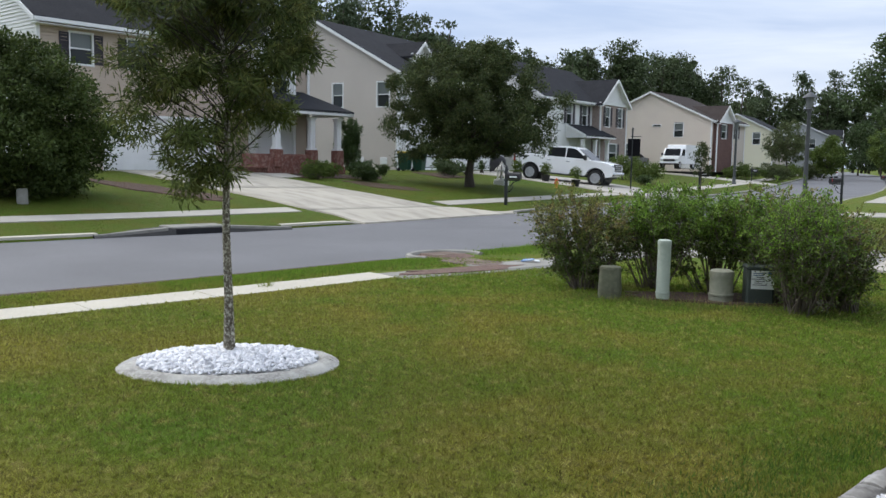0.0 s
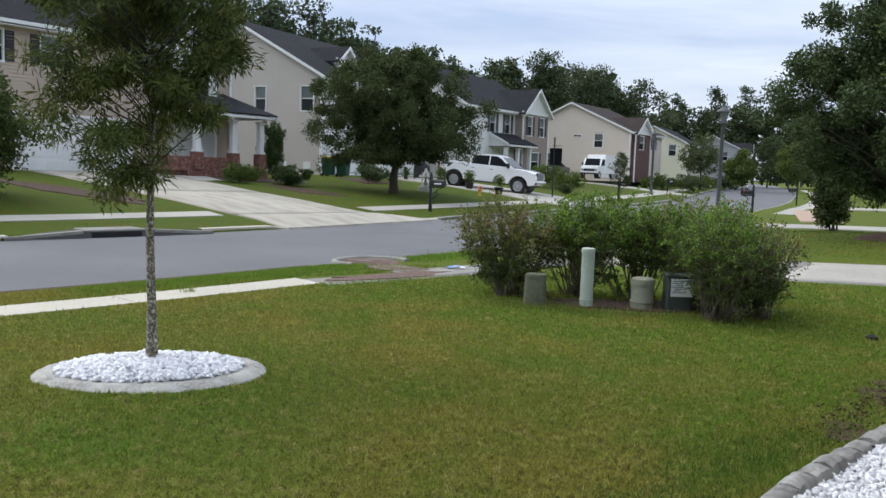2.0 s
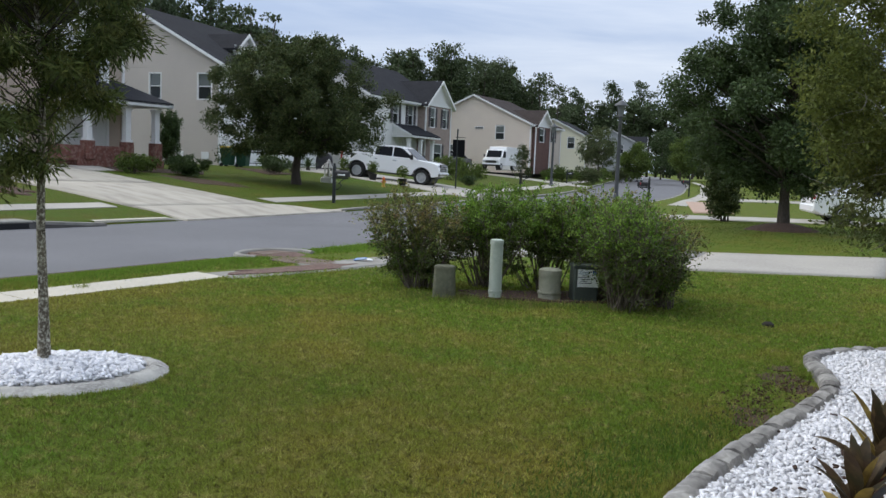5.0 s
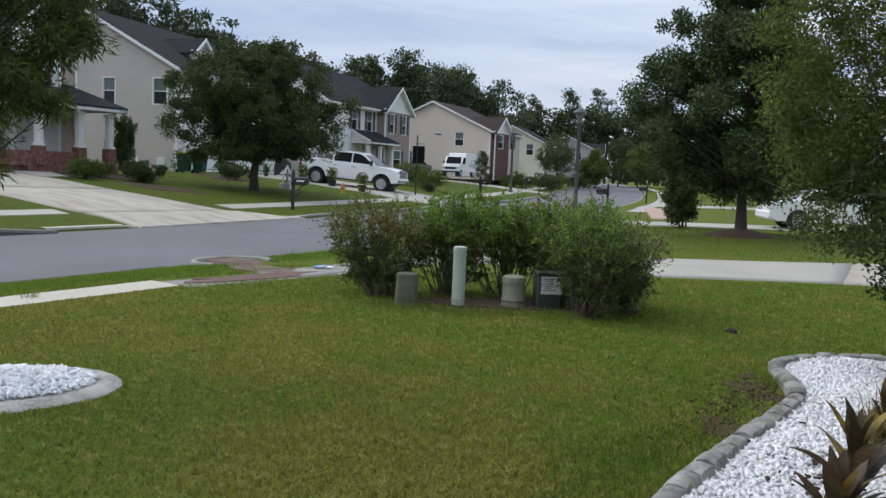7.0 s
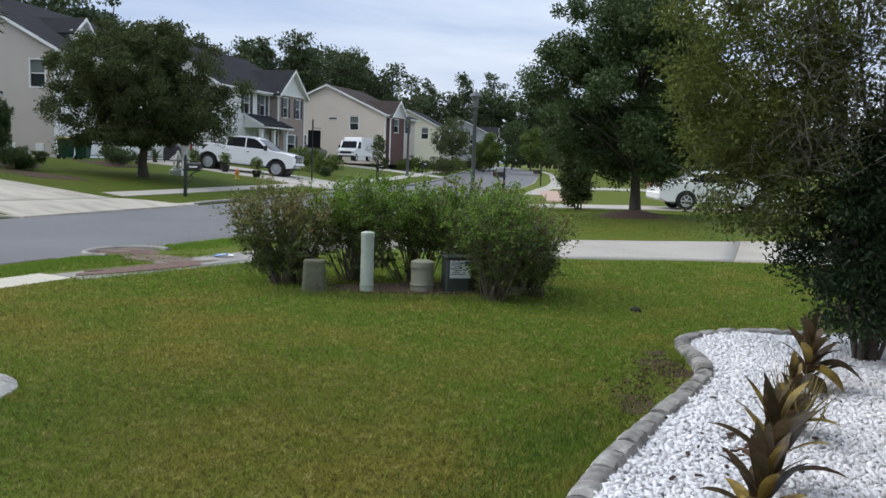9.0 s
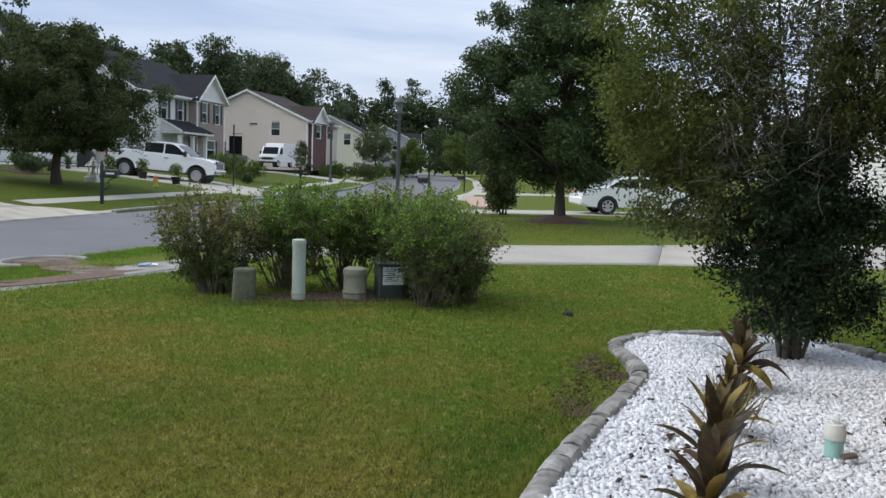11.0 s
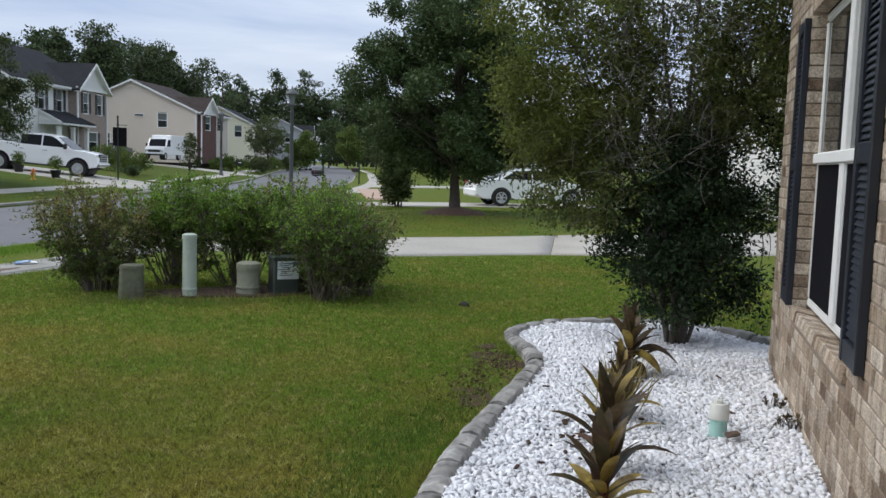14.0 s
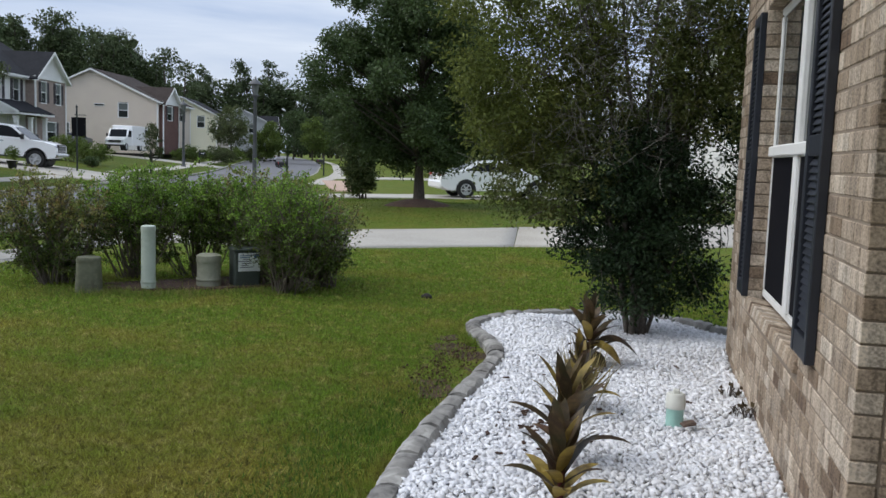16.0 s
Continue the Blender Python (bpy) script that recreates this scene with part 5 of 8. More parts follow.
# ---- hedge round the utility boxes ----
def hedge_bush(label, at, rx, ry, hh, base, stems, leaves, low, top, seed, lean=(0, 0)):
    """An overgrown bush: upright stems, short twigs on them, and small leaves set along the twigs."""
    r1 = np.random.default_rng(seed)
    t = empty("hedge_shrub", Matrix.Translation(at), label, "shrub", "hedge round the utility boxes")
    g, tw = Geo(), []
    for s in range(stems):
        a, q = r1.uniform(0, 2 * math.pi), math.sqrt(r1.uniform(0, 1))
        tip = np.array([rx * q * math.cos(a) + lean[0], ry * q * math.sin(a) + lean[1], hh * (1 - 0.2 * q ** 3) * r1.uniform(0.8, 1.04)])
        foot = np.array([0.2 * tip[0], 0.2 * tip[1], -0.04]) + np.r_[r1.normal(size=2) * 0.05, 0]
        pts = limb_tubes(g, foot, tip, 0.011, 0.003, r1, 7, 0.06, 5)
        for k in range(2, 7):
            for _ in range(4):
                p0 = pts[k - 1] + (pts[k] - pts[k - 1]) * r1.uniform()
                p1 = p0 + unit(r1.normal(size=3) + np.array([0.7 * math.cos(a), 0.7 * math.sin(a), 0.5])) * r1.uniform(0.1, 0.27)
                if p1[2] < base and r1.uniform() > 0.15:
                    continue
                limb_tubes(g, p0, p1, 0.0034, 0.0014, r1, 3, 0.06, 3)
                tw.append((p0, p1))
    tagged(part("branching", g, M_HEDGE_TWIG, t, "thin grey-brown stems"), kind="stuff")
    a, b = np.array([w[0] for w in tw]), np.array([w[1] for w in tw])
    k = r1.integers(0, len(tw), leaves)
    p = a[k] + (b[k] - a[k]) * r1.uniform(0.1, 1.1, (leaves, 1)) + r1.normal(size=(leaves, 3)) * 0.016
    d = unit(b[k] - a[k]) + np.array([0, 0, 0.25])
    # low leaves get the dark colour for inner shade, tops their fresh colour
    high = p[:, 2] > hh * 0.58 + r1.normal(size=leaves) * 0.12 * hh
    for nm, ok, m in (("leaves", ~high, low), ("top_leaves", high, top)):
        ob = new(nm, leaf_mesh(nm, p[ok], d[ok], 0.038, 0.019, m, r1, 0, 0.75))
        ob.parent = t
    return t


GREEN_BUSH = "overgrown clipped shrub with small fresh green leaves"
BRONZE_BUSH = "overgrown shrub with bronze-tinged small leaves and bare stems"
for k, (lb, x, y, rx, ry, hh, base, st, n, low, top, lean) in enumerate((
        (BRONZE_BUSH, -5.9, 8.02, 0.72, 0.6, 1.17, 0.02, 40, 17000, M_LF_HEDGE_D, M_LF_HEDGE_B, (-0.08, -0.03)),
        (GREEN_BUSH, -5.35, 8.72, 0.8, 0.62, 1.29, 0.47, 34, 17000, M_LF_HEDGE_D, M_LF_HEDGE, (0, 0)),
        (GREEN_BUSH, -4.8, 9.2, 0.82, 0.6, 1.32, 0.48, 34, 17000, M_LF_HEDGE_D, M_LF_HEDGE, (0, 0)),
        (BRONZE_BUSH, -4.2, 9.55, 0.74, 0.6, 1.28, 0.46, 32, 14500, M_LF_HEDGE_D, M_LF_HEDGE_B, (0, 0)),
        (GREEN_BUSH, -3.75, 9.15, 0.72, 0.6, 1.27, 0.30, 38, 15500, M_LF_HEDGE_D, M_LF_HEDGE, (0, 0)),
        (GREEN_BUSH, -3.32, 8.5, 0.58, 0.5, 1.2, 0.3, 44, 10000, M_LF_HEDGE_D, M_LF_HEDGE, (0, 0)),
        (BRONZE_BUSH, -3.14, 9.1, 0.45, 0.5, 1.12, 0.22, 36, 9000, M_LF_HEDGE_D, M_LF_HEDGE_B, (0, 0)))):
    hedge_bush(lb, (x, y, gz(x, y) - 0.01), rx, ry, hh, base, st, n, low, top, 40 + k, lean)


def blob(name, c, rx, ry, lift, material, label, category, seed=9, turn=0.0):
    """An uneven-edged thin patch lying on the ground."""
    r = np.random.default_rng(seed)
    n = 72
    a = np.linspace(0, 2 * math.pi, n, endpoint=False)
    w = 1 + sum(r.uniform(0.03, 0.16) / k ** 0.5 * np.sin(k * a + r.uniform(0, 6)) for k in range(2, 15))
    g = Geo()
    g.v.append((c[0], c[1], gz(*c) + lift))
    for q in (0.55, 0.95, 1.0):
        for t, k in zip(a, w):
            dx, dy = rx * k * q * math.cos(t), ry * k * q * math.sin(t)
            x, y = c[0] + dx * math.cos(turn) - dy * math.sin(turn), c[1] + dx * math.sin(turn) + dy * math.cos(turn)
            g.v.append((x, y, gz(x, y) + (lift if q < 1 else -0.03)))
    g.f += [(0, 1 + k, 1 + (k + 1) % n) for k in range(n)]
    for j in (0, 1):
        g.f += [(1 + j * n + k, 1 + (j + 1) * n + k, 1 + (j + 1) * n + (k + 1) % n, 1 + j * n + (k + 1) % n) for k in range(n)]
    return tagged(part(name, g, material), label, category, kind="structure")


blob("silt_patch", (-8.1, 8.0), 0.27, 1.05, 0.02, M_REDCLAY, "red-brown silt washed over the path", "silt", 21, -0.12)
blob("silt_patch", (-8.75, 8.75), 0.5, 0.4, 0.02, M_CLAY, "grey-brown silt beside the drain", "silt", 22, 0.3)

# ---- utility boxes ----
def pedestal(at, r, h, material, label, cap=0.03, n=28, base=True):
    p = empty("utility_pedestal", pose(*at, 0, 0, 35), label, "utility box")
    part("body", Geo().lathe([(r * 1.04, -0.05), (r * 1.04, 0.09), (r, 0.1), (r, h - cap)], n=n), material, p, "", True)
    part("cap", Geo().lathe([(r * 1.06, h - cap - 0.03), (r * 1.07, h - cap), (r * 1.03, h - cap * 0.3), (r * 0.75, h), (0.001, h + 0.004)], n=n), material, p, "rounded cap", True)
    part("collar", Geo().lathe([(r * 1.05, 0.075), (r * 1.09, 0.08), (r * 1.09, 0.1), (r * 1.05, 0.105)], n=n), material, p)
    part("lock", Geo().tube([(r * 0.98, 0, 0.16), (r * 1.06, 0, 0.16)], 0.012, 8), M_BLACKPL, p, "small lock bolt")
    return p


pedestal((-4.78, 8.07, 0), 0.076, 0.71, M_SAGE, "tall pale green utility pedestal standing in grass")
pedestal((-4.30, 8.53, 0), 0.132, 0.38, M_SAGE_G, "short rounded grey-green utility pedestal beside the hedge", 0.06)
box_l = empty("utility_box", pose(-5.26, 7.70, 0, 0, 0, 28), "weathered olive-brown utility box with a worn flat top, beside the hedge", "utility box")
taper = Geo()
for z, w in ((-0.06, 0.138), (0.02, 0.136), (0.30, 0.122), (0.335, 0.118)):
    taper.v += [(w * 1.0 * math.copysign(abs(math.cos(a)) ** 0.55, math.cos(a)), w * 0.9 * math.copysign(abs(math.sin(a)) ** 0.55, math.sin(a)), z) for a in np.linspace(0, 2 * math.pi, 32, endpoint=False)]
taper.f += [(r * 32 + k, r * 32 + (k + 1) % 32, (r + 1) * 32 + (k + 1) % 32, (r + 1) * 32 + k) for r in range(3) for k in range(32)] + [tuple(range(96, 128))]
part("body", taper, M_SAGE_D, box_l, "", True)
lid_l = Geo()
for z, w in ((0.325, 0.122), (0.355, 0.124), (0.372, 0.116), (0.378, 0.09)):
    lid_l.v += [(w * math.copysign(abs(math.cos(a)) ** 0.55, math.cos(a)), w * 0.9 * math.copysign(abs(math.sin(a)) ** 0.55, math.sin(a)), z) for a in np.linspace(0, 2 * math.pi, 32, endpoint=False)]
lid_l.f += [(r * 32 + k, r * 32 + (k + 1) % 32, (r + 1) * 32 + (k + 1) % 32, (r + 1) * 32 + k) for r in range(3) for k in range(32)] + [tuple(range(96, 128))]
part("lid", lid_l, M_SAGE_D, box_l, "worn flat lid", True)
box_r = empty("utility_box", pose(-3.98, 8.78, 0, 0, 0, 40), "dark green utility box with a white label, beside the hedge", "utility box")
part("body", Geo().rbox((0, 0, 0.2), (0.30, 0.26, 0.46), 0.02), M_DGREEN, box_r)
part("lid", Geo().rbox((0, 0, 0.425), (0.32, 0.28, 0.05), 0.015), M_DGREEN, box_r)
lab = part("label", Geo().box((0.02, -0.133, 0.29), (0.25, 0.004, 0.21)), M_LABEL, box_r, "white printed label")
for k in range(7):
    part("print_bar", Geo().box((-0.01 - 0.02 * (k % 2), -0.1365, 0.365 - k * 0.022), (0.15 - 0.035 * (k % 3), 0.003, 0.008)), M_BLUEINK if k < 2 else M_INK, lab)
part("print_bar", Geo().box((0.105, -0.1365, 0.36), (0.06, 0.003, 0.05)), M_BLUEINK, lab)

blob("leaf_litter", (-4.35, 8.75), 1.25, 0.42, 0.022, M_MULCH, "brown leaf litter under the hedge", "leaf litter", 12, 0.66)
# ---- ringed tree bed ----
def edging(name, points, prof, every, label, category, material=M_EDGE):
    """Poured edging in short cast lengths: prof is (outward, height) pairs, swept along points."""
    P = np.array(points, float)
    t = unit(np.gradient(P, axis=0))
    nrm = np.stack([t[:, 1], -t[:, 0]], 1)
    run = np.r_[0, np.cumsum(np.linalg.norm(np.diff(P, axis=0), axis=1))]
    top = tagged(new(name), label, category)
    m = len(prof)
    k = max(1, round(run[-1] / every))
    for j in range(k):
        ids = np.where((run >= run[-1] * j / k - 1e-6) & (run <= run[-1] * (j + 1) / k + 0.02))[0]
        if len(ids) < 2:
            continue
        g = Geo()
        jz, jo = 1 + 0.05 * rng.normal(), 1 + 0.04 * rng.normal()
        for c, i in enumerate(ids):
            end = 0.86 if c in (0, len(ids) - 1) else 1.0
            g.v += [(P[i, 0] + nrm[i, 0] * o * jo * (0.96 + 0.04 * end), P[i, 1] + nrm[i, 1] * o * jo, z * (jz * end if z > 0 else 1) + (0.003 * rng.normal() if z > 0 else 0)) for o, z in prof]
        n = len(ids)
        g.f += [(i * m + q, i * m + q + 1, (i + 1) * m + q + 1, (i + 1) * m + q) for i in range(n - 1) for q in range(m - 1)]
        g.f += [tuple(range(m)), tuple(range((n - 1) * m, n * m))]
        part("edging_block", g, material, top, "", True)
    return top


def stones(name, label, pts, size, rng, zfun):
    """Loose white stones, each its own lump."""
    phi = (1 + 5 ** 0.5) / 2
    ico = unit(np.array([(-1, phi, 0), (1, phi, 0), (-1, -phi, 0), (1, -phi, 0), (0, -1, phi), (0, 1, phi), (0, -1, -phi), (0, 1, -phi), (phi, 0, -1), (phi, 0, 1), (-phi, 0, -1), (-phi, 0, 1)], float))
    tri = np.array([(0, 11, 5), (0, 5, 1), (0, 1, 7), (0, 7, 10), (0, 10, 11), (1, 5, 9), (5, 11, 4), (11, 10, 2), (10, 7, 6), (7, 1, 8), (3, 9, 4), (3, 4, 2), (3, 2, 6), (3, 6, 8), (3, 8, 9), (4, 9, 5), (2, 4, 11), (6, 2, 10), (8, 6, 7), (9, 8, 1)])
    n = len(pts)
    s = size * rng.uniform(0.45, 1.25, (n, 1, 1)) * rng.uniform(0.5, 1.3, (n, 1, 3))
    v = ico[None] * s * np.clip(1 + 0.36 * rng.normal(size=(n, 12, 1)), 0.4, 1.7)
    q = unit(rng.normal(size=(n, 4)))
    w, x, y, z = q.T
    R = np.stack([1 - 2 * (y * y + z * z), 2 * (x * y - z * w), 2 * (x * z + y * w), 2 * (x * y + z * w), 1 - 2 * (x * x + z * z), 2 * (y * z - x * w), 2 * (x * z - y * w), 2 * (y * z + x * w), 1 - 2 * (x * x + y * y)], 1).reshape(n, 3, 3)
    v = np.einsum("nij,nkj->nki", R, v)
    v[..., 2] *= 0.8
    base = np.stack([pts[:, 0], pts[:, 1], zfun(pts[:, 0], pts[:, 1]) + rng.uniform(0, 0.014, n)], 1)
    f = (tri[None] + 12 * np.arange(n)[:, None, None]).reshape(-1, 3)
    return tagged(new(name, raw_mesh(name, (v + base[:, None]).reshape(-1, 3), f, M_STONE)), label, "gravel", kind="stuff")


rng = np.random.default_rng(11)
RC = np.array([-4.87, 2.575])
RV = np.array([-0.844, 0.537])
RU = np.array([0.537, 0.844])


def ring_q(x, y):
    """How far out a place lies in the oval ring bed: 1 on its edging."""
    dx, dy = x - RC[0], y - RC[1]
    return np.hypot((dx * RU[0] + dy * RU[1]) / 0.715, (dx * RV[0] + dy * RV[1]) / 0.48)


def past_ring(x, y):
    dx, dy = x - RC[0], y - RC[1]
    return np.hypot((dx * RU[0] + dy * RU[1]) / 0.835, (dx * RV[0] + dy * RV[1]) / 0.60) > 1


ang = np.linspace(0, 2 * math.pi, 180, endpoint=False)
ring = [RC + (1 + 0.02 * math.sin(3 * a)) * (0.715 * math.cos(a) * RU + 0.48 * math.sin(a) * RV) for a in ang[::-1]]
edging("tree_ring_edging", ring + [ring[0]], [(0.085, -0.05), (0.075, 0.03), (0.05, 0.045), (0.0, 0.05), (-0.04, 0.045), (-0.075, 0.03), (-0.108, 0.012), (-0.118, -0.06)], 0.9, "round weathered concrete edging round a young tree", "edging", M_RING)
q = rng.uniform(-0.75, 0.75, (8000, 2)) + RC
q = q[ring_q(q[:, 0], q[:, 1]) < 0.93]
mound = lambda x, y: 0.04 + 0.07 * np.clip(1 - ring_q(x, y) ** 2, 0, 1)
stones("white_gravel", "white landscaping stones heaped round the young tree", q, 0.0205, rng, mound)
part_disc = Geo().lathe([(0.64, 0.0), (0.62, 0.05), (0.4, 0.088), (0.2, 0.108), (0.001, 0.115)], (0, 0, -0.005), 40, Matrix.Translation((RC[0], RC[1], 0)) @ pose(0, 0, 0, 0, 0, 57.5) @ Matrix.Diagonal((1.03, 0.70, 0.93, 1)))
tagged(part("gravel_base", part_disc, M_STONE, None, "", True), "packed white stones under the loose ones", "gravel", kind="structure")

# ---- stone bed along the house ----
BED = [(-0.60, 0.6), (-0.60, 1.6), (-0.58, 2.4), (-0.58, 3.06), (-0.62, 3.67), (-0.62, 4.38), (-0.59, 5.1), (-0.57, 5.6), (-0.565, 6.05), (-0.66, 6.45), (-0.83, 6.82), (-0.96, 7.15), (-0.96, 7.42), (-0.82, 7.72), (-0.45, 8.08), (0.02, 8.28), (0.55, 8.32), (0.95, 8.15), (1.3, 7.8)]


def curve_through(pts, step=0.035):
    P = np.array(pts, float)
    out = []
    for i in range(len(P) - 1):
        a, b, c, d = P[max(i - 1, 0)], P[i], P[i + 1], P[min(i + 2, len(P) - 1)]
        for t in np.linspace(0, 1, max(2, int(np.linalg.norm(c - b) / step)), endpoint=False):
            out.append(0.5 * (2 * b + (c - a) * t + (2 * a - 5 * b + 4 * c - d) * t * t + (3 * b - a - 3 * c + d) * t ** 3))
    return np.array(out + [P[-1]])


edge = curve_through(BED)
edging("bed_edging", edge, [(-0.075, -0.06), (-0.072, 0.06), (-0.045, 0.088), (0.0, 0.098), (0.05, 0.085), (0.07, 0.05), (0.075, -0.06)], 0.22,
       "weathered grey concrete edging of the stone bed", "edging")
# the bed's inside, row by row: from the edging to the wall
ey = np.r_[np.arange(0.6, 8.3, 0.04)]
left_of = np.array([edge[(np.abs(edge[:, 1] - y) < 0.06)][:, 0].min() if (np.abs(edge[:, 1] - y) < 0.06).any() else 0.3 for y in ey]) + 0.05


def in_bed(x, y):
    lo = np.interp(y, ey, left_of)
    hi = np.where(y < 7.0, 1.19, np.interp(y, [7.0, 7.8, 8.15, 8.3], [1.7, 1.25, 0.92, 0.6]))
    return (x > lo) & (x < hi) & (y < 8.26)


gx, gy = np.meshgrid(np.arange(-1.0, 1.7, 0.0198), np.arange(2.3, 8.3, 0.0198))
q = np.stack([gx.ravel(), gy.ravel()], 1) + rng.uniform(-0.011, 0.011, (gx.size, 2))
q = q[in_bed(q[:, 0], q[:, 1])]
q = q[np.lexsort((q[:, 0], q[:, 1]))]
bed_z = lambda x, y: 0.037 + 0.012 * np.sin(x * 5 + y * 3) + 0.012 * np.sin(y * 4.1 - x * 2)
stones("white_gravel", "white landscaping stones spread along the brick wall", q, 0.0186, rng, bed_z)
bg = Geo()
for i in range(len(ey) - 1):
    a, b = ey[i], ey[i + 1]
    hi = [float(np.interp(v, [6.9, 7.0, 7.8, 8.15, 8.3], [1.21, 1.7, 1.25, 0.92, 0.6])) for v in (a, b)]
    bg.add([(left_of[i] - 0.03, a, 0.018), (hi[0], a, 0.018), (hi[1], b, 0.018), (left_of[i + 1] - 0.03, b, 0.018)], [(0, 1, 2, 3)])
# base coloured darker than the stones, for the shade between them
tagged(part("gravel_base", bg, mat("gravel_bed_shaded", (0.5, 0.5, 0.53), (0.4, 0.4, 0.43), (0.56, 0.56, 0.58), 0.8, scale=20, fine=70, bump=0.8, dist=0.02)), "packed stone base under the loose ones, coloured as if shaded", "gravel", kind="structure")
# dark bits lying on the stones
for k in range(60):
    x, y = (-0.05 + rng.normal() * 0.16, 4.4 + rng.normal() * 0.35) if k < 45 else (rng.uniform(-0.3, 0.9), rng.uniform(3, 7))
    g = Geo().rbox((0, 0, 0), (rng.uniform(0.02, 0.05), rng.uniform(0.012, 0.025), 0.01), 0.004, pose(x, y, 0.073, rng.uniform(-20, 20), rng.uniform(-20, 20), rng.uniform(0, 180)))
    tagged(part("bark_chip", g, M_MULCH), "dark bark chip lying on white stones", "bark chip", "bark chips on the stones")
# bare soil along the edging
for k, (x, y, rx, ry) in enumerate(((-0.82, 5.1, 0.12, 0.2), (-0.95, 5.42, 0.14, 0.22), (-0.82, 5.7, 0.14, 0.26), (-1.0, 5.95, 0.14, 0.2), (-0.84, 6.2, 0.15, 0.24), (-1.02, 6.45, 0.16, 0.2), (-1.06, 6.85, 0.11, 0.18))):
    blob("soil_patch", (x, y), rx, ry, 0.009, M_SOIL, "bare weedy soil beside the bed edging", "soil", 60 + k, 0.4 * k)

q = np.c_[rng.normal(-0.92, 0.12, 700), rng.normal(5.9, 0.5, 700)]
q = q[(q[:, 0] < np.interp(q[:, 1], ey, left_of) - 0.13)]
clods = stones("soil_clods", "crumbs of dark soil and dead grass beside the edging", q, 0.008, rng, lambda x, y: 0.008 + 0 * x)
clods.data.materials.clear()
clods.data.materials.append(M_SOIL)

# ---- cleanout pipe ----
pipe = empty("cleanout_pipe", pose(0.712, 4.78, 0.04) @ Matrix.Scale(0.95, 4), "short teal sewer cleanout pipe with white cap in the stones", "pipe")
part("pipe", Geo().lathe([(0.053, -0.05), (0.053, 0.12)], n=28), M_TEAL, pipe, "teal plastic pipe", True)
part("cap", Geo().lathe([(0.055, 0.10), (0.062, 0.102), (0.062, 0.155), (0.058, 0.16), (0.058, 0.185), (0.05, 0.195), (0.001, 0.197)], n=28), M_PVC, pipe, "white screw cap", True)
part("knob", Geo().rbox((0, 0, 0.205), (0.04, 0.04, 0.03), 0.005), M_PVC, pipe, "square knob")
tagged(part("dry_leaf", Geo().rbox((0, 0, 0), (0.09, 0.05, 0.02), 0.008, pose(0.785, 4.68, 0.078, 12, -8, 30)), M_CLAY), "curled dry brown leaf on the stones", "leaf")

# ---- coloured cordyline plants ----
def cordyline(at, h, n, ln, seed, yellow=0.2, straw=0, label=""):
    rng = np.random.default_rng(seed)
    c = empty("cordyline_plant", pose(*at, 0, 0, 0), label, "plant", "plants in the stone bed")
    part("stem", Geo().tube([(0, 0, -0.03), (0.01, 0.005, h * 0.4), (0.0, 0.01, h * 0.8)], [0.016, 0.014, 0.009], 8), M_STEM_RED, c, "dark red stem", True)
    for k in range(n):
        t = k / (n - 1)
        a = k * 2.4 + rng.uniform(-0.3, 0.3)
        el = math.radians(36 + 44 * t + rng.uniform(-11, 11))
        L = ln * rng.uniform(0.75, 1.15) * (1 - 0.3 * t)
        W = L * rng.uniform(0.21, 0.3)
        z0 = h * (0.12 + 0.66 * t)
        g = Geo()
        m = 8
        for i in range(m):
            s = i / (m - 1)
            bend = el - 0.5 * s * s * (1.25 - t)
            r = L * s * math.cos((el + bend) / 2)
            z = z0 + L * s * math.sin((el + bend) / 2)
            w = W * (math.sin(math.pi * min(1, 0.1 + 0.9 * s)) ** 0.8) / 2 + 0.004 * (1 - s)
            for q in (-1, 0, 1):
                lift = 0.3 * w * abs(q)
                g.v.append((r * math.cos(a) - q * w * math.sin(a), r * math.sin(a) + q * w * math.cos(a), z + lift))
        for i in range(m - 1):
            g.f += [(3 * i + q, 3 * i + q + 1, 3 * i + q + 4, 3 * i + q + 3) for q in (0, 1)]
        y = rng.uniform() < yellow
        part("leaf", g, M_LF_CORD_Y if y else M_LF_CORD, c, "yellowing strap leaf" if y else "", True)
    if straw:
        p = np.zeros((straw, 3)) + np.array([0, 0, 0.02])
        d = unit(np.c_[rng.normal(size=(straw, 2)) * 0.35, np.ones(straw)])
        ob = new("grass_tuft", leaf_mesh("grass_tuft", p + np.c_[rng.normal(size=(straw, 2)) * 0.05, np.zeros(straw)], d, 0.36, 0.012, M_STRAW, rng, 0, 0.15))
        tagged(ob, "dry straw-coloured grass blades").parent = c
    return c


cordyline((0.175, 3.2, 0.06), 0.38, 21, 0.31, 1, 0.35, 0, "bronze and yellow cordyline plant in white stones")
cordyline((0.14, 3.85, 0.06), 0.48, 22, 0.33, 2, 0.14, 0, "dark bronze-green cordyline plant in white stones")
cordyline((0.13, 4.85, 0.06), 0.38, 15, 0.27, 3, 0.25, 90, "straggly cordyline plant with dry grass in white stones")
far_plant = cordyline((0.13, 6.1, 0.06), 0.46, 19, 0.31, 4, 0.22, 0, "bronze cordyline plant with yellow leaves in white stones")
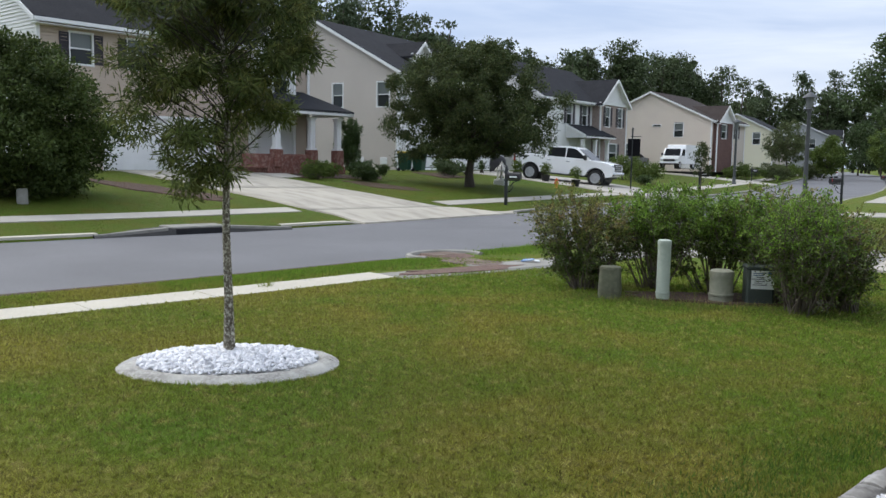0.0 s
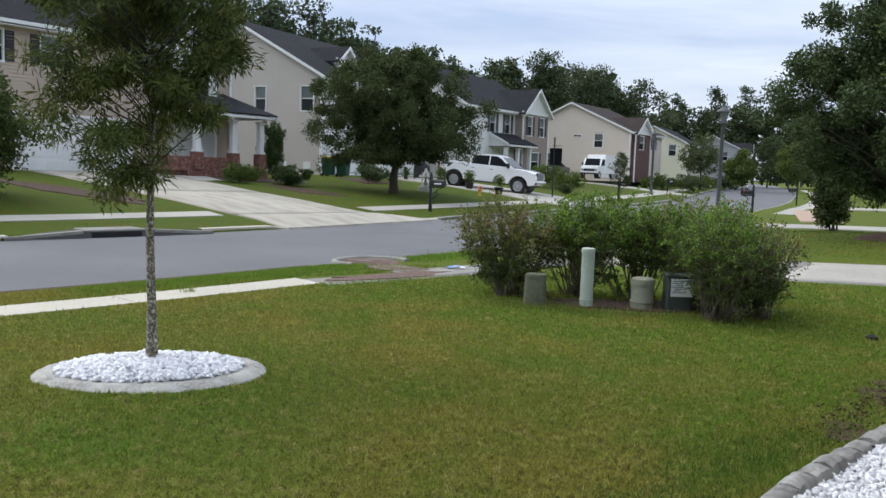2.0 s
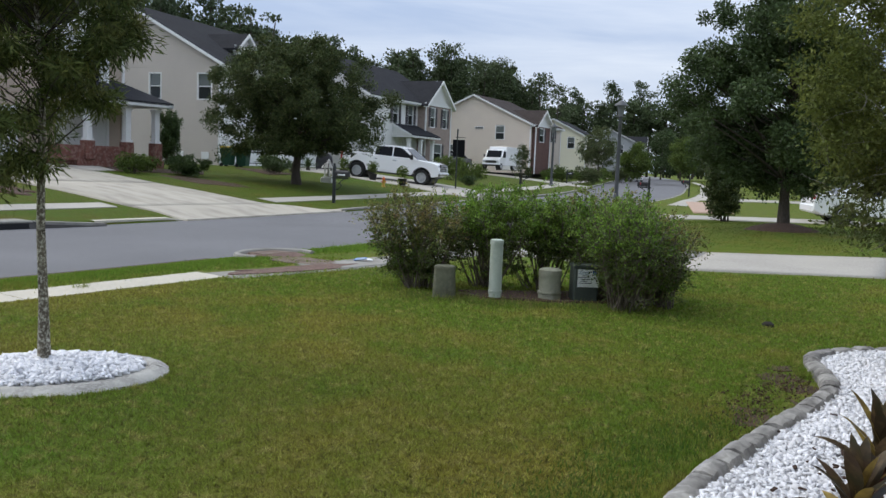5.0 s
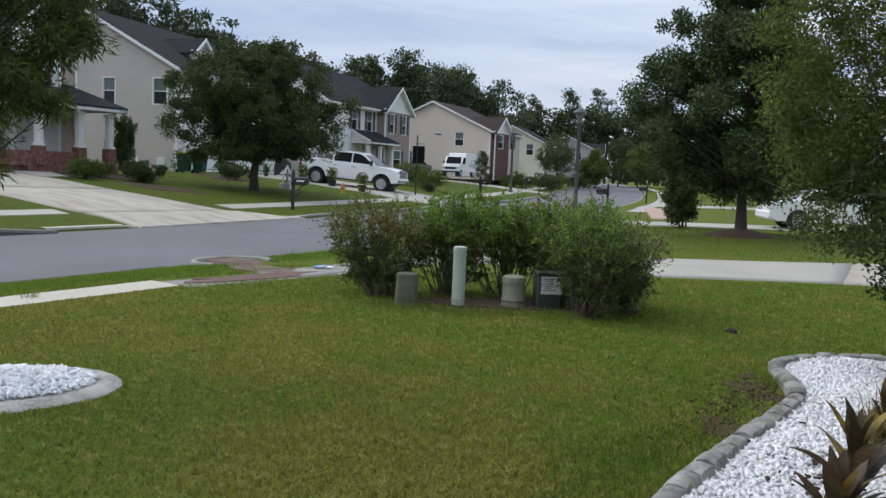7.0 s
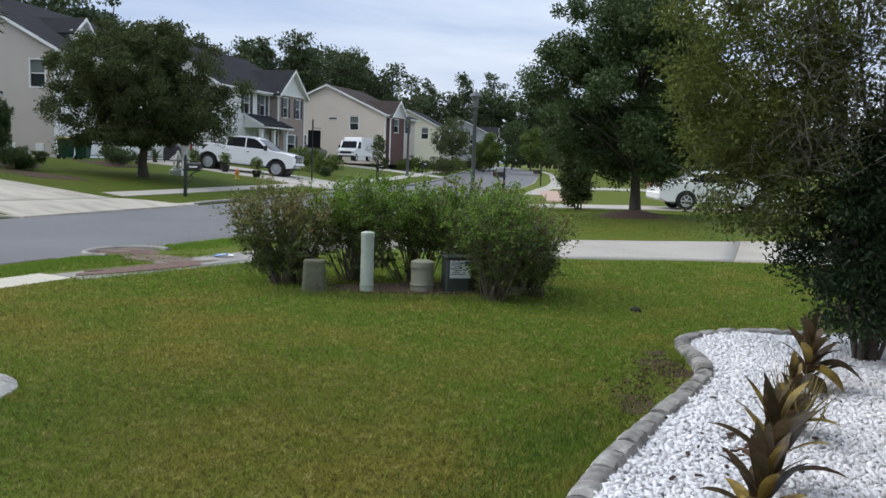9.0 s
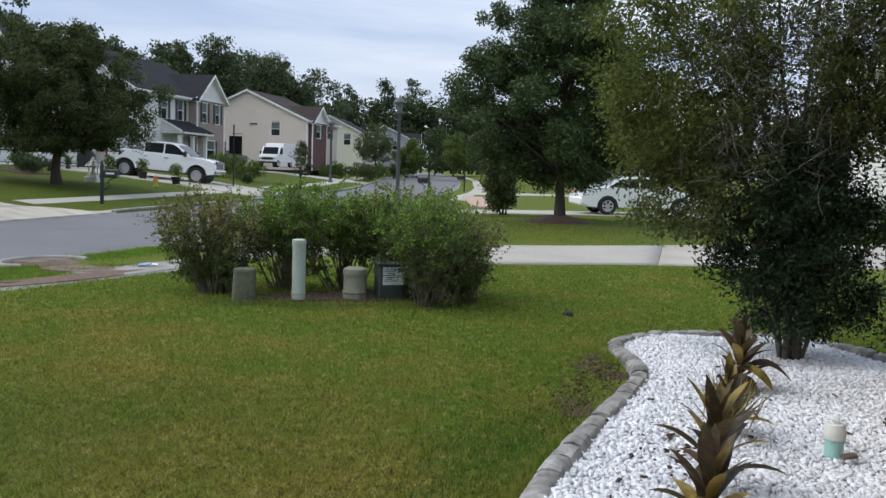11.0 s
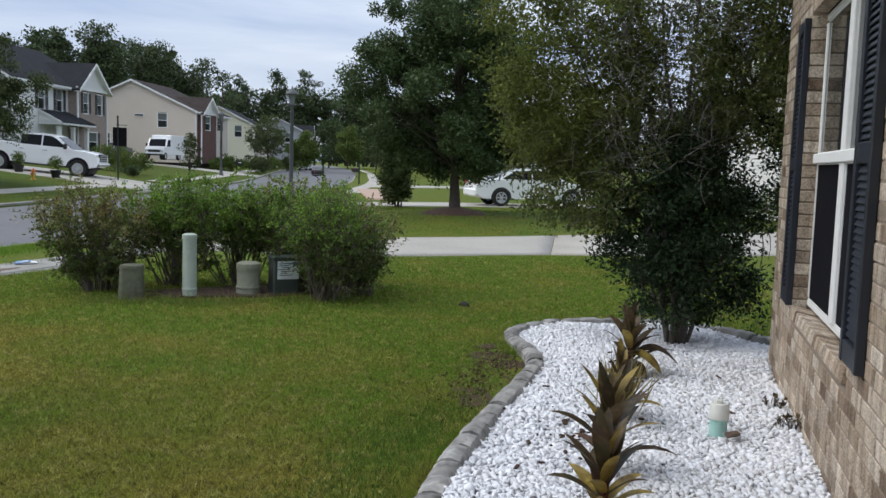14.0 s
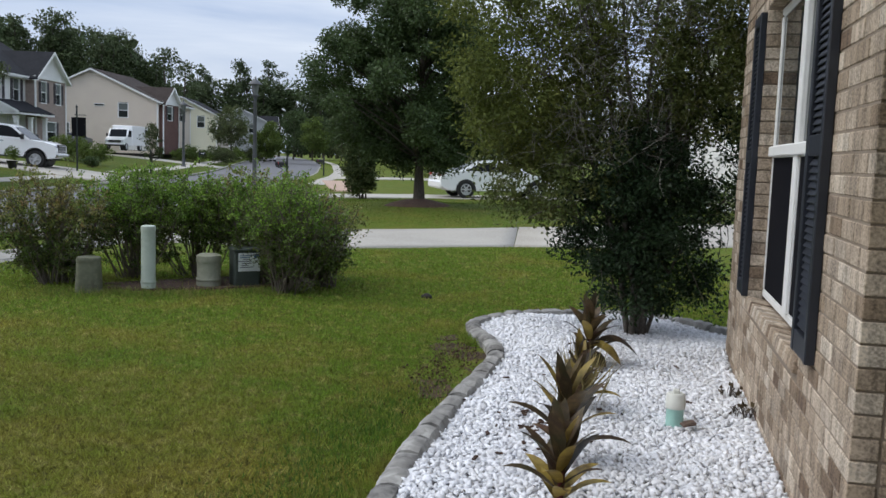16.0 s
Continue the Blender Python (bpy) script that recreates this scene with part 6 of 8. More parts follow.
# leaves that have bent over to the stones beside the furthest plant
for az, ln, rise, z0, m, lb in ((8, 0.36, 0.62, 0.13, M_LF_CORD, "dark leaf drooping to the stones"), (-28, 0.27, 0.5, 0.14, M_LF_CORD_Y, "limp yellow leaf"), (-62, 0.25, 0.3, 0.1, M_LF_CORD, "brown drooping leaf")):
    g, a = Geo(), math.radians(az)
    for i in range(9):
        u = i / 8
        r, z, w = ln * u, max(0.03, z0 + ln * (1.9 * rise * u - 1.35 * u ** 2)), 0.07 * math.sin(math.pi * min(1, 0.12 + 0.88 * u)) ** 0.7 + 0.003
        g.v += [(r * math.cos(a) - q * w * math.sin(a), r * math.sin(a) + q * w * math.cos(a), z - 0.45 * w * abs(q)) for q in (-1, 0, 1)]
    g.f += [(3 * i + q, 3 * i + q + 1, 3 * i + q + 4, 3 * i + q + 3) for i in range(8) for q in (0, 1)]
    part("leaf", g, m, far_plant, lb, True)
for k, (x, y) in enumerate([(1.12, 4.95), (1.1, 5.45)]):
    shrub("weed", "small leafy weed growing at the foot of the brick wall", (x, y, 0.05), 0.07, 0.12, 0.1, 12, (0.045, 0.03), M_LF_CORD, 70 + k, 0.01, 4, "weeds at the wall", category="weed")

# ---- our house: brick wall, window, shutters ----
WX, WY0, WY1, WTOP = 1.19, 2.73, 6.95, 3.25
WIN_A, WIN_B, SILL, HEAD = 3.80, 5.75, 0.70, 2.60
wall = tagged(part("wall_house", Geo()
              .box((WX + 0.154, (WY0 + WIN_A) / 2, WTOP / 2), (0.30, WIN_A - WY0 - 0.016, WTOP))
              .box((WX + 0.154, (WY1 + WIN_B) / 2, WTOP / 2), (0.30, WY1 - WIN_B - 0.016, WTOP))
              .box((WX + 0.154, (WIN_A + WIN_B) / 2, SILL / 2 - 0.03), (0.30, WIN_B - WIN_A, SILL - 0.06))
              .box((WX + 0.154, (WIN_A + WIN_B) / 2, (WTOP + HEAD) / 2 + 0.05), (0.30, WIN_B - WIN_A, WTOP - HEAD - 0.1))
              .box((WX + 1.6, WY0 + 0.154, WTOP / 2), (2.58, 0.30, WTOP))
              .box((WX + 1.6, WY1 - 0.16, WTOP / 2), (2.58, 0.30, WTOP)), M_MORTAR), "tan brick house wall with recessed mortar joints", "wall", kind="structure")
# no room is built: a near-black box gives its darkness
tagged(part("room_dark", Geo().box((WX + 1.7, (WY0 + WY1) / 2, WTOP / 2), (2.4, WY1 - WY0 - 0.7, WTOP - 0.1)), M_DARK), "solid dark box in place of the unlit room behind the window", "room", kind="structure")
tagged(part("eave", Geo().box((WX + 1.2, (WY0 + WY1) / 2, WTOP + 0.05), (3.1, WY1 - WY0 + 0.7, 0.1)), M_TRIM), "white boxed eave over the brick wall", "eave", kind="structure")
# assumed porch over the walk's start, unseen: added to shade the return wall and close the place beside and behind
tagged(part("porch_ceiling", Geo().box((WX + 1.4, -0.6, 2.75), (4.3, 6.5, 0.1)), M_TRIM), "unseen white ceiling slab added to shade the return wall", "ceiling", kind="structure")
tagged(part("wall_entrance", Geo().box((WX + 2.9, -0.6, 1.37), (0.3, 6.5, 2.66)).box((WX + 1.55, -3.7, 1.37), (2.5, 0.3, 2.66)), M_BRICK_J), "unseen tan brick wall added beside and behind the start of the walk", "wall", kind="structure")
tagged(part("porch_floor", Geo().box((WX + 1.5, -0.5, 0.02), (2.5, 6.3, 0.14)), M_CONC), "unseen concrete floor of the added porch", "floor", kind="structure")
CO, BH, BL, JT = 0.081, 0.0725, 0.195, 0.0085


def brick_mesh(ln, ht=BH, dp=0.095, b=0.004):
    return Geo().rbox((0, 0, 0), (dp, ln, ht), b).mesh("brick", M_BRICK)


FULL, HALFB = brick_mesh(BL), brick_mesh((BL - JT) / 2)
TURN_F = Geo().rbox((0, 0, 0), (BL, 0.095, BH), 0.004).mesh("brick", M_BRICK)
TURN_H = Geo().rbox((0, 0, 0), ((BL - JT) / 2, 0.095, BH), 0.004).mesh("brick", M_BRICK)
rest = Geo()
rng = np.random.default_rng(5)
count = 0


def lay(mesh, x, y, z, near, size):
    global count
    jx, rz = rng.normal() * 0.0012, rng.normal() * 0.25
    if near and count < 295:
        b = new("brick", mesh)
        b.matrix_world = pose(x + jx, y, z, 0, 0, rz)
        b.parent = wall
        count += 1
    else:
        rest.rbox((x + jx, y, z), size, 0.004)


def course(y0, y1, odd, z, near):
    """One run of bricks from y0 to y1; odd runs begin with a half."""
    y = y0
    first = odd
    while y < y1 - 0.012:
        ln = (BL - JT) / 2 if first else BL
        first = False
        ln = min(ln, y1 - y)
        if y1 - (y + ln + JT) < 0.012:
            ln = y1 - y
        mesh = FULL if abs(ln - BL) < 0.002 else HALFB if abs(ln - (BL - JT) / 2) < 0.002 else None
        lay(mesh, WX + 0.0475, y + ln / 2, z, mesh is not None and near, (0.095, ln, BH))
        y += ln + JT


rows = int(WTOP / CO)
for r in range(rows):
    z = 0.01 + r * CO + BH / 2
    if SILL - 0.10 < z < HEAD + 0.02:
        cut = 0.0 if z > SILL - 0.02 else 0.02
        course(WY0, WIN_A - cut, r % 2 == 1, z, z < 2.3)
        course(WIN_B + cut, WY1, r % 2 == 1, z, False)
    elif HEAD + 0.02 <= z < HEAD + 0.20:
        course(WY0, WIN_A - 0.02, r % 2 == 1, z, False)
        course(WIN_B + 0.03, WY1, r % 2 == 1, z, False)
    else:
        course(WY0, WY1, r % 2 == 1, z, z < 0.7)
    # the return wall that faces the walk
    x = WX + (0.1055 if r % 2 == 0 else 0.0975 + 0.105)
    if r % 2:
        lay(TURN_H, WX + 0.105 + 0.0456, WY0 + 0.0475, z, z < 2.3, ((BL - JT) / 2, 0.095, BH))
    while x < WX + 2.8:
        lay(TURN_F, x + BL / 2, WY0 + 0.0475, z, x < WX + 0.25 and z < 2.3, (BL, 0.095, BH))
        x += BL + JT
tagged(part("bricks", rest, M_BRICK_J, wall, "remaining tan bricks of the wall"), kind="stuff")
# rowlock sill and soldier course over the window
for k in range(int((WIN_B - WIN_A + 0.04) / CO)):
    y = WIN_A - 0.02 + CO * (k + 0.5)
    b = new("brick", Geo().rbox((0, 0, 0), (0.15, BH, 0.075), 0.005).mesh("brick", M_BRICK) if k == 0 else SILLB)
    SILLB = b.data
    b.matrix_world = pose(WX + 0.055, y, SILL - 0.052, 0, 10, 0)
    b.parent = wall
    b = new("brick", Geo().rbox((0, 0, 0), (0.095, BH, 0.19), 0.005).mesh("brick", M_BRICK) if k == 0 else SOLD)
    SOLD = b.data
    b.matrix_world = pose(WX + 0.0475, y, HEAD + 0.105, 0, 0, 0)
    b.parent = wall

FX = WX + 0.085
MIDW = 4.77
win = tagged(part("window_1", Geo().rbox((FX + 0.03, (WIN_A + WIN_B) / 2, SILL + 0.022), (0.05, WIN_B - WIN_A - 0.01, 0.044), 0.006)
             .rbox((FX + 0.03, (WIN_A + WIN_B) / 2, HEAD - 0.022), (0.05, WIN_B - WIN_A - 0.01, 0.044), 0.006)
             .rbox((FX + 0.03, WIN_A + 0.02, (SILL + HEAD) / 2), (0.05, 0.032, HEAD - SILL - 0.11), 0.006)
             .rbox((FX + 0.03, WIN_B - 0.02, (SILL + HEAD) / 2), (0.05, 0.032, HEAD - SILL - 0.11), 0.006)
             .rbox((FX + 0.02, MIDW, (SILL + HEAD) / 2), (0.06, 0.12, HEAD - SILL - 0.09), 0.006), M_TRIM), "white twin double-hung window in a brick wall", "window", kind="structure")
part("meeting_rail", Geo().rbox((FX + 0.0, (WIN_A + WIN_B) / 2, 1.67), (0.05, WIN_B - WIN_A - 0.05, 0.066), 0.006), M_TRIM, win, "white meeting rail")
for a, b in ((WIN_A + 0.037, MIDW - 0.061), (MIDW + 0.061, WIN_B - 0.037)):
    zm = 1.67
    for za, zb, m, x, nm, lb in ((SILL + 0.046, zm - 0.032, M_SCREEN, FX + 0.02, "screen", "dark insect screen"), (zm + 0.032, HEAD - 0.046, M_GLASS, FX + 0.028, "pane", "reflecting window pane")):
        sash = Geo()
        w = 0.009
        for y0, y1, z0, z1 in ((a, a + w, za, zb), (b - w, b, za, zb), (a + w, b - w, za, za + w), (a + w, b - w, zb - w, zb)):
            sash.box((x, (y0 + y1) / 2, (z0 + z1) / 2), (0.03, y1 - y0, z1 - z0))
        s = part("sash", sash, M_TRIM, win, "white sash")
        part(nm, Geo().box((x - 0.006, (a + b) / 2, (za + zb) / 2), (0.006, b - a - 2 * w, zb - za - 2 * w)), m, s, lb)


def big_shutter(y0, y1, z0, z1):
    w, h = y1 - y0, z1 - z0
    s = empty("window_shutter", pose(WX - 0.022, (y0 + y1) / 2, z0), "dark navy louvred shutter fixed to the brick wall", "shutter", "shutters of the window")
    st = 0.045
    for nm, c, sz in (("stile", (0, -w / 2 + st / 2, h / 2), (0.042, st, h)), ("stile", (0, w / 2 - st / 2, h / 2), (0.042, st, h)),
                      ("rail", (0, 0, 0.05), (0.034, w - 2 * st, 0.1)), ("rail", (0, 0, h - 0.04), (0.034, w - 2 * st, 0.08)), ("rail", (0, 0, h * 0.5), (0.034, w - 2 * st, 0.09))):
        part(nm, Geo().rbox(c, sz, 0.004), M_SHUT, s)
    slat = Geo().rbox((0, 0, 0), (0.034, w - 2 * st, 0.008), 0.003).mesh("slat", M_SHUT)
    for za, zb in ((0.115, h * 0.5 - 0.055), (h * 0.5 + 0.055, h - 0.09)):
        n = int((zb - za) / 0.032)
        for k in range(n):
            b = new("slat", slat)
            b.matrix_basis = pose(0.002, 0, za + (zb - za) * (k + 0.5) / n, 0, -62, 0)
            b.parent = s
    part("backing", Geo().box((0.014, 0, h / 2), (0.006, w - 2 * st, h - 0.16)), M_SHUT, s)


big_shutter(3.41, 3.76, 0.745, 2.58)
big_shutter(5.75, 6.07, 0.69, 2.58)

# ---- neighbour's white house beyond the large shrub ----
h7 = house("white-sided neighbouring house with dark roof", (2.2, 33.0, 0.35), 208, 11, 12, 5.2, 2.8, M_WHITE, M_WHITE, M_SHINGLE,
           side_wins=((-3, 3.5, 0.9, 1.4),), front_wins=((2, 3.5, 0.9, 1.4), (6, 3.5, 0.9, 1.4)), front_doors=((8.2, 0.0, 4.9, 2.15),))

# ---- street furniture ----
def street_lamp(x, y, label):
    l = empty("street_lamp", pose(x, y, gz(x, y)), label, "street lamp", "street lamps")
    part("base", Geo().lathe([(0.19, -0.05), (0.19, 0.1), (0.13, 0.16), (0.12, 0.55), (0.085, 0.62)], n=14), M_LAMP, l, "", True)
    part("pole", Geo().lathe([(0.1, 0.6), (0.08, 4.1), (0.09, 4.12), (0.09, 4.2)], n=12), M_LAMP, l, "", True)
    part("arm", Geo().rbox((0, 0, 4.24), (0.34, 0.34, 0.06), 0.02), M_LAMP, l)
    part("lantern", Geo().lathe([(0.12, 4.27), (0.2, 4.72), (0.2, 4.75)], n=8), mat("lantern_glass", (0.16, 0.17, 0.17), (0.12, 0.13, 0.13), rough=0.2), l, "grey lantern glass")
    part("cap", Geo().lathe([(0.33, 4.75), (0.3, 4.8), (0.13, 4.93), (0.04, 5.0), (0.03, 5.1), (0.001, 5.12)], n=12), M_LAMP, l, "dark lantern cap", True)
    return l


street_lamp(-17.4, 37.5, "tall dark street lamp with a lantern head on the verge")
street_lamp(-34.4, 60.9, "dark street lamp with a lantern head on the far verge")


def mailbox(x, y, yaw, label, scroll=True):
    b = empty("mailbox", pose(x, y, gz(x, y), 0, 0, yaw), label, "mailbox", "roadside mailboxes")
    part("post", Geo().rbox((0, 0, 0.6), (0.1, 0.1, 1.3), 0.012).lathe([(0.06, 1.25), (0.06, 1.28), (0.035, 1.31), (0.04, 1.36), (0.001, 1.4)], n=10), M_POLE, b, "", True)
    part("arm", Geo().rbox((0.22, 0, 0.88), (0.62, 0.07, 0.06), 0.01), M_POLE, b)
    g = Geo()
    out = [(-0.09, 0), (0.09, 0), (0.09, 0.13)] + [(0.09 * math.cos(a), 0.13 + 0.09 * math.sin(a)) for a in np.linspace(0.3, math.pi - 0.3, 7)] + [(-0.09, 0.13)]
    g.slab(out, 0.5, Matrix.Translation((0.05, 0, 0.92)) @ Euler((radians(90), 0, radians(90))).to_matrix().to_4x4())
    box = part("box", g, M_BLACKPL, b, "black rounded mailbox")
    part("plate", Geo().box((0.3, -0.094, 0.99), (0.28, 0.004, 0.05)), M_LABEL, box, "pale plate")
    part("flag", Geo().box((0.4, 0.1, 1.05), (0.03, 0.01, 0.14)), M_FLAGRED, box, "small red flag")
    if scroll:
        part("bracket", Geo().tube([(0.05, 0, 0.45), (0.16, 0, 0.5), (0.27, 0, 0.62), (0.22, 0, 0.72), (0.15, 0, 0.66), (0.28, 0, 0.8), (0.42, 0, 0.85)], 0.018, 6), M_POLE, b, "scrolled bracket")
    return b


mailbox(-20.3, 21.3, 20, "black mailbox on a post at the far kerb")
mailbox(-16.1, 38.3, 195, "black mailbox on a scrolled post at the kerb")
mailbox(-21.5, 57.4, 200, "black mailbox on a post further along the kerb")
mailbox(-26.9, 44.1, 20, "black mailbox under a small tree at the kerb")
mailbox(-40.2, 74.0, 25, "black mailbox far along the street")

sign = empty("hanging_sign", pose(-26.9, 37.5, gz(-26.9, 37.5), 0, 0, 38), "black hanging sign on a thin black pole in the lawn", "sign")
part("pole", Geo().tube([(0, 0, -0.05), (0, 0, 3.15)], 0.04, 8).lathe([(0.02, 3.1), (0.06, 3.16), (0.001, 3.28)], n=8), M_POLE, sign)
part("panel", Geo().rbox((0.09, 0, 2.2), (0.66, 0.05, 0.92), 0.012), M_SIGN, sign, "black panel")
part("arm", Geo().tube([(-0.1, 0, 2.78), (0.45, 0, 2.78)], 0.018, 6), M_POLE, sign)

# white gazebo ornament on the lawn before the driveway
bh = empty("garden_gazebo", pose(-27.46, 28.3, gz(-27.46, 28.3), 0, 0, 20), "small white garden gazebo ornament on a block base, on the lawn", "garden ornament")
part("base", Geo().rbox((0, 0, 0.1), (0.56, 0.56, 0.28), 0.03), M_TRIM, bh, "white block base")
part("floor_plate", Geo().lathe([(0.24, 0.24), (0.26, 0.26), (0.26, 0.3), (0.001, 0.3)], n=8), M_TRIM, bh)
for k in range(6):
    a = math.pi * k / 3
    part("post", Geo().tube([(0.2 * math.cos(a), 0.2 * math.sin(a), 0.29), (0.2 * math.cos(a), 0.2 * math.sin(a), 0.68)], 0.022, 6), M_TRIM, bh, "white post")
part("core", Geo().lathe([(0.06, 0.3), (0.1, 0.4), (0.05, 0.5), (0.04, 0.68)], n=12), M_CONC_OLD, bh, "grey centre post", True)
rf = part("roof", Geo().lathe([(0.36, 0.66), (0.36, 0.69), (0.22, 0.83), (0.11, 0.93), (0.08, 0.95), (0.08, 1.0), (0.001, 1.1)], n=8), M_TRIM, bh, "white tiered roof")
for k in range(8):
    a = math.pi * (k + 0.5) / 4
    part("roof_gap", Geo().tube([(0.33 * math.cos(a), 0.33 * math.sin(a), 0.712), (0.15 * math.cos(a), 0.15 * math.sin(a), 0.89)], 0.02, 5), M_SHUT_FAR, rf, "dark roof slot")


def sago_palm(at, size, seed):
    """A stub of trunk under a rosette of stiff feathered fronds."""
    r1 = np.random.default_rng(seed)
    t = empty("sago_palm", Matrix.Translation(at), "dark green sago palm with arching feathered fronds, by the driveway", "palm", "sago palms by the driveway")
    part("trunk", Geo().lathe([(0.1, -0.05), (0.13, 0.08), (0.09, 0.2), (0.001, 0.24)], n=10), M_BARK, t, "", True)
    for k in range(22):
        a, el = k * 2.4 + r1.uniform(-0.2, 0.2), math.radians(r1.uniform(12, 78))
        ln = size * r1.uniform(0.8, 1.1)
        rach = [np.array([ln * u * math.cos(el) * math.cos(a), ln * u * math.cos(el) * math.sin(a), 0.2 + ln * (u * math.sin(el) - 0.3 * u * u)]) for u in np.linspace(0, 1, 9)]
        side = np.array([-math.sin(a), math.cos(a), 0.25])
        g = Geo().tube([tuple(p) for p in rach], [0.012 - 0.009 * u for u in np.linspace(0, 1, 9)], 5)
        for i in range(1, 9):
            for q in (-1, 1):
                for h in (0.0, 0.5):
                    p = rach[i] + (rach[i - 1] - rach[i]) * h
                    w = 0.2 * size * (1.15 - (i - h) / 9)
                    d = unit(rach[i] - rach[i - 1])
                    tip = p + side * np.array([q, q, 1]) * w + d * 0.09
                    n = len(g.v)
                    g.v += [tuple(p - d * 0.014), tuple(p + d * 0.014), tuple(tip)]
                    g.f.append((n, n + 1, n + 2))
        part("frond", g, M_LF_DARK, t)
    return t


sago_palm((-35.3, 34.6, gz(-35.3, 34.6)), 0.85, 301)
sago_palm((-33.4, 31.6, gz(-33.4, 31.6)), 0.8, 302)
# covered grill at the driveway
gr = empty("covered_grill", pose(-36.0, 36.6, gz(-36.0, 36.6), 0, 0, 40), "barbecue grill under a black cover, on the driveway", "grill")
cover = Geo()
for z, w, d in ((0.12, 0.5, 0.3), (0.6, 0.5, 0.3), (0.82, 0.47, 0.29), (0.95, 0.36, 0.25), (1.03, 0.26, 0.17), (1.05, 0.12, 0.07)):
    cover.v += [(w * math.copysign(abs(math.cos(a)) ** 0.5, math.cos(a)), d * math.copysign(abs(math.sin(a)) ** 0.5, math.sin(a)), z + 0.012 * math.sin(5 * a)) for a in np.linspace(0, 2 * math.pi, 28, endpoint=False)]
cover.f += [(r * 28 + k, r * 28 + (k + 1) % 28, (r + 1) * 28 + (k + 1) % 28, (r + 1) * 28 + k) for r in range(5) for k in range(28)] + [tuple(range(140, 168))]
part("cover", cover, M_BLACKPL, gr, "black cloth cover", True)
for x, y in ((-0.42, -0.22), (0.42, -0.22), (0.42, 0.22), (-0.42, 0.22)):
    part("leg", Geo().tube([(x, y, -0.01), (x, y, 0.2)], 0.02, 8), M_BLACKPL, gr)

# wheeled bins by the taupe house
for k, (x, y, m, lid) in enumerate([(-35.6, 29.1, M_BINGREEN, M_BINYEL), (-35.3, 29.85, M_BINGREEN, M_BINGREEN)]):
    b = empty("wheeled_bin", pose(x, y, gz(x, y), 0, 0, 25), "dark green wheeled bin with a yellow lid" if k == 0 else "dark green wheeled bin beside the house", "bin", "bins beside the house")
    g = Geo()
    vs = [(i * w, j * w, z) for z, w in ((0.08, 0.24), (0.98, 0.32)) for i, j in ((-1, -1), (1, -1), (1, 1), (-1, 1))]
    g.add(vs, [(0, 1, 2, 3), (4, 5, 6, 7), (0, 1, 5, 4), (1, 2, 6, 5), (2, 3, 7, 6), (3, 0, 4, 7)])
    part("body", g, m, b)
    part("lid", Geo().rbox((0, 0, 1.02), (0.7, 0.7, 0.1), 0.03), lid, b)
    for s in (-1, 1):
        part("wheel", Geo().tube([(-0.24, s * 0.24, 0.1), (-0.24, s * 0.3, 0.1)], 0.1, 12), M_TYRE, b)

# fire hydrant in the lawn
fh = empty("fire_hydrant", pose(-26.3, 30.85, gz(-26.3, 30.85)) @ Matrix.Scale(0.7, 4), "small orange fire hydrant standing in the lawn", "hydrant")
part("barrel", Geo().lathe([(0.16, 0), (0.16, 0.05), (0.1, 0.06), (0.1, 0.46), (0.14, 0.48)], n=14), M_HYDYEL, fh, "", True)
part("bonnet", Geo().lathe([(0.14, 0.48), (0.12, 0.56), (0.06, 0.64), (0.03, 0.7), (0.001, 0.71)], n=14), M_ORANGE, fh, "", True)
for s in (-1, 1):
    part("outlet", Geo().tube([(0, s * 0.08, 0.36), (0, s * 0.19, 0.36)], 0.06, 10), M_ORANGE, fh)

# storm drain in the far kerb and the one on our side
dr = empty("storm_drain", pose(-16.62, 8.05, -0.02, 0, 0, 0), "concrete kerb inlet of a storm drain with a dark mouth", "drain")
part("top_slab", Geo().rbox((-0.38, 0, 0.055), (0.68, 1.3, 0.06), 0.02), M_CONC_OLD, dr, "stained concrete top")
# the mouth isn't hollow: a near-black block paints its inner shade
part("throat", Geo().box((-0.34, 0, -0.05), (0.6, 1.12, 0.158)), M_DARK, dr, "near-black block in the mouth, its shade in the colour")
for s in (-1, 1):
    a, b = s * 0.56, s * 2.3
    vs = [(0.0, a, -0.12), (0.06, b, -0.12), (-0.03, b, -0.03), (-0.06, a, 0.07), (-0.5, a, -0.12), (-0.4, b, -0.12), (-0.4, b, -0.03), (-0.5, a, 0.07)]
    wing = part("wing", Geo().add(vs, [(0, 1, 2, 3), (4, 5, 6, 7), (0, 1, 5, 4), (1, 2, 6, 5), (2, 3, 7, 6), (3, 0, 4, 7)]), M_CONC_DARK, dr, "dark sloping kerb wing")
    vs = [(-0.035, s * 0.73, 0.068), (-0.01, b, -0.022), (-0.17, b, -0.02), (-0.2, s * 0.73, 0.07)]
    vs += [(x, y, z - 0.06) for x, y, z in vs]
    part("kerb_top", Geo().add(vs, [(0, 1, 2, 3), (4, 5, 6, 7), (0, 1, 5, 4), (1, 2, 6, 5), (2, 3, 7, 6), (3, 0, 4, 7)]), M_CONC_OLD, wing, "pale kerb top")
part("apron", Geo().box((0.24, 0, -0.105), (0.5, 3.4, 0.03)), M_CONC_DARK, dr, "dark gutter apron")
dn = empty("storm_drain", pose(-9.68, 9.05, -0.03, 0, 0, 0), "weathered concrete drain top ringed by red clay", "drain")
oval = Matrix.Diagonal((0.7, 0.82, 1.0, 1.0))
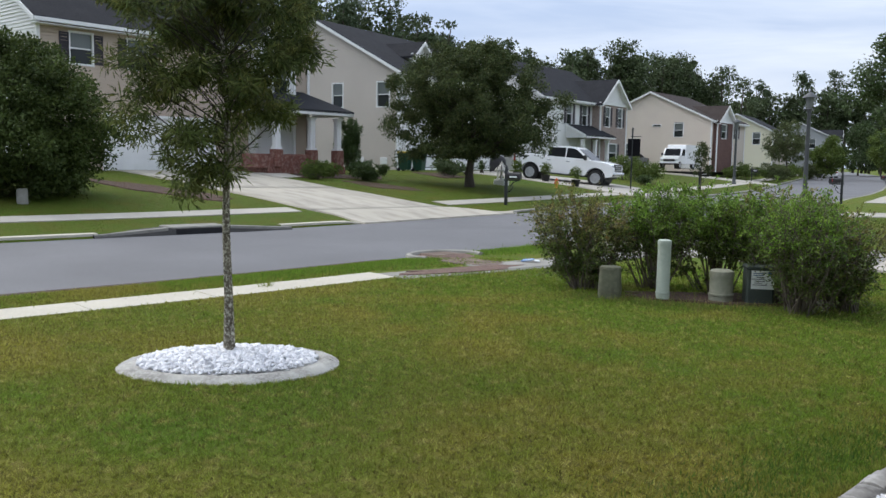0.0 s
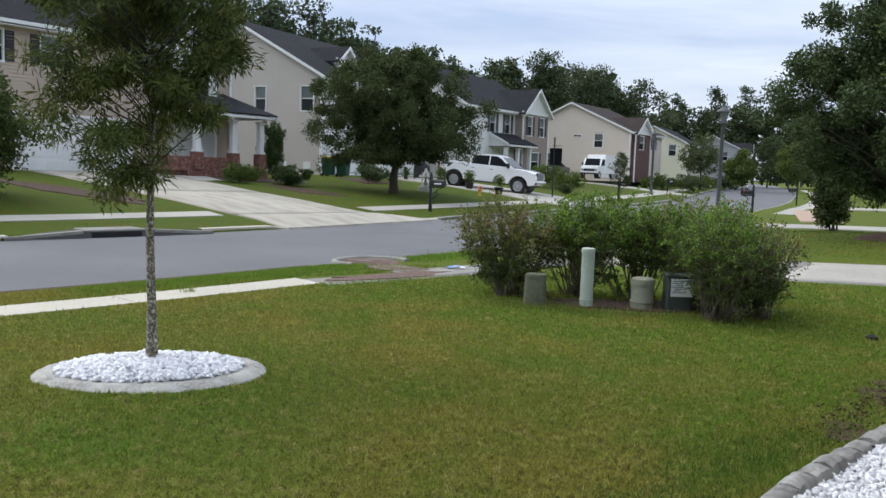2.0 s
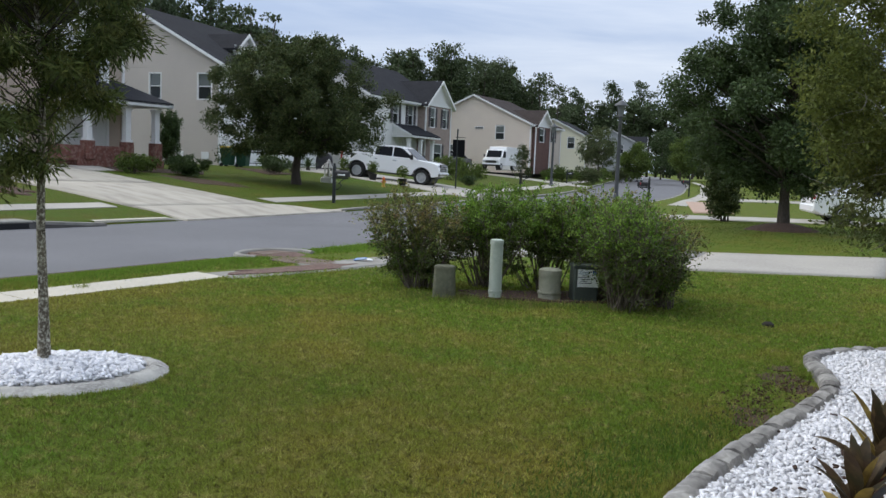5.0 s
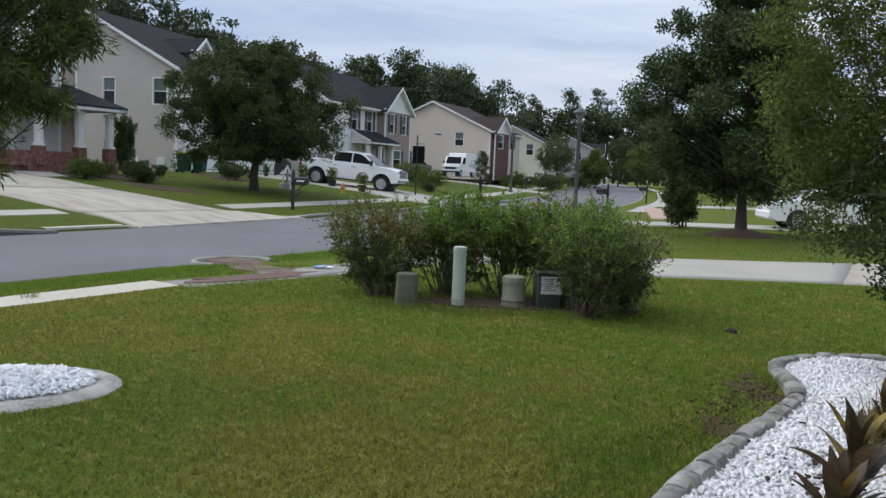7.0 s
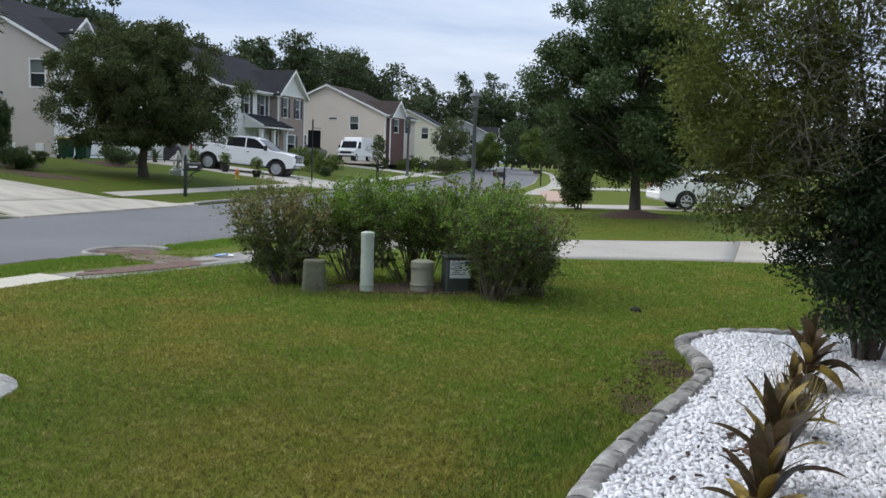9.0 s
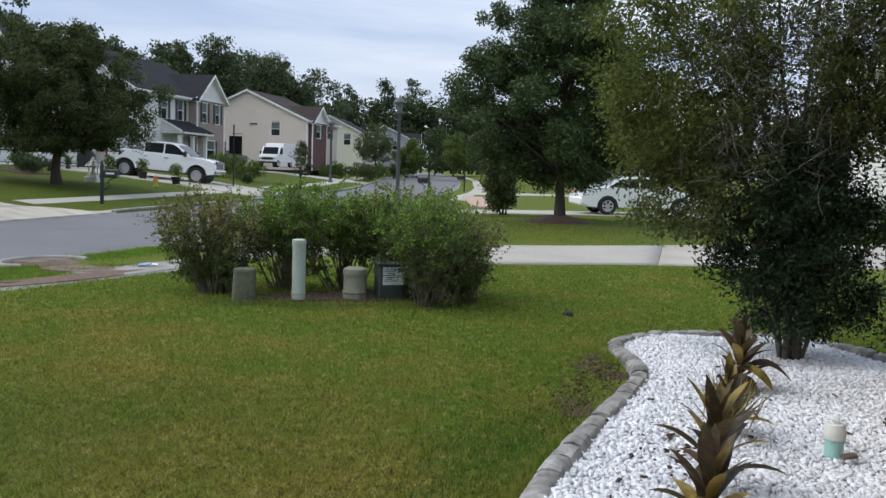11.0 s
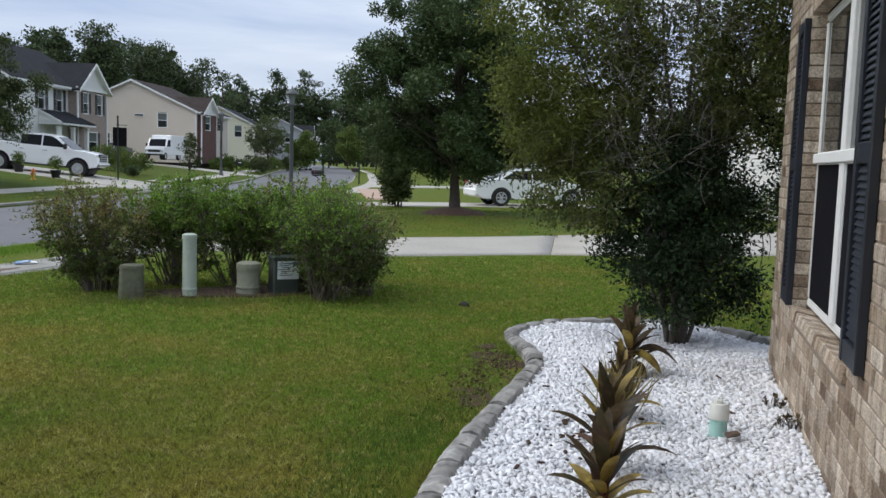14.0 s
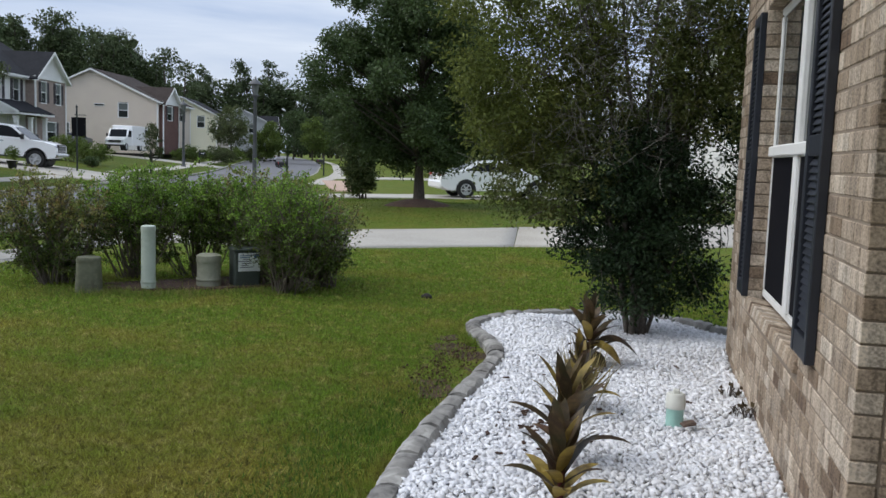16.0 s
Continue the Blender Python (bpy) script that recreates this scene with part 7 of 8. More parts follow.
part("silt_mound", Geo().lathe([(0.75, -0.05), (0.7, 0.015), (0.5, 0.05), (0.2, 0.062), (0.001, 0.064)], n=36, m=oval), M_REDCLAY, dn, "red-brown silt heaped over the drain", True)
part("rim", Geo().tube([(0.56 * math.cos(a), 0.66 * math.sin(a), 0.02) for a in np.linspace(1.2, 5.1, 26)], 0.06, 8), M_CONC_OLD, dn, "worn concrete rim of the drain", True)
part("cover", Geo().rbox((-0.08, -0.05, 0.045), (0.42, 0.62, 0.05), 0.02), M_CLAY, dn, "silted concrete cover", True)

# litter by the drain
lit = empty("litter", pose(-8.2, 9.45, 0.03, 0, 0, 20), "crumpled blue and white wrapper lying on the path", "litter")
part("wrapper", Geo().rbox((0, 0, 0.02), (0.2, 0.1, 0.03), 0.012, pose(0, 0, 0, 6, -8, 0)), mat("blue_wrap", (0.06, 0.2, 0.5), (0.5, 0.55, 0.6), rough=0.4, scale=14), lit)
part("paper", Geo().rbox((0.14, 0.04, 0.015), (0.1, 0.08, 0.014), 0.005, pose(0, 0, 0, 10, 5, 30)), M_LABEL, lit)
tagged(part("small_bollard", Geo().lathe([(0.13, -0.05), (0.13, 0.32), (0.11, 0.36), (0.001, 0.37)], (-21.4, 5.75, gz(-21.4, 5.75)), 16), M_CONC_OLD, None, "", True), "short pale utility marker in the grass", "marker")
tagged(part("soil_clump", Geo().lathe([(0.07, -0.02), (0.06, 0.03), (0.03, 0.05), (0.001, 0.055)], (-1.81, 8.82, 0.0), 9), mat("dark_spot", (0.016, 0.013, 0.009), (0.022, 0.017, 0.011), rough=0.9, scale=20), None, "", True), "small dark clump in the lawn", "clump")
tagged(part("mulch_mound", Geo().lathe([(0.92, -0.04), (0.72, 0.05), (0.4, 0.13), (0.14, 0.17), (0.001, 0.17)], (-5.1, 21.1, gz(-5.1, 21.1)), 28), M_MULCH, None, "", True), "round brown mulch mound round a tree", "mulch")

# ---- vehicles ----
def wheel(parent, x, y, r, w, side):
    t = part("wheel", Geo().lathe([(r * 0.62, -w / 2), (r * 0.93, -w / 2), (r, -w * 0.32), (r, w * 0.32), (r * 0.93, w / 2), (r * 0.66, w / 2), (r * 0.62, w * 0.42), (r * 0.62, -w / 2)], n=28, m=pose(x, y, r, 90, 0, 0), cap=False), M_TYRE, parent, "black tyre", True)
    g = Geo().lathe([(r * 0.64, w * 0.2), (r * 0.64, w * 0.46), (r * 0.56, w * 0.47), (r * 0.54, w * 0.25)], n=28, m=pose(x, y, r, 90 * side, 0, 0), cap=False)
    g.lathe([(r * 0.6, w * 0.1), (r * 0.6, w * 0.12)], n=20, m=pose(x, y, r, 90 * side, 0, 0))
    for k in range(6):
        g.rbox((r * 0.32, 0, w * 0.38), (r * 0.5, r * 0.16, w * 0.14), 0.008, pose(x, y, r, 90 * side, 0, 0) @ pose(0, 0, 0, 0, 0, 60 * k))
    g.lathe([(r * 0.14, w * 0.3), (r * 0.14, w * 0.47), (0.001, w * 0.49)], n=12, m=pose(x, y, r, 90 * side, 0, 0))
    part("rim", g, M_RIM, t, "silver alloy rim")
    return t


def hull(parent, name, prof, half, material, label="", tuck=0.0, tuck_from=9.0, bev=0.05):
    """A body from a side outline (x, z), as wide as half both ways, with rounded shoulders; above tuck_from it leans in."""
    g = Geo()
    n = len(prof)
    cx, cz = sum(p[0] for p in prof) / n, sum(p[1] for p in prof) / n
    rings = []
    for y, k in ((-half, 1 - bev), (-half + 0.06, 1.0), (half - 0.06, 1.0), (half, 1 - bev)):
        rings.append(len(g.v))
        for x, z in prof:
            q = max(0.0, z - tuck_from) * tuck
            sgn = -1 if y < 0 else 1
            g.v.append((cx + (x - cx) * (1 - (1 - k) * 0.25), y - sgn * q, cz + (z - cz) * k))
    for a, b in zip(rings[:-1], rings[1:]):
        g.f += [(a + i, a + (i + 1) % n, b + (i + 1) % n, b + i) for i in range(n)]
    g.f += [tuple(range(rings[0], rings[0] + n)), tuple(range(rings[3], rings[3] + n))]
    return part(name, g, material, parent, label, True)


def plate(parent, name, outline, y, material, label, tuck=0.0, tuck_from=9.0, th=0.012):
    s = -1 if y < 0 else 1
    g = Geo()
    n = len(outline)
    for o in (0, th):
        g.v += [(x, y + s * o - s * max(0, z - tuck_from) * tuck, z) for x, z in outline]
    g.f += [tuple(range(n)), tuple(range(n, 2 * n))] + [(i, (i + 1) % n, n + (i + 1) % n, n + i) for i in range(n)]
    return part(name, g, material, parent, label)


def notch(x, r, n=14):
    """A wheel opening in a body's lower outline, from front to back."""
    return [(x + r * math.cos(a), 0.43 + r * math.sin(a)) for a in np.linspace(0.12, math.pi - 0.12, n)]


def pickup(at, yaw):
    p = empty("pickup_truck", pose(*at, 0, 0, yaw), "white crew-cab pickup truck parked on a driveway", "truck")
    half = 1.0
    front, rear = 1.76, -1.94
    hull(p, "body", [(-2.88, 0.62), (-2.93, 0.8), (-2.92, 1.40), (-2.86, 1.45), (-1.18, 1.43), (-1.12, 1.36), (1.3, 1.35), (2.2, 1.29), (2.56, 1.2), (2.68, 1.05), (2.70, 0.66), (2.62, 0.55)]
         + notch(front, 0.53) + [(1.1, 0.5), (-1.3, 0.5)] + notch(rear, 0.53), half, M_PAINT, "white painted lower body", bev=0.03)
    hull(p, "cab", [(-1.12, 1.3), (-1.03, 1.84), (-0.86, 1.94), (-0.2, 1.98), (0.4, 1.97), (0.68, 1.89), (1.5, 1.3)], 0.95, M_PAINT, "white cab roof", 0.2, 1.32, 0.02)
    part("bed_cover", Geo().rbox((-2.03, 0, 1.44), (1.62, 1.74, 0.04), 0.015), M_BLACKPL, p, "black bed cover")
    # the black tubes fill the wheel openings with dark colour
    part("underbody", Geo().box((-0.1, 0, 0.62), (5.1, 1.5, 0.4)).tube([(front, -0.7, 0.5), (front, 0.7, 0.5)], 0.5, 20).tube([(rear, -0.7, 0.5), (rear, 0.7, 0.5)], 0.5, 20), M_BLACKPL, p, "dark underbody")
    for s in (-1, 1):
        y = s * 0.953
        plate(p, "side_window", [(-1.0, 1.39), (-0.95, 1.80), (-0.84, 1.87), (-0.02, 1.90), (-0.02, 1.39)], y, M_CARGLASS, "dark rear side window", 0.2, 1.32)
        plate(p, "side_window", [(0.05, 1.39), (0.05, 1.90), (0.42, 1.89), (0.62, 1.81), (1.2, 1.39)], y, M_CARGLASS, "dark front side window", 0.2, 1.32)
        for x0, x1 in ((-1.06, 0.0), (0.03, 1.14)):
            plate(p, "door", [(x0, 0.62), (x0, 1.27), (x1, 1.27), (x1, 0.62)], s * (half + 0.001), M_PAINT, "white door", th=0.012)
            part("door_handle", Geo().rbox((x0 + 0.16, s * (half + 0.03), 1.18), (0.2, 0.03, 0.04), 0.01), M_CHROME, p)
        part("mirror", Geo().rbox((1.16, s * 1.13, 1.46), (0.14, 0.22, 0.28), 0.04), M_BLACKPL, p, "dark door mirror")
        part("headlight", Geo().rbox((2.55, s * 0.82, 1.06), (0.24, 0.32, 0.24), 0.05), M_HEADLENS, p)
        part("taillight", Geo().rbox((-2.88, s * 0.92, 1.12), (0.14, 0.17, 0.44), 0.03), M_REDLENS, p)
        part("badge", Geo().box((-2.42, s * (half + 0.003), 1.26), (0.5, 0.006, 0.1)), M_INK, p, "dark side badge")
        part("side_step", Geo().rbox((0.0, s * 0.99, 0.46), (2.25, 0.16, 0.06), 0.02), M_BLACKPL, p)
        for x in (rear, front):
            # the arch itself is white; this dark rim draws the opening's shade
            part("arch_lip", Geo().tube([(q[0], s * (half - 0.02), q[1]) for q in notch(x, 0.535, 18)], 0.028, 6), M_BLACKPL, p, "dark rim added round the wheel opening for its shade", True)
            wheel(p, x, s * 0.87, 0.43, 0.28, s * -1)
    g = Geo().add([(0.71, -0.76, 1.885), (0.71, 0.76, 1.885), (1.46, 0.87, 1.355), (1.46, -0.87, 1.355), (0.69, -0.76, 1.865), (0.69, 0.76, 1.865), (1.44, 0.87, 1.335), (1.44, -0.87, 1.335)],
                  [(0, 1, 2, 3), (4, 5, 6, 7), (0, 1, 5, 4), (1, 2, 6, 5), (2, 3, 7, 6), (3, 0, 4, 7)])
    part("windscreen", g, M_CARGLASS, p, "dark windscreen")
    gr = part("grille", Geo().rbox((2.66, 0, 1.03), (0.1, 1.3, 0.4), 0.03), M_BLACKPL, p, "dark grille")
    for k in range(3):
        part("grille_bar", Geo().rbox((2.715, 0, 0.92 + 0.11 * k), (0.03, 1.26, 0.05), 0.01), M_CHROME, gr)
    part("front_bumper", Geo().rbox((2.70, 0, 0.68), (0.22, 1.92, 0.2), 0.05), M_CHROME, p, "chrome bumper")
    part("rear_bumper", Geo().rbox((-2.95, 0, 0.66), (0.16, 1.85, 0.18), 0.04), M_CHROME, p, "chrome bumper")
    return p


def sedan(at, yaw, paint, label):
    c = empty("sedan_car", pose(*at, 0, 0, yaw), label, "car")
    half = 0.9
    hull(c, "body", [(-2.4, 0.45), (-2.42, 0.75), (-2.35, 0.98), (-1.6, 1.04), (0.95, 0.98), (2.0, 0.85), (2.35, 0.7), (2.4, 0.4), (2.0, 0.28), (-2.1, 0.28)], half, paint, "painted lower body")
    hull(c, "cabin", [(-1.75, 0.98), (-0.95, 1.38), (-0.5, 1.45), (0.15, 1.44), (0.5, 1.36), (1.25, 0.95)], 0.82, paint, "painted roof", 0.3, 1.0, 0.02)
    for s in (-1, 1):
        plate(c, "side_window", [(-1.35, 1.04), (-0.85, 1.33), (-0.2, 1.37), (-0.2, 1.02)], s * 0.825, M_CARGLASS, "dark rear side window", 0.3, 1.0)
        plate(c, "side_window", [(-0.14, 1.02), (-0.14, 1.37), (0.2, 1.36), (0.95, 1.02)], s * 0.825, M_CARGLASS, "dark front side window", 0.3, 1.0)
        part("taillight", Geo().rbox((-2.32, s * 0.72, 0.88), (0.22, 0.36, 0.13), 0.03), M_REDLENS, c)
        part("headlight", Geo().rbox((2.2, s * 0.68, 0.72), (0.3, 0.36, 0.12), 0.03), M_HEADLENS, c)
        part("mirror", Geo().rbox((0.75, s * 0.97, 1.04), (0.12, 0.2, 0.13), 0.03), paint, c)
        for x0, x1 in ((-1.2, -0.18), (-0.16, 0.95)):
            part("door_handle", Geo().rbox((x0 + 0.14, s * (half + 0.01), 0.86), (0.16, 0.03, 0.03), 0.01), M_CHROME, c)
        for x in (-1.4, 1.4):
            # no opening is cut: a flat black plate paints its shade on the body
            plate(c, "wheel_arch", [(x + 0.4 * math.cos(a), 0.32 + 0.4 * math.sin(a)) for a in np.linspace(-0.2, math.pi + 0.2, 14)], s * (half + 0.001), M_BLACKPL, "flat black plate standing for the shaded wheel opening", th=0.003)
            wheel(c, x, s * 0.835, 0.335, 0.22, s * -1)
    for name, vs in (("windscreen", [(0.52, -0.6, 1.37), (0.52, 0.6, 1.37), (1.24, 0.74, 0.98), (1.24, -0.74, 0.98)]), ("rear_screen", [(-0.98, -0.6, 1.39), (-0.98, 0.6, 1.39), (-1.72, 0.72, 1.01), (-1.72, -0.72, 1.01)])):
        part(name, Geo().add([(x, y, z + 0.008) for x, y, z in vs] + [(x, y, z - 0.01) for x, y, z in vs], [(0, 1, 2, 3), (4, 5, 6, 7), (0, 1, 5, 4), (1, 2, 6, 5), (2, 3, 7, 6), (3, 0, 4, 7)]), M_CARGLASS, c, "dark glass")
    part("rear_bumper", Geo().rbox((-2.38, 0, 0.5), (0.16, 1.7, 0.3), 0.06), paint, c)
    return c


def van(at, yaw):
    v = empty("delivery_van", pose(*at, 0, 0, yaw), "white box van parked before the cream house", "van")
    part("cargo_box", Geo().rbox((-1.0, 0, 1.45), (3.2, 2.0, 1.9), 0.04), M_PAINT, v, "white cargo box")
    hull(v, "cab", [(0.5, 0.45), (0.55, 2.02), (1.32, 2.06), (1.72, 1.28), (2.3, 1.14), (2.42, 0.5)], 0.95, M_PAINT, "white cab")
    part("windscreen", Geo().add([(1.37, -0.78, 2.0), (1.37, 0.78, 2.0), (1.74, 0.84, 1.32), (1.74, -0.84, 1.32), (1.33, -0.78, 1.98), (1.33, 0.78, 1.98), (1.68, 0.84, 1.3), (1.68, -0.84, 1.3)],
                                 [(0, 1, 2, 3), (4, 5, 6, 7), (0, 1, 5, 4), (1, 2, 6, 5), (2, 3, 7, 6), (3, 0, 4, 7)]), M_CARGLASS, v)
    part("grille", Geo().rbox((2.38, 0, 0.86), (0.1, 1.2, 0.24), 0.03), M_BLACKPL, v)
    part("bumper", Geo().rbox((2.45, 0, 0.5), (0.2, 1.9, 0.16), 0.04), M_BLACKPL, v)
    for s in (-1, 1):
        part("headlight", Geo().rbox((2.39, s * 0.76, 0.9), (0.12, 0.26, 0.2), 0.03), M_HEADLENS, v)
        plate(v, "side_window", [(0.7, 1.3), (0.7, 1.92), (1.26, 1.92), (1.56, 1.3)], s * 0.951, M_CARGLASS, "dark side window")
        part("mirror", Geo().rbox((1.5, s * 1.12, 1.45), (0.1, 0.18, 0.28), 0.02), M_BLACKPL, v)
        for x in (-1.5, 1.9):
            wheel(v, x, s * 0.86, 0.37, 0.24, s * -1)
    return v


pickup((-30.15, 36.25, 0.50), 22).rotation_euler = Euler((0, radians(4.2), radians(22)))
sedan((-5.19, 33.05, 0.06), 28, M_PAINT, "white sedan parked on the neighbouring driveway")
van((-45.1, 69.5, 1.2), -78).scale = (0.98, 0.9, 0.93)
M_DKPAINT = mat("dark_car_paint", (0.03, 0.032, 0.036), (0.036, 0.038, 0.042), rough=0.3, bump=0, coat=0.7)
sedan((-49.4, 67.8, 1.2), -80, M_DKPAINT, "dark car parked beside the van")
sedan((-57.5, 128.0, 0.0), 118, M_PAINT, "white car parked far along the street")
sedan((-60.5, 133.0, 0.0), 118, M_DKPAINT, "dark car parked far along the street")

blob("soil_patch", (-24.2, 10.3), 2.9, 0.75, 0.03, M_MULCH, "worn brown soil bed in the lawn", "soil", 14, 0.35)
blob("soil_patch", (-26.0, 20.2), 2.2, 0.8, 0.012, M_SOIL, "worn brown soil patch in the lawn", "soil", 15, 0.2)
# ---- small planting across the street ----
PLANTS = [("boxwood_shrub", "low dark clipped boxwood shrub before the house", -28.2, 21.2, 0.8, 0.8, 0.75, M_LF_DARK, 9000, 0.09), ("boxwood_shrub", "low green shrub before the porch", -28.6, 18.9, 0.6, 0.6, 0.7, M_LF_BUSH, 2200, 0.09),
          ("boxwood_shrub", "low green shrub before the porch", -29.6, 20.2, 0.45, 0.45, 0.6, M_LF_BUSH, 1600, 0.09), ("tall_shrub", "tall dark shrub against the taupe wall", -36.2, 25.9, 0.7, 0.7, 2.5, M_LF_DARK, 16000, 0.1),
          ("round_shrub", "rounded green shrub at the driveway", -31.2, 44.6, 1.3, 1.1, 1.25, M_LF_BUSH, 3200, 0.12), ("round_shrub", "rounded green shrub at the driveway", -33.3, 45.6, 1.2, 1.1, 1.6, M_LF_BUSH, 3200, 0.12),
          ("round_shrub", "rounded dark shrub at the driveway", -29.3, 42.0, 0.5, 0.5, 0.6, M_LF_DARK, 1200, 0.1), ("round_shrub", "rounded dark shrub under the tree", -31.5, 28.6, 0.8, 0.8, 0.8, M_LF_DARK, 2000, 0.1),
          ("round_shrub", "reddish shrub under the tree", -33.0, 29.8, 0.7, 0.7, 0.9, M_LF_HEDGE_D, 2000, 0.1), ("round_shrub", "green shrubs before the brick house", -43.0, 78.0, 1.4, 2.6, 1.5, M_LF_BUSH, 4200, 0.16),
          ("round_shrub", "green shrubs before the brick house", -42.5, 82.5, 1.4, 2.2, 1.7, M_LF_LIGHT, 4000, 0.16), ("round_shrub", "green shrubs further along", -49.0, 98.0, 1.6, 2.6, 1.8, M_LF_BUSH, 3600, 0.2),
          ("round_shrub", "green shrubs further along", -52.0, 112.0, 1.8, 3.0, 2.0, M_LF_LIGHT, 3600, 0.2), ("round_shrub", "low bronze shrub beside the white house", 1.9, 20.3, 0.8, 0.8, 0.9, M_LF_HEDGE_D, 2600, 0.07),
          ("round_shrub", "green shrub beside the white house", 3.3, 21.5, 0.9, 0.9, 1.1, M_LF_BUSH, 2600, 0.07)]
for k, (nm, lb, x, y, rx, ry, hh, m, n, lf) in enumerate(PLANTS):
    shrub(nm, lb, (x, y, gz(x, y) - 0.02), rx, ry, hh, n, (lf, lf * 0.5), m, 100 + k, 0.04, 12, twig=M_BARK)
for k, (x, y) in enumerate([(-31.9, 34.0), (-29.84, 34.03), (-27.3, 33.45)]):
    z = gz(x, y)
    pt = empty("flower_pot", pose(x, y, z), "dark garden pot with a leafy plant by the driveway", "pot", "pots by the driveway")
    part("pot", Geo().lathe([(0.16, 0), (0.24, 0.34), (0.26, 0.36), (0.22, 0.36), (0.2, 0.3), (0.001, 0.3)], n=16), M_BLACKPL, pt, "", True)
    r2 = np.random.default_rng(200 + k)
    v = unit(r2.normal(size=(420, 3)))
    ob = new("leaves", leaf_mesh("leaves", v * 0.3 * r2.uniform(0.2, 1, (420, 1)) + np.array([0, 0, 0.7]), v, 0.12, 0.05, M_LF_BUSH, r2))
    tagged(ob, "green leaves").parent = pt
tree("small_tree", "small slender tree at the far kerb", "tree", (-26.75, 44.0, gz(-26.75, 44.0)), 1.0, 0.04, (1.0, 0.55, 0.55, 1.75), 60, 40, 0.2, (0.1, 0.05), M_LF_LIVE, M_BARK, 61, 30)
tree("small_tree", "small crepe myrtle with low branches on the lawn", "tree", (-9.1, 28.4, gz(-9.1, 28.4)), 0.2, 0.05, (0.2, 0.5, 0.5, 2.5), 130, 110, 0.24, (0.09, 0.045), M_LF_LIVE, M_BARK, 62, 30, stems=4)
tree("small_tree", "light green tree with thinning leaves along the street", "tree", (-43.0, 86.0, 1.0), 1.2, 0.1, (1.3, 2.0, 2.0, 4.2), 130, 45, 0.5, (0.22, 0.11), M_LF_LIGHT, M_BARK, 63, 40)
tree("small_tree", "rounded green tree along the street", "tree", (-35.0, 112.0, 0.2), 2.6, 0.1, (2.4, 2.4, 2.4, 4.0), 140, 45, 0.6, (0.25, 0.12), M_LF_LIGHT, M_BARK, 64, 40)
tree("small_tree", "rounded green tree along the street", "tree", (-27.0, 96.0, 0.2), 2.8, 0.12, (2.6, 3.0, 3.0, 5.4), 160, 45, 0.8, (0.3, 0.14), M_LF_LIGHT, M_BARK, 65, 40)
tree("small_tree", "dark tree along our side of the street", "tree", (-12.0, 58.0, 0.2), 1.9, 0.12, (1.8, 2.6, 2.6, 4.2), 170, 45, 0.8, (0.26, 0.13), M_LF_DARK, M_BARK, 66, 40)
patch("dry_bed", [(-11.9, 33.2), (-10.7, 34.4), (-16.2, 47.2), (-17.5, 46.6)], 0.03, mat("pink_gravel", (0.42, 0.30, 0.23), (0.34, 0.23, 0.17), rough=0.9, scale=3), "reddish mulch bed beside the driveway", "mulch")
patch("mulch_bed", [(-30.5, 27.5), (-34.5, 28.6), (-34.5, 30.6), (-31.5, 30.2)], 0.02, M_MULCH, "dark mulch bed under the tree", "mulch")
# flag by the taupe house
fl = empty("garden_flag", pose(-34.6, 33.0, gz(-34.6, 33.0), 0, 0, 30), "red and white flag hanging on a slanting pole", "flag")
part("pole", Geo().tube([(0, 0, 0), (0, 0, 1.9), (0.5, -0.4, 2.6)], 0.02, 6), M_TRIM, fl)
for k in range(5):
    part("stripe", Geo().rbox((0.42, -0.34, 2.35 - 0.13 * k), (0.62 - 0.05 * k, 0.02, 0.125), 0.004, pose(0, 0, 0, 0, 6, 0)), M_FLAGRED if k % 2 == 0 else M_TRIM, fl)

for k, (x, y, hh, m) in enumerate(((-48.0, 106.0, 4.2, M_LF_BUSH), (-45.5, 116.0, 5.0, M_LF_BUSH), (-44.0, 124.0, 6.0, M_LF_LIGHT), (-50.5, 121.0, 6.5, M_LF_DARK), (-40.0, 135.0, 6.0, M_LF_LIVE))):
    tree("small_tree", "leafy tree far along the street", "tree", (x, y, 0.6), 0.8, 0.1, (0.7, hh * 0.42, hh * 0.42, hh), 120, 50, 0.7, (0.3, 0.15), m, M_BARK, 160 + k, 30, sprays=30, spray=0.35)

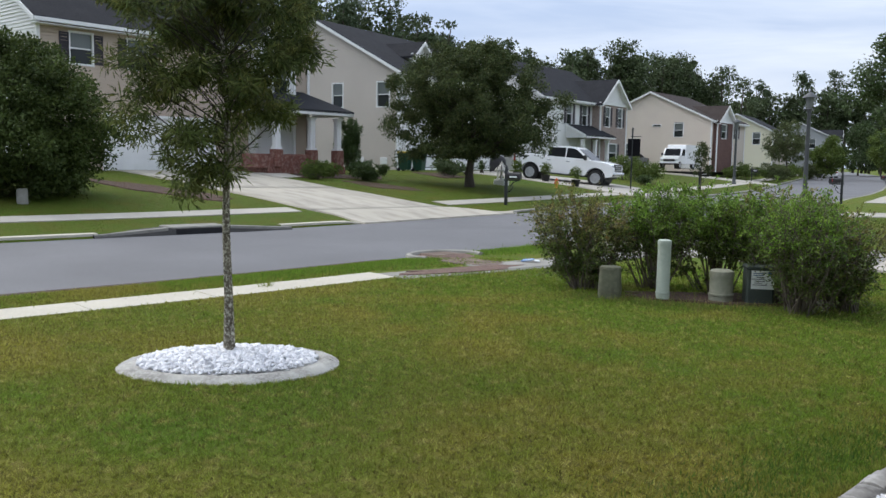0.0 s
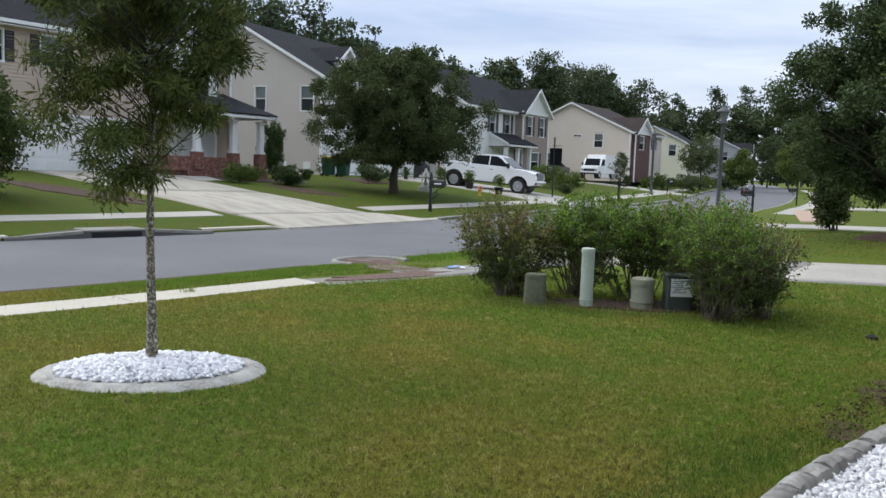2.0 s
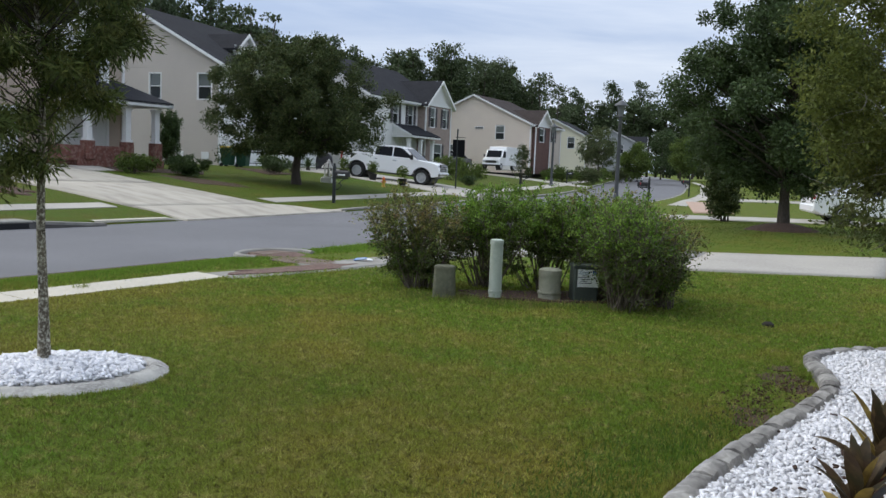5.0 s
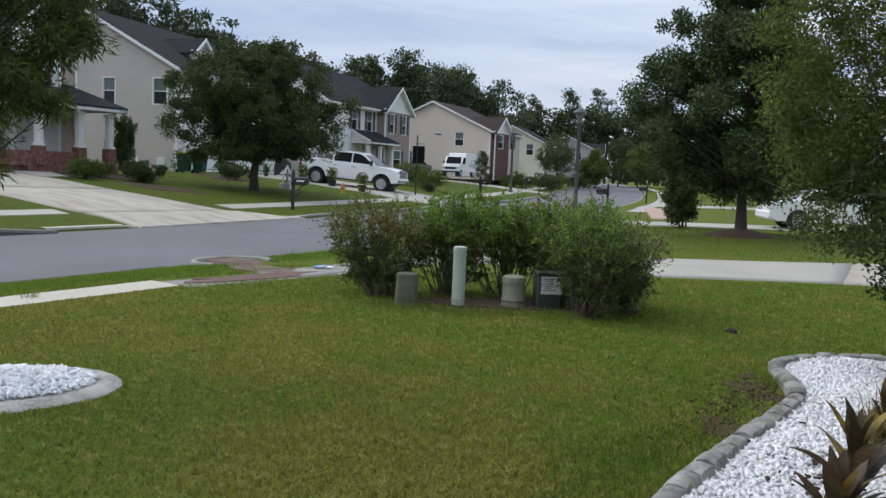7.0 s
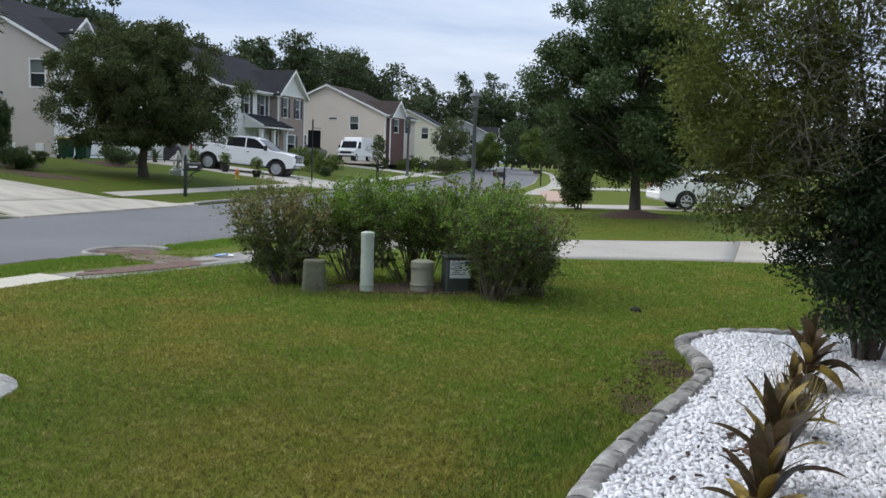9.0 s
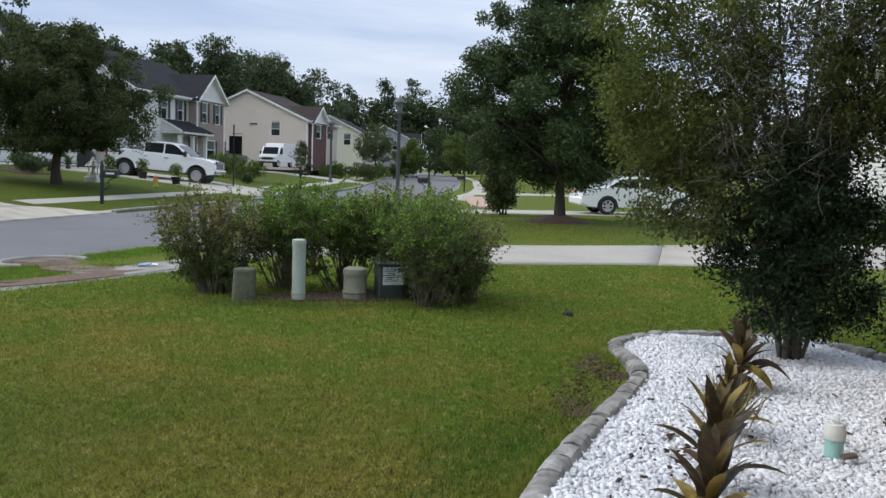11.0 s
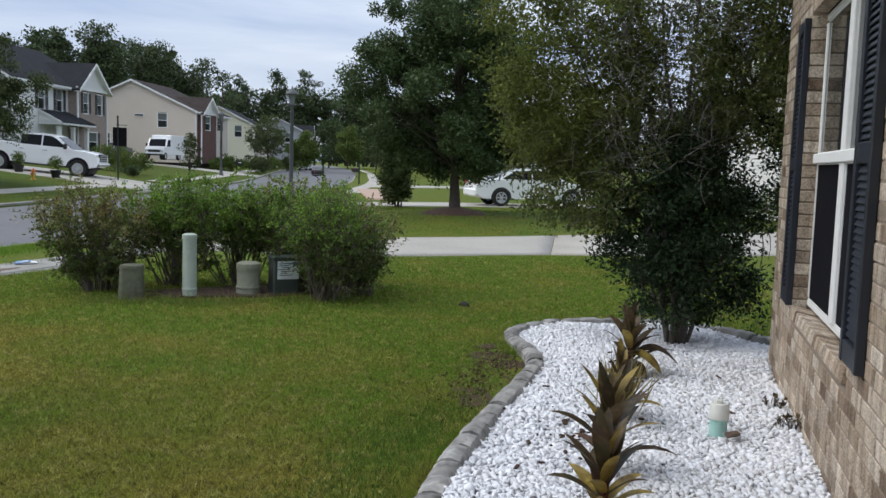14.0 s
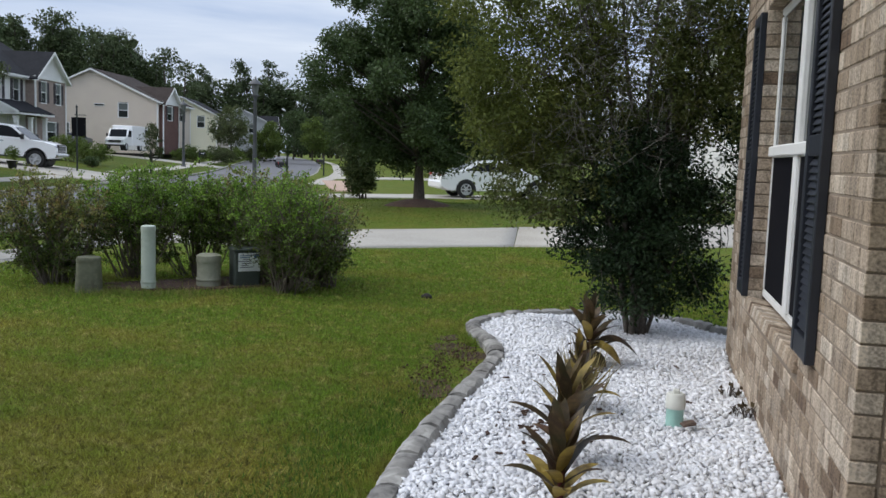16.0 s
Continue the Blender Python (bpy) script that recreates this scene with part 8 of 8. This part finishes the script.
# ---- woods behind the houses ----
def woods(name, label, line, n, height, material, seed, pine=0.6, leaf=0.45, per=30, rise=((0, 1), (1, 1))):
    """Many crowns of leaf clumps on bare trunks, scattered along a line of (x, y)."""
    rng = np.random.default_rng(seed)
    P = np.array(line, float)
    d = np.r_[0, np.cumsum(np.linalg.norm(np.diff(P, axis=0), axis=1))]
    pts, out, trunks = [], [], Geo()
    for k in range(n):
        s = d[-1] * (k + rng.uniform(-0.4, 0.4)) / n
        x, y = np.interp(s, d, P[:, 0]), np.interp(s, d, P[:, 1])
        x, y = x + min(rng.normal() * 4, 3.0), y + rng.normal() * 4
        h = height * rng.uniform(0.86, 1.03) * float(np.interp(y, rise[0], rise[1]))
        z = 1.0
        is_pine = rng.uniform() < pine
        trunks.tube([(x, y, z - 0.5), (x + rng.normal() * 0.3, y, z + h * 0.5), (x + rng.normal() * 0.4, y, z + h * 0.93)], [0.28, 0.2, 0.06], 6)
        m = 36 if is_pine else 52
        hh = rng.uniform(0.4 if is_pine else 0.04, 1.0, m) ** 0.9
        wide = (h * 0.16 if is_pine else h * 0.28) * np.sqrt(np.clip(1.05 - hh, 0.05, 1)) * (1 if is_pine else 1.15)
        a = rng.uniform(0, 2 * math.pi, m)
        q = rng.uniform(0.2, 1, m) * wide
        c = np.stack([x + q * np.cos(a), y + q * np.sin(a), z + h * hh], 1)
        v = unit(rng.normal(size=(m * per, 3)))
        cr = (0.055 if is_pine else 0.085) * h * rng.uniform(0.7, 1.3, m).repeat(per)[:, None]
        pts.append(c.repeat(per, 0) + v * cr * rng.uniform(0.3, 1, (m * per, 1)) * np.array([1.15, 1.15, 0.6]))
        out.append(v)
    at, way = np.concatenate(pts), np.concatenate(out)
    k = len(at)
    d1 = unit(way + 0.8 * rng.normal(size=(k, 3)))
    d2 = unit(np.cross(d1, rng.normal(size=(k, 3))))
    s = leaf * rng.uniform(0.6, 1.3, (k, 1)) * np.where(rng.uniform(size=(k, 1)) < 0.15, 1.6, 1.0)
    v = np.stack([at - d2 * s * 0.45, at + d2 * s * 0.45, at + d1 * s * 0.9], 1).reshape(-1, 3)
    ob = tagged(new(name, raw_mesh(name, v, np.arange(3 * k).reshape(-1, 3), material)), label, "woods", kind="stuff")
    tagged(part("trunks", trunks, M_BARK, ob, "bare trunks"), kind="stuff")


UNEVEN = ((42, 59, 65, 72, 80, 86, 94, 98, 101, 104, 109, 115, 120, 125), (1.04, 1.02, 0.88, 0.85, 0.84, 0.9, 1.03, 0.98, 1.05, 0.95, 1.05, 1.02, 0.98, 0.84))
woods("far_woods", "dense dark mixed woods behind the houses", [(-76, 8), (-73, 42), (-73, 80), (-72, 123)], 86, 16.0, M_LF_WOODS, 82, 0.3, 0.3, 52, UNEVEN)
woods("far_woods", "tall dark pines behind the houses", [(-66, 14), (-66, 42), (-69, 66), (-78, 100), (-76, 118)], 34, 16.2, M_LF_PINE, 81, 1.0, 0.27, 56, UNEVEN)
woods("far_woods", "mixed woods closing the end of the street", [(-112, 160), (-100, 173), (-84, 184), (-70, 190), (-40, 196)], 56, 15.8, M_LF_WOODS, 83, 0.25, 0.5, 34)
woods("far_woods", "mixed woods beyond the neighbouring houses", [(-36, 196), (-10, 190), (30, 170)], 26, 15.0, M_LF_WOODS, 88, 0.35, 0.7, 22)
woods("far_woods", "tall pines closing the end of the street", [(-102, 178), (-98, 178)], 3, 19.5, M_LF_PINE, 84, 1.0, 0.4, 40)
woods("far_woods", "clump of tall pines standing above the woods", [(-91, 188), (-85, 190)], 5, 21.0, M_LF_PINE, 87, 0.8, 0.4, 44)
woods("far_woods", "low thicket closing the end of the street", [(-80, 126), (-92, 150), (-84, 172), (-55, 185), (-15, 178), (20, 160)], 60, 8.0, M_LF_WOODS, 86, 0.0, 0.5, 24)
woods("far_woods", "woods behind our side of the street", [(40, 165), (52, 120), (58, 80), (60, 40), (62, 0), (50, -40), (10, -70), (-40, -75), (-60, -40)], 80, 15, M_LF_WOODS, 85, 0.4, 1.4, 8)

# ---- grass ----
def blades(name, label, x, y, length, width, material, rng, lean=0.55, z=None):
    n = len(x)
    zz = np.where(off_road(x, y)[0] > 3, 0.012 * np.sin(x * 1.9 + 0.6 * y) * np.sin(y * 1.3 - 0.4 * x), 0) + ground_z(x, y) if z is None else z
    base = np.stack([x, y, zz - 0.004], 1)
    a = rng.uniform(0, 2 * math.pi, n)
    w = width * rng.uniform(0.6, 1.3, n)
    h = length * rng.uniform(0.5, 1.3, n)
    side = np.stack([np.cos(a), np.sin(a), np.zeros(n)], 1) * w[:, None] / 2
    tip = np.stack([rng.normal(size=n) * lean, rng.normal(size=n) * lean, np.ones(n)], 1)
    tip = tip / np.linalg.norm(tip, axis=1, keepdims=True) * h[:, None]
    v = np.stack([base - side, base + side, base + tip], 1).reshape(-1, 3)
    return tagged(new(name, raw_mesh(name, v, np.arange(3 * n).reshape(-1, 3), material)), label, "grass", kind="stuff")


rng = np.random.default_rng(77)
N = 3000000
x, y = rng.uniform(-10.2, 1.6, N), rng.uniform(0.2, 14.0, N)
d = np.hypot(x - 0.7, y + 0.4)
keep = rng.uniform(size=N) < np.clip((4.2 / d) ** 1.5, 0.03, 0.62)
keep &= past_ring(x, y)
off, _ = off_road(x, y)
keep &= off > 0.2
keep &= ~((off > 1.53) & (off < 2.18) & (y < 6.75))
keep &= ~in_bed(x + 0.0, y) & ~((x > -0.72) & (y < 6.3)) & ~((x > WX) & (y < WY1 + 0.1))
for bx, by in edge[::2]:
    near_edge = (np.abs(x - bx) < 0.09) & (np.abs(y - by) < 0.09)
    keep &= ~near_edge
keep &= ~((np.abs(x + 8.385 - (y - 6.75) * 0.17) < 0.36) & (y > 6.7) & (y < 12.1))
keep &= ~((np.hypot(x + 9.65, (y - 9.23)) < 0.62))
# thin on the bare strip and on worn spots
soil = (((x + 0.90 + 0.08 * (y - 5.9)) / 0.25) ** 2 + ((y - 5.95) / 1.15) ** 2) < 0.9 + 0.35 * np.sin(9 * y) * np.sin(21 * x + 5 * y)
keep &= ~(soil & (rng.uniform(size=N) < 0.84))
# small thin spots where the thatch shows
mottle = sum(np.sin(k * (x * math.cos(b) + y * math.sin(b)) + 3 * np.sin(k * 0.37 * (y * math.cos(b) - x * math.sin(b)) + b)) for k, b in ((31, 0.4), (47, 1.5), (23, 2.6), (64, 2.0), (39, 3.0)))
keep &= rng.uniform(size=N) < np.clip(0.8 + 0.2 * mottle, 0.25, 1)
lx, ly = (x + 4.2) * math.cos(0.66) + (y - 8.7) * math.sin(0.66), (y - 8.7) * math.cos(0.66) - (x + 4.2) * math.sin(0.66)
keep &= ~((((lx + 0.1) / 1.35) ** 2 + (ly / 0.45) ** 2 < 1 + 0.3 * np.sin(7 * x + 5 * y)) & (rng.uniform(size=N) < 0.85))
drive = (y > 12.4 + 0.58 * (x + 3.9))
keep &= ~drive
x, y = x[keep], y[keep]
dd = np.hypot(x - 0.7, y + 0.4)
blades("lawn_grass", "short mown grass, green with yellowing blades", x, y, 0.034 + 0.001 * dd, 0.005 + 0.0009 * dd, M_BLADE, rng, 1.1)
# longer unmown grass at the edges
def fringe(name, label, px, py, n, spread, ln, material, width=0.006):
    k = rng.integers(0, len(px), n)
    gx, gy = px[k] + rng.normal(size=n) * spread, py[k] + rng.normal(size=n) * spread
    ok = ~in_bed(gx, gy) | (gy > 8.1)
    return blades(name, label, gx[ok], gy[ok], ln, width, material, rng, 0.45)


outer = edge[(edge[:, 1] > 2.0) & ((edge[:, 1] < 4.4) | (edge[:, 1] > 6.6) | (edge[:, 0] > -0.5))]
nx = np.gradient(outer, axis=0)
nx = unit(np.stack([-nx[:, 1], nx[:, 0]], 1))
fringe("edge_grass", "longer grass along the bed edging", outer[:, 0] + nx[:, 0] * 0.12, outer[:, 1] + nx[:, 1] * 0.12, 9000, 0.035, 0.07, M_BLADE)
t = rng.uniform(0, 2 * math.pi, 400)
fringe("edge_grass", "longer grass round the tree ring", RC[0] + 0.85 * np.cos(t) * RU[0] + 0.615 * np.sin(t) * RV[0], RC[1] + 0.85 * np.cos(t) * RU[1] + 0.615 * np.sin(t) * RV[1], 2600, 0.018, 0.035, M_BLADE)
t = rng.uniform(0, 1, 500)
fringe("tall_grass", "tall unmown grass and weeds at the utility boxes", -5.6 + 2.6 * t, 7.25 + 1.3 * t + 0.1 * np.sin(9 * t), 1700, 0.13, 0.10, M_BLADE_TALL, 0.008)
fringe("tall_grass", "dead brown grass at the foot of the utility boxes", -5.5 + 2.4 * t, 7.5 + 1.25 * t, 500, 0.12, 0.08, M_STRAW, 0.006)
fringe("tall_grass", "tall unmown grass under the hedge", -6.1 + 3.0 * t, 8.3 + 1.3 * t, 500, 0.3, 0.11, M_BLADE_TALL, 0.008)
fringe("tall_grass", "lush weedy grass beside the edging", np.full(16, -0.98), np.linspace(2.6, 4.9, 16), 4200, 0.21, 0.045, M_LUSH, 0.008)
fringe("tall_grass", "straggling weeds over the bare soil", np.full(12, -0.95), np.linspace(5.0, 6.9, 12), 700, 0.13, 0.035, M_BLADE, 0.007)
fringe("tall_grass", "dead straw-coloured grass on the bare soil", np.full(9, -0.95), np.linspace(5.1, 6.8, 9), 500, 0.12, 0.03, M_STRAW, 0.006)
fringe("tall_grass", "grass tuft at the path", np.full(2, -8.28), np.linspace(4.8, 4.9, 2), 40, 0.03, 0.16, M_BLADE_TALL, 0.008)
yy = np.linspace(4.2, 8.4, 60)
fringe("verge_grass", "bright longer grass on the verge", road_x(yy) + (half_w(yy) + 0.85), yy, 34000, 0.24, 0.05, M_VERGE, 0.012)
yy = np.linspace(0, 4.6, 40)
fringe("verge_grass", "short yellowing grass on the verge", road_x(yy) + (half_w(yy) + 0.9), yy, 30000, 0.24, 0.04, M_BLADE, 0.012)
yy = np.linspace(9.95, 12.5, 30)
fringe("verge_grass", "bright longer grass on the verge past the drain", road_x(yy) + (HALF + 0.8), yy, 16000, 0.3, 0.05, M_VERGE, 0.014)

# lawns across the street and beyond the near driveway
n = 130000
x, y = rng.uniform(-33, -16.5, n), rng.uniform(2, 40, n)
off, _ = off_road(x, y)
paved = ((off > 1.85) & (off < 2.85) & ((y < 12.4) | (y > 18.5))) | (y > 40.0) | ((y > 12.5) & (y < 17.6 + np.clip(x + 19.7, 0, 3) * 1.6)) | (x < -32.5) | ((y > 32.95 - 0.06 * (x + 22.3)) & (x < -21.0))
ok = (off > 0.25) & ~paved
blades("lawn_grass", "mown grass of the yards across the street", x[ok], y[ok], 0.026, 0.014, M_BLADE_FAR, rng, 1.0)
n = 130000
x, y = rng.uniform(-11, 4, n), rng.uniform(13, 34, n)
off, _ = off_road(x, y)
ok = (off > 0.3) & (y > 17.4 + 0.56 * (x + 1.9)) & (y < 27.4 + 0.66 * (x + 11)) & ((y > 16.9) | (x > -3)) & (np.hypot(x + 5.1, y - 21.1) > 0.95)
blades("lawn_grass", "mown grass of the neighbouring yard", x[ok], y[ok], 0.032, 0.014, M_BLADE_FAR, rng, 1.0)
